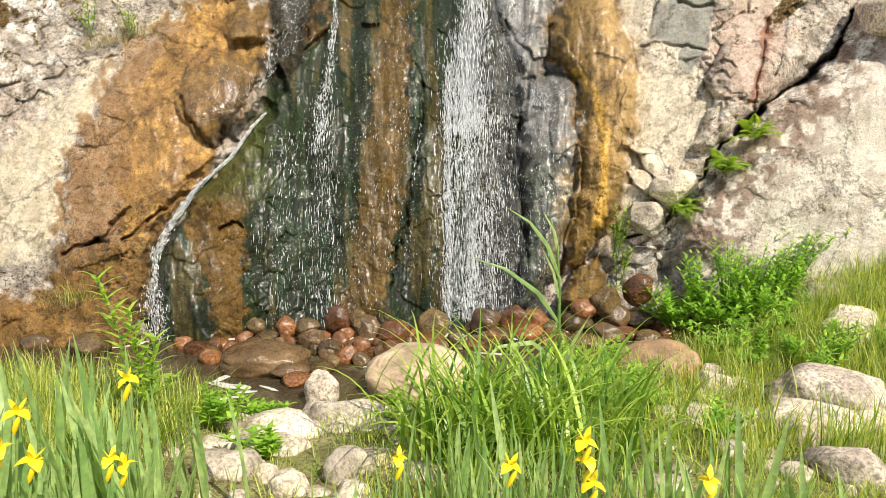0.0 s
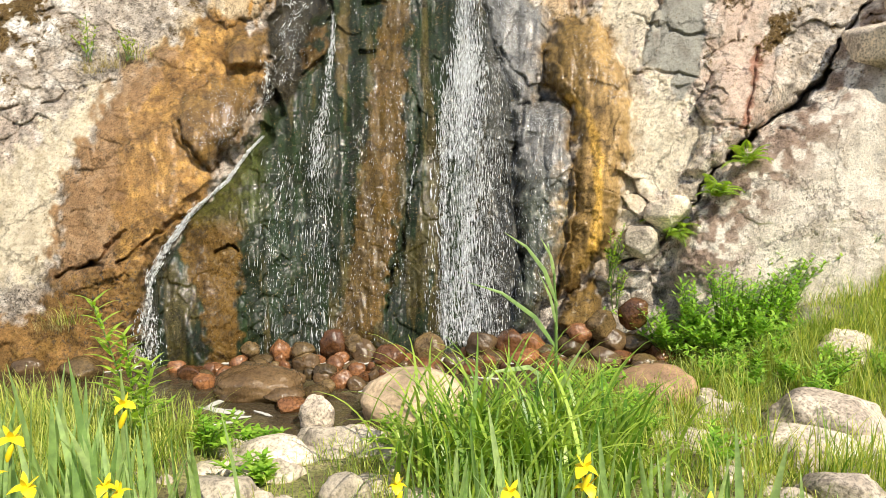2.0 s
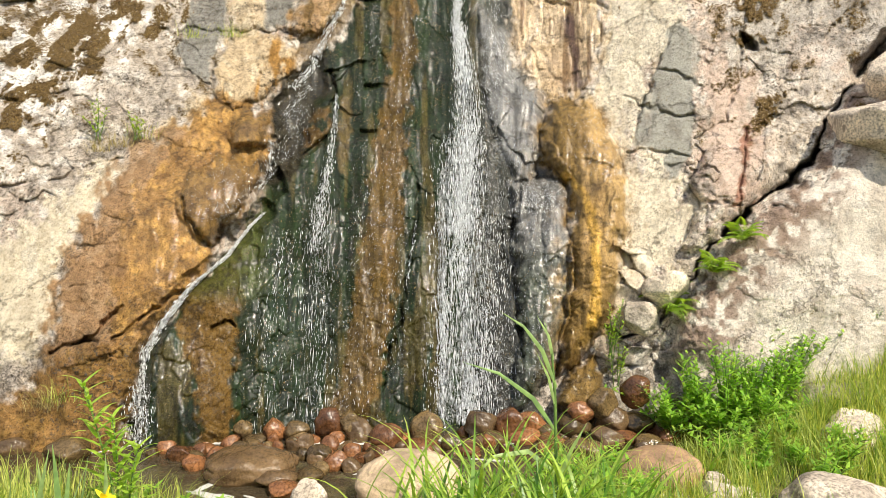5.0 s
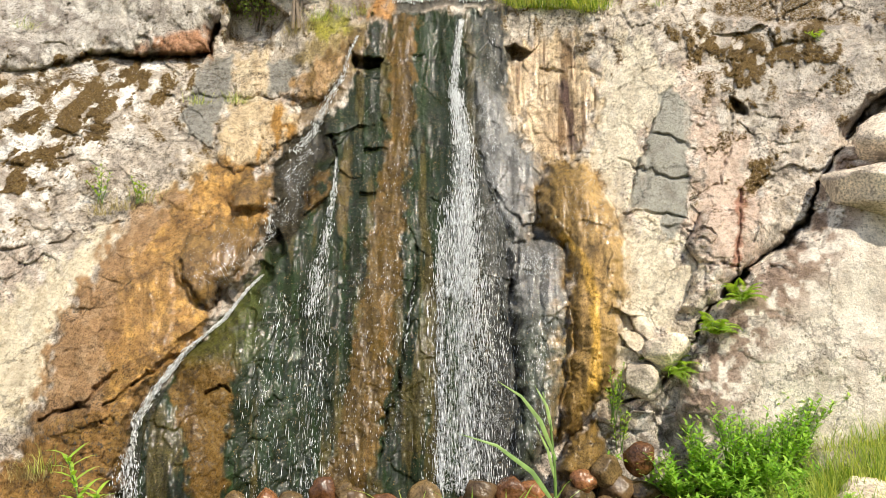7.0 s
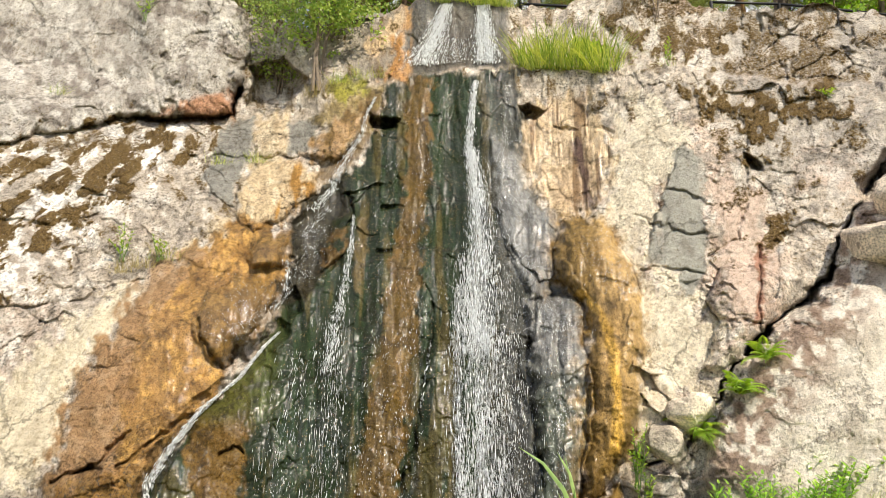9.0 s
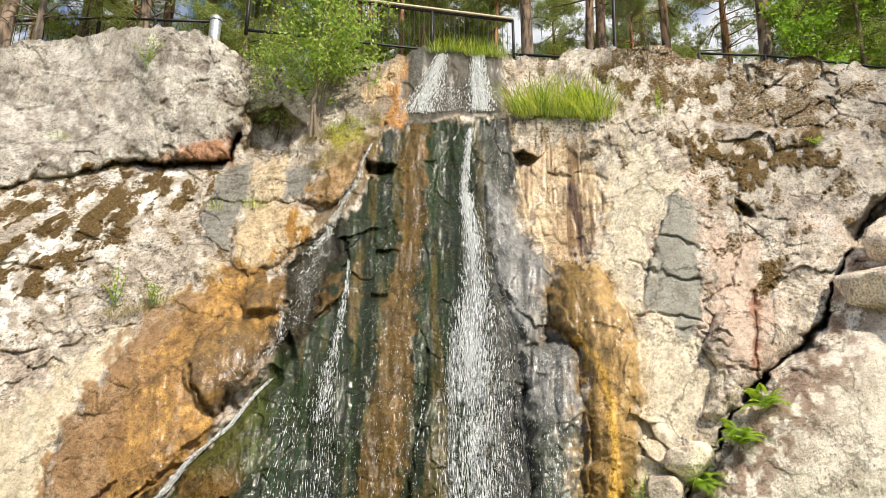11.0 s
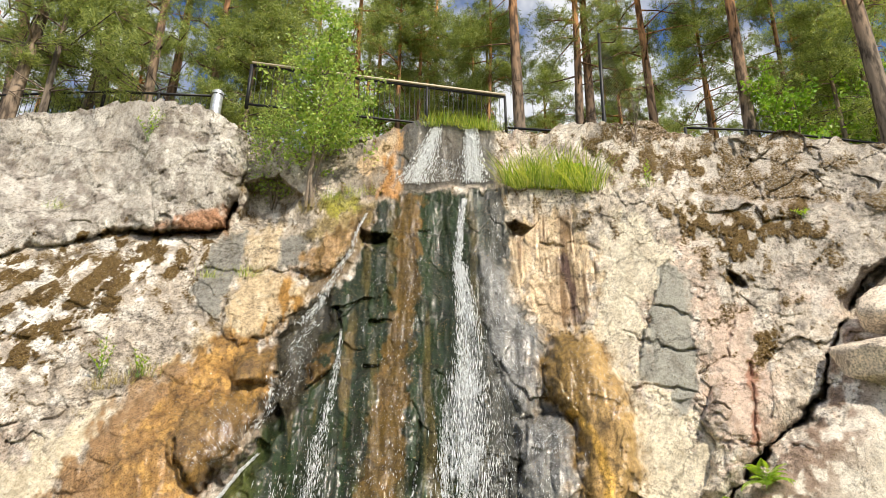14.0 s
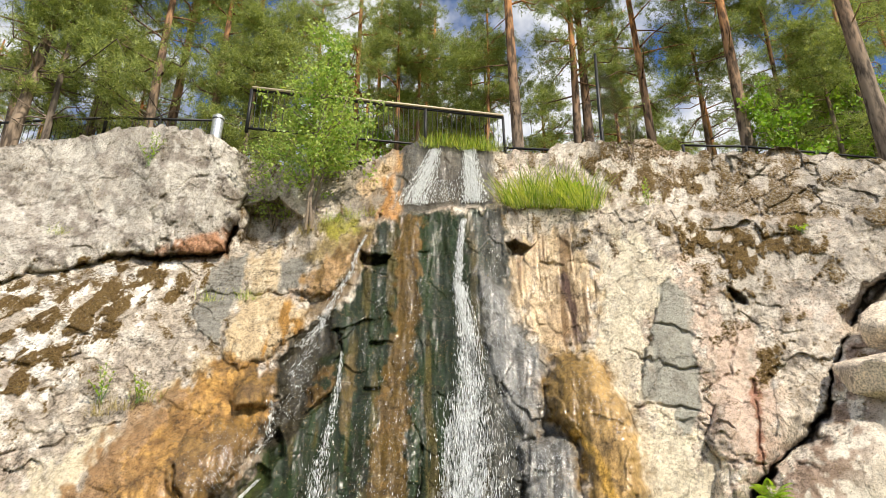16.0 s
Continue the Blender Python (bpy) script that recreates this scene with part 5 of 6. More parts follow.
# patches of foam on the water
FOAM_FILM, n, l, b = material("foam_film")
b.inputs["Base Color"].default_value, b.inputs["Roughness"].default_value = (0.62, 0.6, 0.55, 1), 0.7
bub = noise_node(n, l, 60.0, 3)
bump(n, l, b, bub.outputs["Fac"], 0.6, 0.01)
for k, (x, y, long, wide, turn) in enumerate([(-1.93, 5.02, 0.12, 0.035, 70), (-1.8, 4.86, 0.2, 0.045, -20), (-1.62, 4.72, 0.08, 0.02, 10), (-1.45, 4.8, 0.1, 0.015, -35), (-1.72, 4.6, 0.1, 0.02, 15), (-0.9, 6.2, 0.5, 0.05, 4), (0.2, 6.32, 0.4, 0.06, -4), (-2.2, 6.2, 0.4, 0.04, 2),
                                              (1.0, 6.25, 0.3, 0.05, 8), (-3.3, 6.0, 0.25, 0.08, 20), (-0.6, 5.4, 0.12, 0.015, 30), (0.5, 5.7, 0.16, 0.02, -10)]):
    bm = bmesh.new()
    r = np.random.RandomState(800 + k)
    ring = [bm.verts.new((long * math.cos(a) * (1 + r.uniform(-0.3, 0.3)), wide * math.sin(a) * (1 + r.uniform(-0.4, 0.4)), 0.006)) for a in np.linspace(0, 6.283, 16, endpoint=False)]
    low = [bm.verts.new((v.co.x * 1.04, v.co.y * 1.08, 0.0)) for v in ring]
    bm.faces.new(ring)
    for i in range(16):
        bm.faces.new((low[i], low[(i + 1) % 16], ring[(i + 1) % 16], ring[i]))
    me = bpy.data.meshes.new("foam_patch")
    bm.to_mesh(me), bm.free()
    me.materials.append(FOAM_FILM)
    thing("foam_patch", "patch of white foam floating on the pool", "foam", "foam on the pool", data=me, at=(x, y, WATER_Z + 0.004), rz=turn)


# ---- plants on the bank ----
IRIS_LEAF = leaf_material("iris_leaf", (0.25, 0.41, 0.14), (0.48, 0.63, 0.28), 0.4, 0.4)
# dark ends of the grass and sedge tones stand for shade between blades
GRASS_LEAF = leaf_material("grass_blade", (0.12, 0.27, 0.02), (0.68, 0.7, 0.19), 0.5, 0.42)
SEDGE_LEAF = leaf_material("sedge_blade", (0.08, 0.22, 0.02), (0.54, 0.7, 0.13), 0.38, 0.4)
BUSH_LEAF = leaf_material("herb_leaf", (0.2, 0.43, 0.04), (0.44, 0.66, 0.1), 0.5, 0.4)
FERN_LEAF = leaf_material("fern_leaf", (0.28, 0.48, 0.05), (0.46, 0.62, 0.1), 0.5, 0.4)
STRAW = leaf_material("dry_grass", (0.3, 0.24, 0.1), (0.5, 0.42, 0.2), 0.7, 0.25)
PETAL, n, l, b = material("yellow_petal")
b.inputs["Base Color"].default_value, b.inputs["Roughness"].default_value = (0.9, 0.7, 0.015, 1), 0.5
STEM = leaf_material("green_stem", (0.12, 0.22, 0.05), (0.18, 0.28, 0.07), 0.5, 0.1)

rs = np.random.RandomState(5)


def level(count, most, rs):
    a, r = rs.uniform(0, 2 * math.pi, count), rs.uniform(0.02, most, count)
    return np.stack([np.cos(a) * r, np.sin(a) * r, np.zeros(count)], 1)


def on_ground(count, x0, x1, y0, y1, rs, keep=None, clear=0.02):
    x, y = rs.uniform(x0, x1, count), rs.uniform(y0, y1, count)
    ok = depth_in(x, y, POOL) < -clear
    if keep is not None:
        ok &= rs.rand(count) < keep(x, y)
    x, y = x[ok], y[ok]
    return np.stack([x, y, ground_z(x, y) - 0.01], 1)


# stones keep their tops free of grass
STONES = [(x, y, w) for x, y, z, w, h in POOL_BOULDERS + BANK_BOULDERS + BANK_STONES_A + BANK_STONES_B]


def free(x, y):
    f = np.ones(x.shape)
    for sx, sy, w in STONES:
        f *= np.where(np.hypot(x - sx, y - sy - 0.05) < w * 0.5, 0.12, 1)
    return f


def thin(x, y):
    cover = np.clip(0.55 + 0.8 * fbm(x * 1.3, y * 1.3, 301, 3), 0.05, 1)
    cover = np.where((x > -1.9) & (x < 0.1) & (y > 2.7), cover * 0.8, cover)
    return cover * free(x, y)


short = on_ground(150000, -5, 7, 1.0, 7.0, rs, thin)
count = len(short)
V, T = blades(short, level(count, 0.9, rs), rs.uniform(0.05, 0.2, count) * (1 + 0.8 * smooth(short[:, 0], 1.8, 3.5)), rs.uniform(0.003, 0.008, count), rs.uniform(0.1, 0.7, count))
thing("grass", "short bright green grass on the bank", "grass", kind="stuff", data=quick_mesh("grass", V, T, GRASS_LEAF))
tall = np.concatenate([on_ground(9000, 3.0, 6.8, 4.6, 7.0, rs, free, 0.05), on_ground(4000, 2.4, 4.6, 5.6, 6.9, rs, None, -0.6), on_ground(3000, -3.0, -1.5, 2.4, 4.3, rs, free),
                       on_ground(700, -4.6, -2.4, 4.4, 5.6, rs, None, -0.5), on_ground(2200, 0.9, 2.6, 3.0, 5.2, rs, free)])
count = len(tall)
V, T = blades(tall, level(count, 0.5, rs), rs.uniform(0.2, 0.48, count), rs.uniform(0.004, 0.01, count), rs.uniform(0.1, 0.8, count), 4)
thing("tall_grass", "tall wild grass beside the rocks", "grass", kind="stuff", data=quick_mesh("tall_grass", V, T, GRASS_LEAF))


# yellow flag iris: clumps of sword leaves, some with flowers
def sword_mesh(length, width, seed):
    """One sword leaf, folded along its midrib, gently bent."""
    r = np.random.RandomState(seed)
    bend, twist = r.uniform(0.02, 0.22), r.uniform(-0.25, 0.25)
    V, T, segs = [], [], 9
    for k in range(segs + 1):
        s = k / segs
        w = width * (0.72 + 0.55 * s) * (1 - s ** 3.5) / 2 + 0.0006
        x = bend * length * s ** 2.2
        z = length * s * (1 - 0.15 * bend * s)
        a = twist * s
        for e, lift in ((-1, 0), (0, 0.12), (1, 0)):
            V.append((x + w * lift * 2, e * w * math.cos(a), z + e * w * math.sin(a) * 0.2))
        if k:
            o = (k - 1) * 3
            for j in (0, 1):
                T += [(o + j, o + j + 1, o + j + 4), (o + j, o + j + 4, o + j + 3)]
    return quick_mesh("sword_leaf", V, T, IRIS_LEAF)


SWORDS = [sword_mesh(length, width, 40 + k) for k, (length, width) in enumerate([(0.95, 0.044), (0.85, 0.04), (0.75, 0.036), (1.0, 0.046), (0.62, 0.032), (0.88, 0.034)])]


def petal(length, width, drop, turn, rise=0.3):
    V, T, segs = [], [], 5
    for k in range(segs + 1):
        s = k / segs
        w = width * math.sin(math.pi * min(1, 0.12 + s * 0.83)) / 2
        r, z = length * s, rise * length * math.sin(s * 2.2) - drop * length * s * s
        for e in (-1, 0, 1):
            x, y = r, e * w
            V.append((x * math.cos(turn) - y * math.sin(turn), x * math.sin(turn) + y * math.cos(turn), z - abs(e) * w * 0.3))
        if k:
            o = (k - 1) * 3
            for j in (0, 1):
                T += [(o + j, o + j + 1, o + j + 4), (o + j, o + j + 4, o + j + 3)]
    return np.array(V), np.array(T)


FALL = quick_mesh("petal", *petal(0.052, 0.05, 0.75, 0, 0.35), PETAL)
HEART = quick_mesh("flower", *merge([petal(0.034, 0.024, -0.9, a + 1.05, 0.6) for a in (0, 2.1, 4.2)] + [tube([(0, 0, -0.02), (0, 0, 0.0), (0, 0, 0.012)], [0.004, 0.007, 0.003], 6)]), PETAL)
BUD = quick_mesh("bud", *tube([(0, 0, 0), (0, 0, 0.02), (0.003, 0, 0.05), (0.004, 0, 0.065)], [0.004, 0.009, 0.008, 0.002]), PETAL)


def iris(x, y, leaves, tall_, flowers, seed, tilt=0.12):
    r = np.random.RandomState(seed)
    z = float(ground_z(x, y)) - 0.02
    label = "yellow flag iris with sword leaves and open flowers" if flowers else "clump of grey-green iris sword leaves"
    root = thing("iris_plant", label, "iris", "irises on the bank", at=(x, y, z))
    for k in range(int(leaves * 2.2)):
        ob = child("leaf", SWORDS[r.randint(len(SWORDS))], root)
        a = r.uniform(0, 360)
        ob.matrix_basis = pose(r.normal(0, 0.09), r.normal(0, 0.08), 0, r.normal(0, tilt * 57), r.normal(0, tilt * 57), a) @ Matrix.Scale(tall_ * r.uniform(0.7, 1.1), 4)
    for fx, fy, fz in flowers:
        fx, fy, fz = fx * 0.88, fy * 0.88, fz * 0.88 + 0.19      # flowers pulled towards the camera so that no leaves hide them
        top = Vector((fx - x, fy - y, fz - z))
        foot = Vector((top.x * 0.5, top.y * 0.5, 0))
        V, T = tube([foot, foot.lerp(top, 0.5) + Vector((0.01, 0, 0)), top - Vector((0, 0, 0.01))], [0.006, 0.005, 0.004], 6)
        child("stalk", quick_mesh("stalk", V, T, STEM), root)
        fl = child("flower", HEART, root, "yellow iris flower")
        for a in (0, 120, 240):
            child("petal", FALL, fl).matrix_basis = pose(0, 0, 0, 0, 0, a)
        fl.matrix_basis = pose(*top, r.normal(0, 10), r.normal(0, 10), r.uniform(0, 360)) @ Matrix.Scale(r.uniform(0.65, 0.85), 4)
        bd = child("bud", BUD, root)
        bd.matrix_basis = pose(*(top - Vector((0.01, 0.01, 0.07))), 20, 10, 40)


LEFT_IRIS = [(-1.78, 2.1, 15, 0.95), (-1.52, 2.3, 16, 1.0), (-1.28, 2.2, 17, 1.02), (-1.1, 2.05, 13, 0.88), (-1.62, 1.85, 14, 0.85), (-1.35, 1.9, 14, 0.82), (-2.0, 2.4, 14, 0.95), (-1.08, 2.5, 6, 0.75), (-1.9, 1.95, 12, 0.8), (-1.2, 1.75, 8, 0.66)]
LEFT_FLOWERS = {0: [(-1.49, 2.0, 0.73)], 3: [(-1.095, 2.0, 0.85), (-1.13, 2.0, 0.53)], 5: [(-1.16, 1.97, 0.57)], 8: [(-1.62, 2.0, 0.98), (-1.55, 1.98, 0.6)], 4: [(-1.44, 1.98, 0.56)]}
for k, (x, y, leaves, tall_) in enumerate(LEFT_IRIS):
    iris(x, y, leaves, tall_ * 0.88, LEFT_FLOWERS.get(k, []), 700 + k)
RIGHT_IRIS = [(-0.3, 1.95, 11, 0.6), (-0.02, 2.05, 16, 0.68), (0.2, 1.95, 18, 0.68), (0.42, 2.05, 18, 0.74), (0.6, 1.95, 16, 0.68), (0.82, 2.0, 16, 0.7), (1.05, 2.05, 20, 0.8), (1.25, 1.95, 12, 0.66), (-0.55, 2.0, 5, 0.5), (1.42, 2.0, 7, 0.66), (0.72, 2.3, 14, 0.7), (0.1, 2.35, 14, 0.7), (0.4, 2.4, 14, 0.72), (0.95, 2.4, 8, 0.66)]
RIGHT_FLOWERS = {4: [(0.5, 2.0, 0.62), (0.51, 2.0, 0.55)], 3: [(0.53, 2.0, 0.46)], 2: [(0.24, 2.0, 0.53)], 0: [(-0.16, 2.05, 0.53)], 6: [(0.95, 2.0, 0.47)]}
for k, (x, y, leaves, tall_) in enumerate(RIGHT_IRIS):
    iris(x, y, int(leaves * 0.72), tall_ * 0.9, RIGHT_FLOWERS.get(k, []), 730 + k)


def clump(name, label, category, at, count, lengths, widths, droops, mat, seed, spread_=0.12, most=0.7, segs=6, group=""):
    r = np.random.RandomState(seed)
    base = np.stack([r.normal(0, spread_, count), r.normal(0, spread_ * 0.7, count), np.zeros(count)], 1)
    V, T = blades(base, level(count, most, r) + base * 2.0, r.uniform(*lengths, count), r.uniform(*widths, count), r.uniform(*droops, count), segs)
    root = thing(name, label, category, group, at=at)
    uncounted(child("leaf_tuft", quick_mesh("leaf_tuft", V, T, mat), root))
    return root


def arching_leaf(length, width, lean, droop):
    V, T = blades([(0, 0, 0)], [(lean, 0, 0)], length, width, droop, 9)
    return quick_mesh("leaf", V, T, SEDGE_LEAF)


ARCHES = [arching_leaf(*v) for v in ((0.95, 0.024, 0.25, 0.28), (0.8, 0.02, 0.35, 0.36), (0.7, 0.026, 0.2, 0.2), (0.9, 0.018, 0.5, 0.4), (0.6, 0.016, 0.6, 0.3), (1.0, 0.022, 0.15, 0.34), (0.75, 0.028, 0.45, 0.45), (0.5, 0.015, 0.3, 0.15))]
for k, (x, y, c_, far) in enumerate([(-0.02, 3.25, 80, 0.15), (0.35, 3.3, 120, 0.17), (0.7, 3.35, 100, 0.16), (0.5, 3.0, 90, 0.18), (0.15, 2.95, 70, 0.15), (0.95, 3.2, 60, 0.14)]):
    r = np.random.RandomState(800 + k)
    root = thing("sedge_clump", "arching bright green sedge by the pool", "sedge", "sedges by the pool", at=(x, y, float(ground_z(x, y)) - 0.02))
    for _ in range(c_):
        ob = child("leaf", ARCHES[r.randint(8)], root)
        ob.matrix_basis = pose(r.normal(0, far), r.normal(0, far * 0.7), 0, r.normal(0, 6), r.normal(0, 6), r.uniform(0, 360)) @ Matrix.Scale(r.uniform(0.7, 1.1), 4)


def ribbon(points, width):
    """A leaf blade along a line of points, its flat side turned to face the camera."""
    pts = [Vector(p) for p in points]
    V, T, count = [], [], 12
    for k in range(count + 1):
        u = k / count * (len(pts) - 1)
        i = min(int(u), len(pts) - 2)
        p, d = pts[i].lerp(pts[i + 1], u - i), (pts[i + 1] - pts[i]).normalized()
        side = d.cross(Vector((0.1, -1, 0.35))).normalized() * width * (0.5 + 0.5 * min(1, 4 * k / count)) * (1 - (k / count) ** 2.2) / 2
        V += [p - side, p + Vector((0, -width * 0.12, 0)), p + side]
        if k:
            o = (k - 1) * 3
            for j in (0, 1):
                T += [(o + j, o + j + 1, o + j + 4), (o + j, o + j + 4, o + j + 3)]
    return quick_mesh("leaf", [tuple(v) for v in V], T, IRIS_LEAF)


def reed():
    """A tall reed: a jointed stalk with long arching leaves and a leaning top."""
    root = thing("reed", "tall green reed stalk with long arching leaves", "reed", at=(0.7, 3.5, float(ground_z(0.7, 3.5)) - 0.02))
    V, T = tube([(0, 0, 0), (0.0, 0, 0.5), (-0.01, 0, 0.95), (-0.03, 0, 1.2), (-0.07, 0, 1.36)], [0.012, 0.011, 0.009, 0.006, 0.003], 7)
    child("stalk", quick_mesh("stalk", V, T, STEM), root)
    for points, width in (([(0, 0, 0.72), (-0.14, -0.02, 0.92), (-0.34, -0.05, 1.07), (-0.56, -0.06, 1.14)], 0.03), ([(0, 0, 0.98), (-0.09, -0.03, 1.2), (-0.2, -0.05, 1.34), (-0.34, -0.06, 1.43)], 0.028),
                          ([(-0.02, 0, 1.14), (-0.05, -0.01, 1.28), (-0.12, -0.02, 1.4)], 0.022), ([(0, 0, 0.48), (-0.18, -0.1, 0.64), (-0.38, -0.18, 0.64), (-0.54, -0.24, 0.5)], 0.03),
                          ([(0, 0, 0.84), (-0.05, -0.02, 1.04), (-0.13, -0.04, 1.2)], 0.02), ([(0, 0, 0.42), (0.08, -0.05, 0.64), (0.16, -0.08, 0.8)], 0.026), ([(0, 0, 0.3), (-0.16, -0.14, 0.5), (-0.36, -0.22, 0.46)], 0.028)):
        child("leaf", ribbon(points, width), root)


reed()


def stem_plant(name, label, category, at, tips, leaf_long, leaf_wide, per, mat, seed, group=""):
    """Leafy stems: pairs of lance-shaped leaves up each stem."""
    r = np.random.RandomState(seed)
    root = thing(name, label, category, group, at=at)
    stems = []
    leaves = []
    for tip in tips:
        tip = Vector(tip)
        pts = [Vector((r.normal(0, 0.02), r.normal(0, 0.02), 0)).lerp(tip, s) + Vector((0, 0, 0.12 * tip.length * math.sin(s * 3.1))) for s in (0, 0.35, 0.7, 1)]
        stems.append(tube(pts, [0.006, 0.005, 0.004, 0.002], 5))
        for k in range(per):
            s = 0.25 + 0.75 * k / per
            p = pts[0].lerp(pts[-1], s) + Vector((0, 0, 0.12 * tip.length * math.sin(s * 3.1)))
            a = k * 2.4 + r.uniform(-0.5, 0.5)
            leaves.append(blades([tuple(p)], [(math.cos(a) * 1.6, math.sin(a) * 1.6, 0)], leaf_long * r.uniform(0.7, 1.15) * (1.15 - 0.5 * s), leaf_wide * (1.1 - 0.5 * s), r.uniform(0.1, 0.6), 4))
    uncounted(child("stem", quick_mesh("stem", *merge(stems), STEM), root))
    uncounted(child("foliage", quick_mesh("foliage", *merge(leaves), mat), root))
    return root


z0 = float(ground_z(-1.75, 3.3))
stem_plant("willow_herb", "leafy willow herb leaning over the pool", "herb", (-1.72, 3.35, z0), [(-0.22, -0.05, 1.0), (-0.08, 0, 0.8), (0.05, 0.05, 0.62)], 0.2, 0.036, 34, FERN_LEAF, 60)
HERBS = [(1.0, 3.9, 0.4), (1.2, 4.1, 0.42), (0.8, 3.9, 0.4), (1.35, 3.8, 0.3), (1.1, 3.6, 0.35), (3.0, 4.6, 0.3), (2.6, 4.9, 0.3), (3.3, 4.9, 0.35), (-1.45, 3.6, 0.25), (-1.2, 3.9, 0.2), (0.9, 4.3, 0.4), (0.2, 4.0, 0.3), (2.9, 5.4, 0.3), (3.2, 5.5, 0.32), (2.7, 5.6, 0.3), (3.5, 5.2, 0.3), (2.5, 5.3, 0.25), (3.0, 5.0, 0.28), (3.8, 5.0, 0.25), (1.5, 4.3, 0.3), (1.25, 4.5, 0.35), (-1.5, 4.0, 0.22), (-2.0, 3.9, 0.3), (-1.0, 3.2, 0.15), (-0.2, 3.6, 0.2), (1.6, 3.4, 0.25)]
for k, (x, y, h) in enumerate(HERBS):
    r = np.random.RandomState(900 + k)
    stem_plant("leafy_herb", "leafy green herb among the grass", "herb", (x, y, float(ground_z(x, y))), [(r.normal(0, 0.12), r.normal(0, 0.12), h * r.uniform(0.6, 1.1)) for _ in range(7)], 0.11, 0.04, 14, BUSH_LEAF, 920 + k, "herbs on the bank")
for k, (x, y, h) in enumerate([(2.45, 6.25, 0.55), (2.75, 6.3, 0.8), (3.05, 6.3, 0.95), (3.3, 6.35, 0.95), (3.6, 6.4, 0.85), (3.9, 6.6, 0.75), (2.9, 6.05, 0.5), (3.2, 6.05, 0.6), (3.5, 6.1, 0.5), (4.3, 6.8, 0.6), (4.8, 6.8, 0.6)]):
    r = np.random.RandomState(950 + k)
    stem_plant("green_bush", "lush green bush at the foot of the rock", "bush", (x, y, max(-0.28, float(ground_z(x, y)))), [(r.normal(0, 0.2), r.normal(0, 0.15), h * r.uniform(0.4, 1.1)) for _ in range(24)], 0.14, 0.042, 20, BUSH_LEAF, 970 + k, "bushes at the foot of the rock")
V, T = blades([(0, 0, 0)] * 5, [(0.3, 0, 0), (-0.25, 0.1, 0), (0.15, -0.1, 0), (0.5, 0.1, 0), (-0.1, 0, 0)], [0.5, 0.45, 0.5, 0.42, 0.3], 0.035, [0.5, 0.15, 0.1, 0.75, 0.1], 8)
root = thing("broad_leaf_plant", "pale green broad-bladed plant on the bank", "plant", at=(2.25, 5.0, float(ground_z(2.25, 5.0))))
child("foliage", quick_mesh("foliage", V, T, FERN_LEAF), root)


# ---- plants on the rock ----
def frond(length, droop, seed):
    """One fern frond: a bent rib with leaflets on both sides, shorter towards the tip."""
    r = np.random.RandomState(seed)
    pieces, pos, ang = [], Vector((0, 0, 0)), 0.5
    pts = [pos.copy()]
    for k in range(22):
        pos = pos + Vector((math.sin(ang), 0, math.cos(ang))) * (length / 22)
        ang += droop / 22
        pts.append(pos.copy())
        lf = length * 0.22 * math.sin(math.pi * (0.2 + 0.8 * (k + 1) / 23))
        for sgn in (-1, 1):
            V = np.array([pos, pos + Vector((lf * 0.3, sgn * lf * 0.5, -0.004)) + Vector((0.006, 0, 0)), pos + Vector((lf * 0.45, sgn * lf, -0.02)), pos + Vector((lf * 0.15, sgn * lf * 0.5, -0.008))])
            pieces.append((V, np.array([(0, 1, 3), (1, 2, 3)])))
    pieces.append(tube(pts, [0.003] * len(pts), 4))
    return merge(pieces)


FRONDS = [quick_mesh("frond", *frond(0.36, d, 3 + k), FERN_LEAF) for k, d in enumerate((1.6, 1.9, 1.3))]


def fern(a, e, size, seed):
    r = np.random.RandomState(seed)
    p = surf(a, e)
    p = p + (MID - p).normalized() * 0.08
    root = thing("fern", "bright green fern growing from a crack in the rock", "fern", "ferns on the rock", at=tuple(p))
    for k in range(15):
        ob = child("frond", FRONDS[k % 3], root)
        ob.matrix_basis = pose(0, 0, 0, 0, 0, -100 + 75 * (k / 14 - 0.5) * 2 + r.normal(0, 8)) @ pose(0, 0, 0, 0, r.uniform(-35, 35), 0) @ Matrix.Scale(size * r.uniform(0.75, 1.1), 4)


for k, (a, e, size) in enumerate([(26.9, 1.0, 0.95), (24.8, -1.8, 1.0), (21.3, -5.2, 1.25), (13.3, 28.6, 1.0), (14.6, 28.2, 0.9)]):
    fern(a, e, size, 20 + k)


def rock_tuft(name, label, category, a, e, count, lengths, mat, seed, spread_=0.06, most=0.8, droops=(0.2, 0.9), widths=(0.003, 0.006), group="tufts on the rock"):
    p = surf(a, e)
    p = p + (MID - p).normalized() * 0.05
    return clump(name, label, category, tuple(p), count, lengths, widths, droops, mat, seed, spread_, most, 5, group)


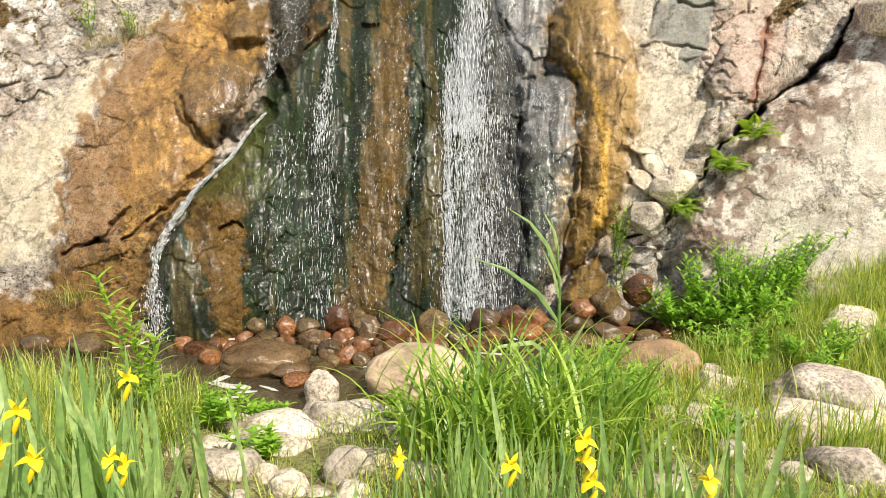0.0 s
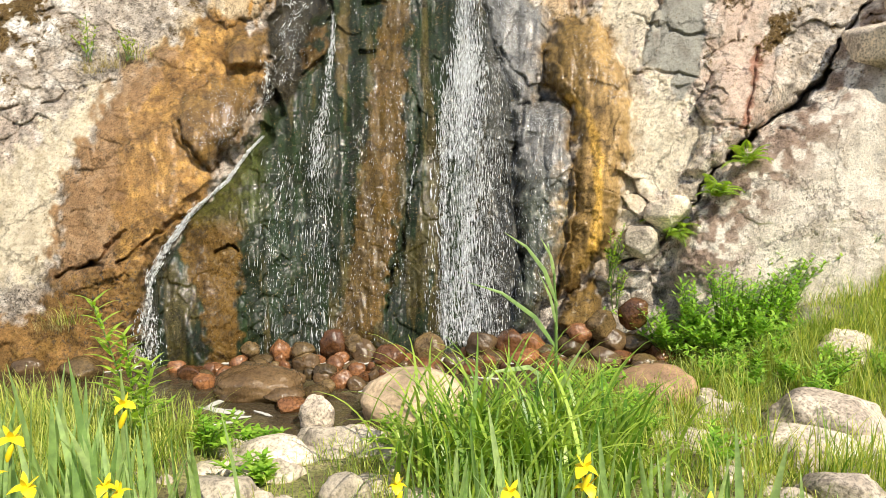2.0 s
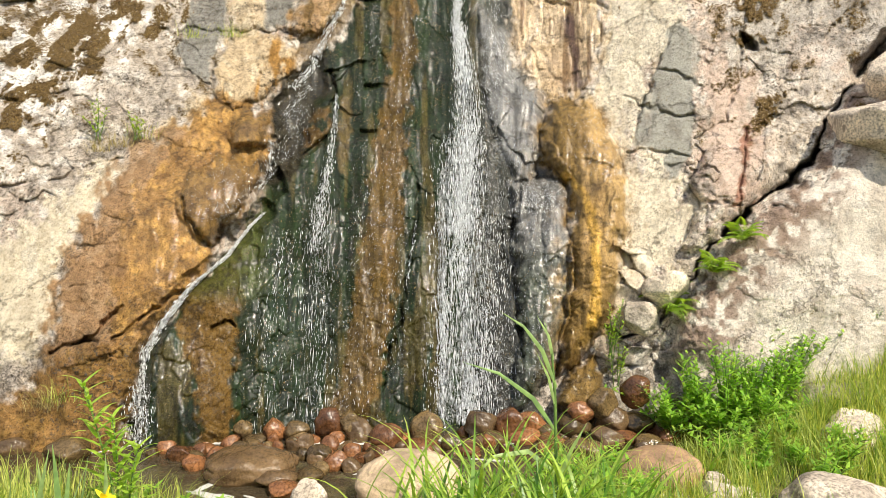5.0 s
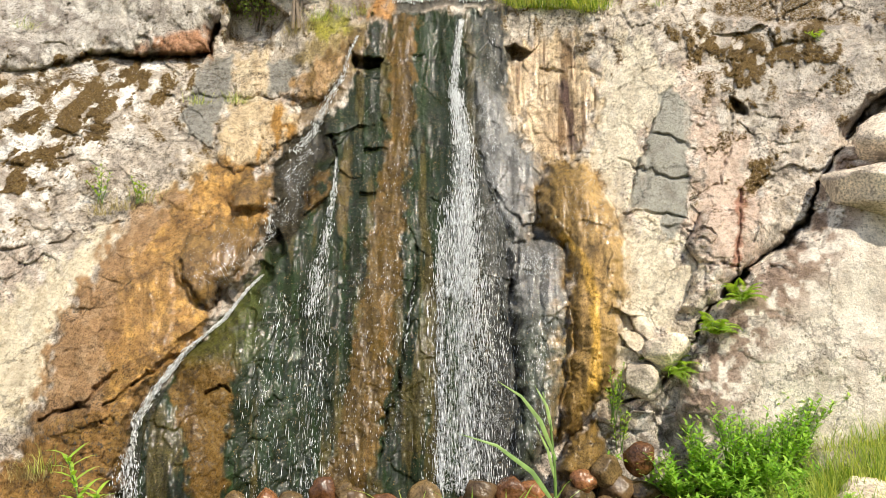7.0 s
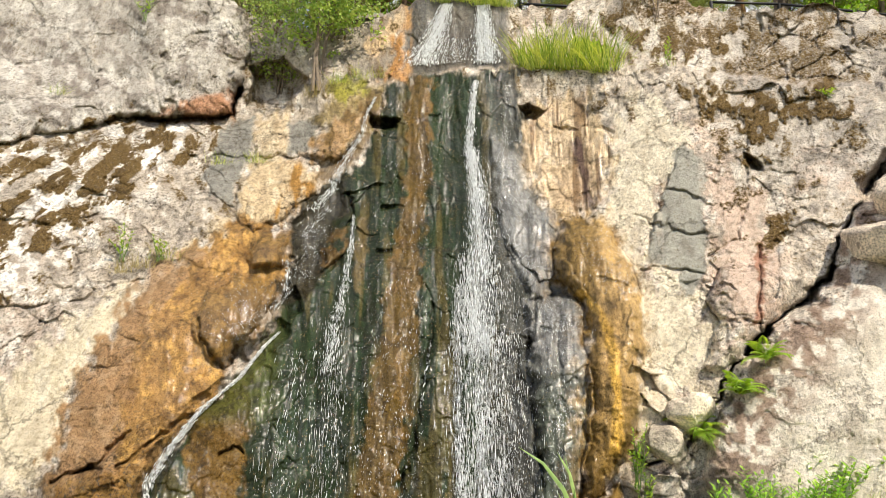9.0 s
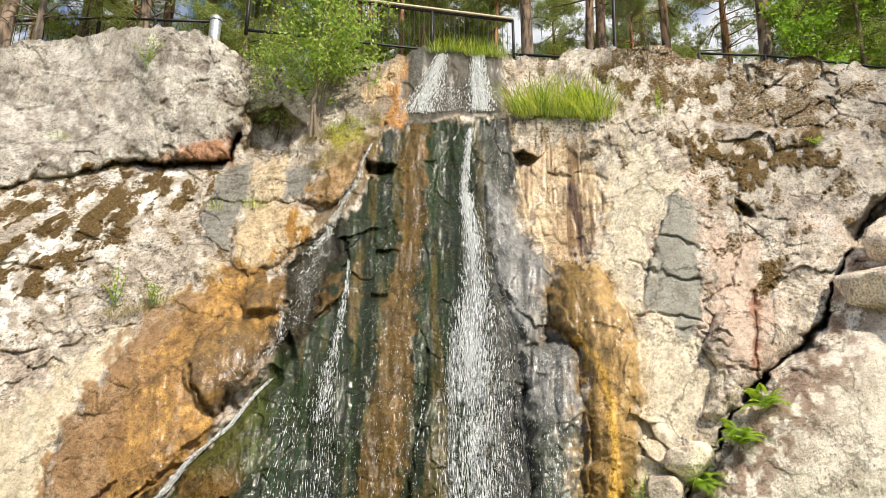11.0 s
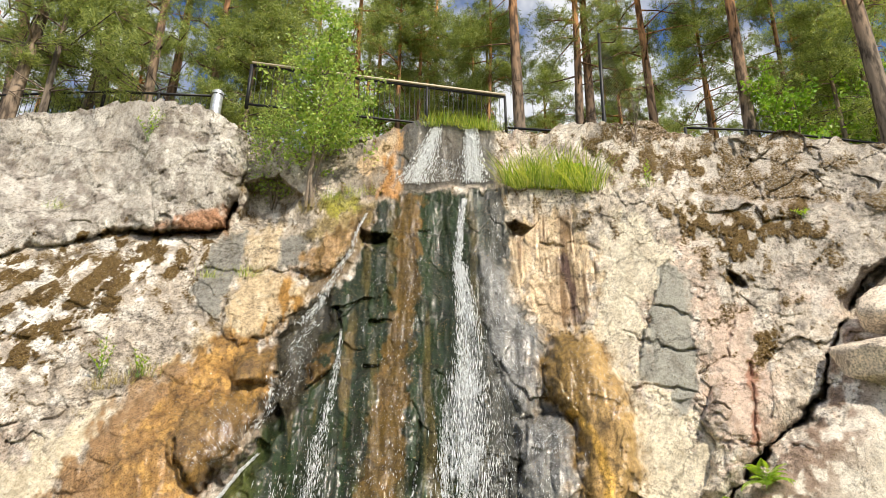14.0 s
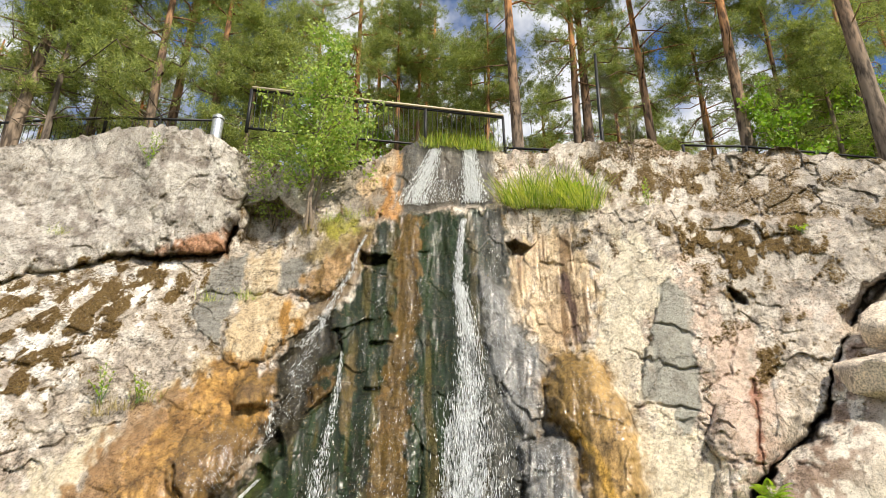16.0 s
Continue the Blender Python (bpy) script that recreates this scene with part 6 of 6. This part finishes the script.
TUFTS = [(-22.2, 18.0, 70, GRASS_LEAF), (-18.9, 18.5, 90, GRASS_LEAF), (-32.8, -12.6, 90, STRAW), (-31.8, -12.2, 60, GRASS_LEAF), (-11.6, 26.2, 110, GRASS_LEAF), (-9.5, 26.7, 120, GRASS_LEAF), (-7.6, 26.9, 70, GRASS_LEAF), (-12.8, 25.3, 90, STRAW),
         (-14, 24.8, 80, STRAW), (-27.6, 8.5, 90, STRAW), (-26, 9.6, 70, STRAW), (-29.2, 8.0, 70, STRAW), (11.0, 30.4, 50, GRASS_LEAF), (21.2, 26.3, 30, GRASS_LEAF), (-35.5, 21.5, 60, GRASS_LEAF), (-26.3, 9.3, 50, GRASS_LEAF)]
for k, (a, e, c_, mat) in enumerate(TUFTS):
    rock_tuft("grass_tuft", "tuft of dry straw-coloured grass on the rock" if mat is STRAW else "small green grass tuft in a rock crack", "grass tuft", a, e, c_, (0.1, 0.34), mat, 1000 + k, 0.09)
for k, (a, e) in enumerate([(7.6, 27.6), (8.8, 27.5), (10.0, 27.4), (11.2, 27.3), (12.4, 27.2), (13.6, 27.0), (14.8, 26.8), (15.6, 26.7), (9.4, 28.2), (12.8, 28.2), (-1.0, 33.4), (0.4, 33.5), (1.8, 33.4), (3.0, 33.2), (4.4, 33.2), (5.4, 32.9)]):
    rock_tuft("grass_tuft", "thick bright green grass on the ledge of the fall", "grass tuft", a, e, 110, (0.35, 0.9) if k < 10 else (0.15, 0.42), GRASS_LEAF, 1040 + k, 0.12, 0.55, (0.1, 0.6), (0.008, 0.018), "grass on the upper ledges")
for k, (a, e, tips) in enumerate([(-29.2, 8.9, [(-0.1, -0.05, 0.5), (0.02, -0.1, 0.55), (0.15, -0.1, 0.42), (-0.2, -0.1, 0.3)]), (-26.6, 9.2, [(0.05, -0.05, 0.3), (-0.05, -0.1, 0.36), (0.15, -0.05, 0.25)]),
                                 (-29.7, 28.6, [(0.0, 0, 0.8), (0.3, 0, 0.6), (-0.3, 0, 0.55), (0.15, 0, 0.75)]), (21.2, 26.3, [(0.02, 0, 0.55), (-0.05, 0, 0.4)]), (16.2, -9.8, [(0, -0.1, 0.5), (0.12, -0.1, 0.45), (-0.1, -0.1, 0.4), (0.05, -0.2, 0.6), (0.1, -0.15, 0.7), (-0.05, -0.1, 0.65)]),
                                 (16.6, -12.2, [(0, -0.1, 0.5), (0.12, -0.1, 0.45), (-0.1, -0.1, 0.4), (0.05, -0.2, 0.5)]), (33.5, 21.4, [(0.1, 0, 0.15), (-0.15, 0, 0.12)])]):
    p = surf(a, e)
    p = p + (MID - p).normalized() * 0.06
    stem_plant("rock_herb", "pale green leafy herb rooted in the rock", "herb", tuple(p), tips, 0.1, 0.03, 13, FERN_LEAF, 1080 + k, "herbs on the rock")


# ---- birch sapling and the pine wood on top ----
BARK, n, l, b = material("pine_bark")
tc = n.new("ShaderNodeTexCoord")
sep = n.new("ShaderNodeSeparateXYZ")
l.new(tc.outputs["Object"], sep.inputs[0])
crust = noise_node(n, l, 7.0, 5, (1, 1, 0.25))
tone = ramp(n, l, calc(n, l, "DIVIDE", calc(n, l, "ADD", sep.outputs["Z"], calc(n, l, "MULTIPLY", crust.outputs["Fac"], 3.0)), 12.0), [(0.35, (0.19, 0.155, 0.125)), (0.65, (0.24, 0.15, 0.095)), (0.95, (0.46, 0.22, 0.08))])
info = n.new("ShaderNodeObjectInfo")
c = mix(n, l, 1.0, tone.outputs[0], ramp(n, l, crust.outputs["Fac"], [(0.4, (0.3, 0.28, 0.27)), (0.58, (1.35, 1.33, 1.3))]).outputs[0], "MULTIPLY")
c = mix(n, l, 1.0, c, ramp(n, l, info.outputs["Random"], [(0, (0.7, 0.72, 0.75)), (1, (1.3, 1.2, 1.1))]).outputs[0], "MULTIPLY")
l.new(c, b.inputs["Base Color"])
b.inputs["Roughness"].default_value = 0.9
bump(n, l, b, crust.outputs["Fac"], 0.8, 0.03)
# tone range widened: dark needles stand for shaded ones, light for sunlit
NEEDLE = leaf_material("pine_needle", (0.09, 0.15, 0.035), (0.5, 0.56, 0.22), 0.55, 0.45)
BIRCH_LEAF = leaf_material("birch_leaf", (0.2, 0.36, 0.07), (0.54, 0.64, 0.22), 0.4, 0.45)
TWIG = plain_material("twig_bark", (0.22, 0.17, 0.13), 0.8)
GREEN_TREE = leaf_material("broad_leaf", (0.2, 0.4, 0.03), (0.36, 0.5, 0.1), 0.5, 0.45)


def needle_tufts(centres, size, rs, per=9):
    """Sprays of fine needles round each twig end."""
    count = len(centres) * per
    c_ = np.repeat(centres, per, 0) + rs.normal(0, size * 0.28, (count, 3))
    d = rs.normal(size=(count, 3)) + np.array([0, 0, 0.35])
    d /= np.linalg.norm(d, axis=1, keepdims=True)
    s = np.cross(d, rs.normal(size=(count, 3)))
    s /= np.linalg.norm(s, axis=1, keepdims=True) + 1e-6
    L, W = size * rs.uniform(0.5, 1.1, (count, 1)), size * 0.055
    V = np.stack([c_ - s * W, c_ + s * W, c_ + d * L], 1).reshape(-1, 3)
    return V, np.arange(count * 3).reshape(-1, 3)


def pine(name, label, tall_, girth, first, seed, reach=2.6, lush=1.0, bow=0.3):
    rs = np.random.RandomState(seed)
    root = thing(name, label, "pine tree", "pines on top of the cliff")
    b1, b2 = rs.normal(0, bow, 2)
    axis = [Vector((b1 * math.sin(s * 2.2), b2 * math.sin(s * 2.6), tall_ * s)) for s in np.linspace(0, 1, 10)]
    child("trunk", quick_mesh("trunk", *tube(axis, [girth * (0.95 - 0.75 * s) if s else girth * 1.15 for s in np.linspace(0, 1, 10)], 12), BARK), root)
    limbs, ends = [], []
    for k in range(int(30 * lush)):
        s = first + (0.98 - first) * rs.rand() ** 0.8
        p = axis[int(s * 9)].lerp(axis[min(9, int(s * 9) + 1)], s * 9 - int(s * 9))
        a, r = rs.uniform(0, 2 * math.pi), reach * (1.15 - 0.75 * s) * rs.uniform(0.5, 1.1)
        out = Vector((math.cos(a), math.sin(a), 0))
        q = [p, p + out * r * 0.4 + Vector((0, 0, r * rs.uniform(-0.1, 0.12))), p + out * r * 0.75 + Vector((0, 0, r * rs.uniform(-0.2, 0.15))), p + out * r + Vector((0, 0, r * rs.uniform(-0.25, 0.25)))]
        bough = [tube(q, [girth * 0.2, girth * 0.14, girth * 0.09, girth * 0.03], 5)]
        limbs.append(bough)
        if rs.rand() < 0.12 and s < 0.5:
            continue
        for j in range(11):
            u = 0.35 + 0.7 * rs.rand()
            c_ = q[1].lerp(q[3], min(1.0, (u - 0.35) / 0.65)) + Vector((rs.normal(0, 0.24), rs.normal(0, 0.24), rs.normal(0.06, 0.13)))
            if j % 2 == 0:
                bough.append(tube([q[1].lerp(q[3], max(0, (u - 0.5) / 0.65)), c_], [girth * 0.05, girth * 0.02], 3))
            for _ in range(6):
                ends.append(tuple(c_ + Vector((rs.normal(0, 0.16), rs.normal(0, 0.16), rs.normal(0, 0.09)))))
    for k in range(9):
        s = rs.uniform(0.2, max(0.3, first + 0.15))
        p = axis[int(s * 9)]
        a, r = rs.uniform(0, 6.28), rs.uniform(0.5, 1.6)
        mid = p + Vector((math.cos(a) * r * 0.6, math.sin(a) * r * 0.6, rs.uniform(-0.1, 0.3)))
        limbs.append([tube([p, mid, mid + Vector((math.cos(a + 0.6) * r * 0.5, math.sin(a + 0.6) * r * 0.5, rs.uniform(-0.4, 0.2)))], [0.025, 0.016, 0.006], 4)])
    for bough in limbs:
        child("branch", quick_mesh("branch", *merge(bough), BARK), root)
    uncounted(child("crown", quick_mesh("crown", *needle_tufts(np.array(ends), 0.17, rs, 18), NEEDLE, False), root))
    return root


TEMPLATES = [pine("pine_tree", "tall pine with a bare reddish trunk", 17, 0.19, 0.36, 1), pine("pine_tree", "tall pine with a bare grey trunk", 19, 0.22, 0.42, 2, 2.4), pine("pine_tree", "slender pine with orange bark", 16, 0.12, 0.4, 3, 1.9),
             pine("pine_tree", "dense green pine with low boughs", 13, 0.17, 0.14, 4, 3.0, 1.3), pine("pine_tree", "low young pine with dense boughs", 7, 0.1, 0.08, 5, 2.2, 1.1)]
# bearing, distance, kind, turn, lean
TREES = [(8.6, 16, 1, 0, 0.5), (14.2, 17.5, 0, 60, 1), (15.8, 18.5, 1, 200, 1), (22.2, 19, 0, 300, -1), (26.8, 21, 2, 20, 1), (30.5, 18, 1, 90, 2), (31.6, 20, 2, 150, 3), (33.4, 21, 2, 250, 2), (41.0, 16, 1, 10, 2), (40.2, 19, 2, 70, 4), (-3.4, 20, 2, 45, 0),
         (-7.0, 23, 0, 130, 0), (0.3, 24, 0, 220, 0), (2.6, 25, 2, 300, 0), (-21.5, 20, 0, 340, -1), (-24.5, 24, 2, 100, 0), (-28.5, 20, 1, 160, 0), (-33.0, 18, 0, 210, -2), (-40, 19, 0, 260, -1)]
LOW = [(-5, 20, 3, 15, 0), (-1.5, 23, 3, 140, 0), (5.5, 22, 3, 75, 0), (-9.5, 22, 1, 0, 0), (3.8, 20, 2, 10, 1), (-35, 17, 3, 20, 0), (-30, 16, 3, 120, 0), (-24.5, 17, 3, 200, 0), (-40.5, 15.5, 3, 300, 0), (-18, 21, 3, 60, 0), (-12, 25, 3, 10, 0), (36, 27, 3, 80, 0), (43, 24, 3, 170, 0), (27.5, 25, 3, 240, 0), (19, 25, 3, 320, 0), (11.5, 26, 3, 30, 0), (-21.5, 15.5, 4, 60, 0),
       (-38, 15, 4, 200, 0), (37.5, 19, 4, 0, 0)]
spots = TREES + LOW
rs = np.random.RandomState(31)
for k in range(46):
    spots.append((rs.uniform(-47, 47), rs.uniform(25, 48), (0, 1, 3, 2, 3)[k % 5], rs.uniform(0, 360), rs.normal(0, 1)))
first_of = set()
for a, far, kind_, turn, lean in spots:
    x, y = far * math.sin(radians(a)), far * math.cos(radians(a))
    m = pose(x, y, 8.9, 0, lean, 0) @ pose(0, 0, 0, 0, 0, turn)
    if kind_ in first_of:
        copy_thing(TEMPLATES[kind_], m)
    else:
        first_of.add(kind_)
        TEMPLATES[kind_].matrix_basis = m


def leafy_tree(name, label, category, at, height, reach, count, leaf, mat, seed, stems=3, girth=0.03, bare=0.25):
    """A slim broad-leaved tree: several stems, side twigs and many small leaves."""
    rs = np.random.RandomState(seed)
    root = thing(name, label, category, at=at)
    wood, spots_ = [], []
    for k in range(stems):
        lean = Vector((rs.normal(0, 0.12), rs.normal(0, 0.1), 0)) * height
        tip = lean + Vector((0, 0, height * (1 - 0.22 * k * rs.rand())))
        pts = [Vector((0.04 * k, 0, 0)).lerp(tip, s) + Vector((rs.normal(0, 0.03), rs.normal(0, 0.03), 0)) for s in np.linspace(0, 1, 7)]
        wood.append(tube(pts, [girth * (1 - 0.13 * j) for j in range(7)], 7))
        for j in range(26):
            s = bare + (1 - bare) * rs.rand()
            p = pts[int(s * 6)].lerp(pts[min(6, int(s * 6) + 1)], s * 6 % 1)
            a = rs.uniform(0, 6.28)
            r = reach * (1.1 - 0.8 * abs(s - 0.45) - 0.25 * s) * rs.uniform(0.4, 1.0)
            e = p + Vector((math.cos(a) * r, math.sin(a) * r, r * rs.uniform(0.1, 0.9)))
            wood.append(tube([p, p.lerp(e, 0.6) + Vector((0, 0, 0.05)), e], [girth * 0.28, girth * 0.16, girth * 0.06], 4))
            for _ in range(count // (stems * 26)):
                spots_.append(tuple(p.lerp(e, rs.uniform(0.25, 1.05)) + Vector(rs.normal(0, 0.09, 3))))
    child("trunk", quick_mesh("trunk", *merge(wood), TWIG), root)
    uncounted(child("foliage", quick_mesh("foliage", *leaf_cloud(np.array(spots_), 0.8, leaf, leaf * 0.75, rs, 0.5), mat, False), root))
    return root


p = surf(-13.9, 25.2)
leafy_tree("birch_sapling", "young birch with bright green leaves growing on the ledge", "birch", (p.x, p.y - 0.05, p.z), 4.2, 1.4, 6800, 0.085, BIRCH_LEAF, 12, 3, 0.035, 0.2)
p = surf(-17.5, 24.6)
leafy_tree("birch_sapling", "small leafy birch shrub against the boulder", "birch", (p.x, p.y - 0.05, p.z), 2.2, 0.9, 3000, 0.06, BIRCH_LEAF, 13, 4, 0.02, 0.1)
p = surf(20.2, 30.2)
leafy_tree("bare_shrub", "thin nearly bare shrub on the rock top", "shrub", (p.x, p.y, p.z), 1.7, 0.35, 160, 0.04, BIRCH_LEAF, 14, 3, 0.012, 0.3)
for k, (x, y, h, r) in enumerate([(-1.6, 21, 8, 2.0), (-4.0, 26, 9, 2.2), (12.5, 19, 3.6, 1.4), (15, 20, 4, 1.5), (9.0, 22, 4, 1.6), (10.4, 15.2, 4.4, 1.5), (13.2, 15.4, 5.0, 1.6), (7.9, 17, 3.2, 1.2)]):
    leafy_tree("broadleaf_tree", "bright green broad-leaved tree among the pines", "tree", (x, y, 8.9), h, r, 3600, 0.15, GREEN_TREE, 50 + k, 3, 0.06, 0.15)


# ---- railings, bin, net pole on the cliff top ----
IRON = plain_material("dark_iron", (0.035, 0.035, 0.038), 0.5, 0.6)
RAIL_WOOD = plain_material("weathered_handrail", (0.5, 0.42, 0.3), 0.6)
DECK_WOOD = plain_material("grey_deck_board", (0.2, 0.17, 0.14), 0.8)
STEEL = plain_material("brushed_steel", (0.75, 0.76, 0.78), 0.35, 0.8)


def railing(name, label, corners, high, posts, gap, cap=None, foot=None):
    """A railing along a broken line of top points: rails, posts and upright bars as parts."""
    root = thing(name, label, "railing", at=corners[0])
    o = Vector(corners[0])
    bars = quick_mesh("baluster", *tube([(0, 0, 0), (0, 0, high - 0.12)], [0.008, 0.008], 6), IRON)
    post_me = quick_mesh("post", *box(0, 0, -high / 2, 0.06, 0.06, high), IRON)
    for p, q in zip(corners, corners[1:]):
        p, q = Vector(p) - o, Vector(q) - o
        down = Vector((0, 0, high - 0.1))
        if cap:
            child("handrail", quick_mesh("handrail", *bar(p + Vector((0, 0, 0.02)), q + Vector((0, 0, 0.02)), 0.11, 0.045), cap), root, "pale weathered wooden handrail")
        child("top_rail", quick_mesh("top_rail", *bar(p - Vector((0, 0, 0.03)), q - Vector((0, 0, 0.03)), 0.045, 0.045), IRON), root)
        child("bottom_rail", quick_mesh("bottom_rail", *bar(p - down, q - down, 0.04, 0.04), IRON), root)
        length = (q - p).length
        for k in range(posts + 1):
            ob = child("post", post_me, root)
            ob.location = p.lerp(q, k / posts) - Vector((0, 0, 0.01))
        for k in range(1, int(length / gap)):
            ob = child("baluster", bars, root)
            ob.location = p.lerp(q, k * gap / length) - Vector((0, 0, high - 0.08))


railing("bridge_railing", "dark iron railing with a pale wooden handrail above the fall", [(-4.22, 10.95, 10.54), (1.57, 12.6, 10.88)], 1.15, 3, 0.12, RAIL_WOOD)
railing("cliff_fence", "black iron fence along the cliff top", [(-14.5, 13.2, 11.1), (-11.5, 13.0, 11.21), (-8.72, 13.0, 11.33), (-5.9, 13.0, 11.2)], 1.15, 2, 0.14)
railing("low_fence", "black iron fence behind the rock edge", [(1.6, 12.7, 10.05), (4.4, 13.2, 10.2)], 0.9, 2, 0.14)
railing("wire_fence", "dark fence behind the mossy rock top", [(6.6, 14.0, 10.9), (8.31, 14.0, 10.83), (10.25, 14.0, 10.6), (13, 14.2, 10.4)], 1.15, 1, 0.6)
deck = thing("deck_steps", "weathered wooden steps beside the fall", "steps", at=(-1.7, 11.3, 8.95))
for k in range(5):
    child("step_board", quick_mesh("step_board", *bar((-0.95 + 0.03 * k, 0.1 * k, -0.2 + 0.075 * k), (0.9 - 0.1 * k, 0.1 * k + 0.15, 0.0 + 0.075 * k), 0.1, 0.035), DECK_WOOD), deck)
can = thing("litter_bin", "grey metal litter bin by the fence", "bin", at=(-5.75, 12.9, 9.97))
child("drum", quick_mesh("drum", *tube([(0, 0, 0), (0, 0, 0.04), (0, 0, 1.1), (0, 0, 1.15)], [0.13, 0.14, 0.14, 0.12], 20), STEEL), can)
child("lid", quick_mesh("lid", *tube([(0, 0, 1.14), (0, 0, 1.22), (0, 0, 1.3)], [0.155, 0.15, 0.07], 20), STEEL), can)
net = thing("net_mast", "dark mast with stay wires spreading down", "mast", at=(4.99, 16, 10.5))
child("pole", quick_mesh("pole", *tube([(0, 0, 0), (0.1, 0, 3), (0.2, 0, 5.3)], [0.07, 0.06, 0.05], 8), IRON), net)
for k in range(16):
    child("wire", quick_mesh("wire", *tube([(0.2 - 0.005 * k, 0, 5.2 - 0.14 * k), (1.7 - 0.03 * k, 0.2, 1.4 - 0.05 * k)], [0.008, 0.008], 4), IRON), net)
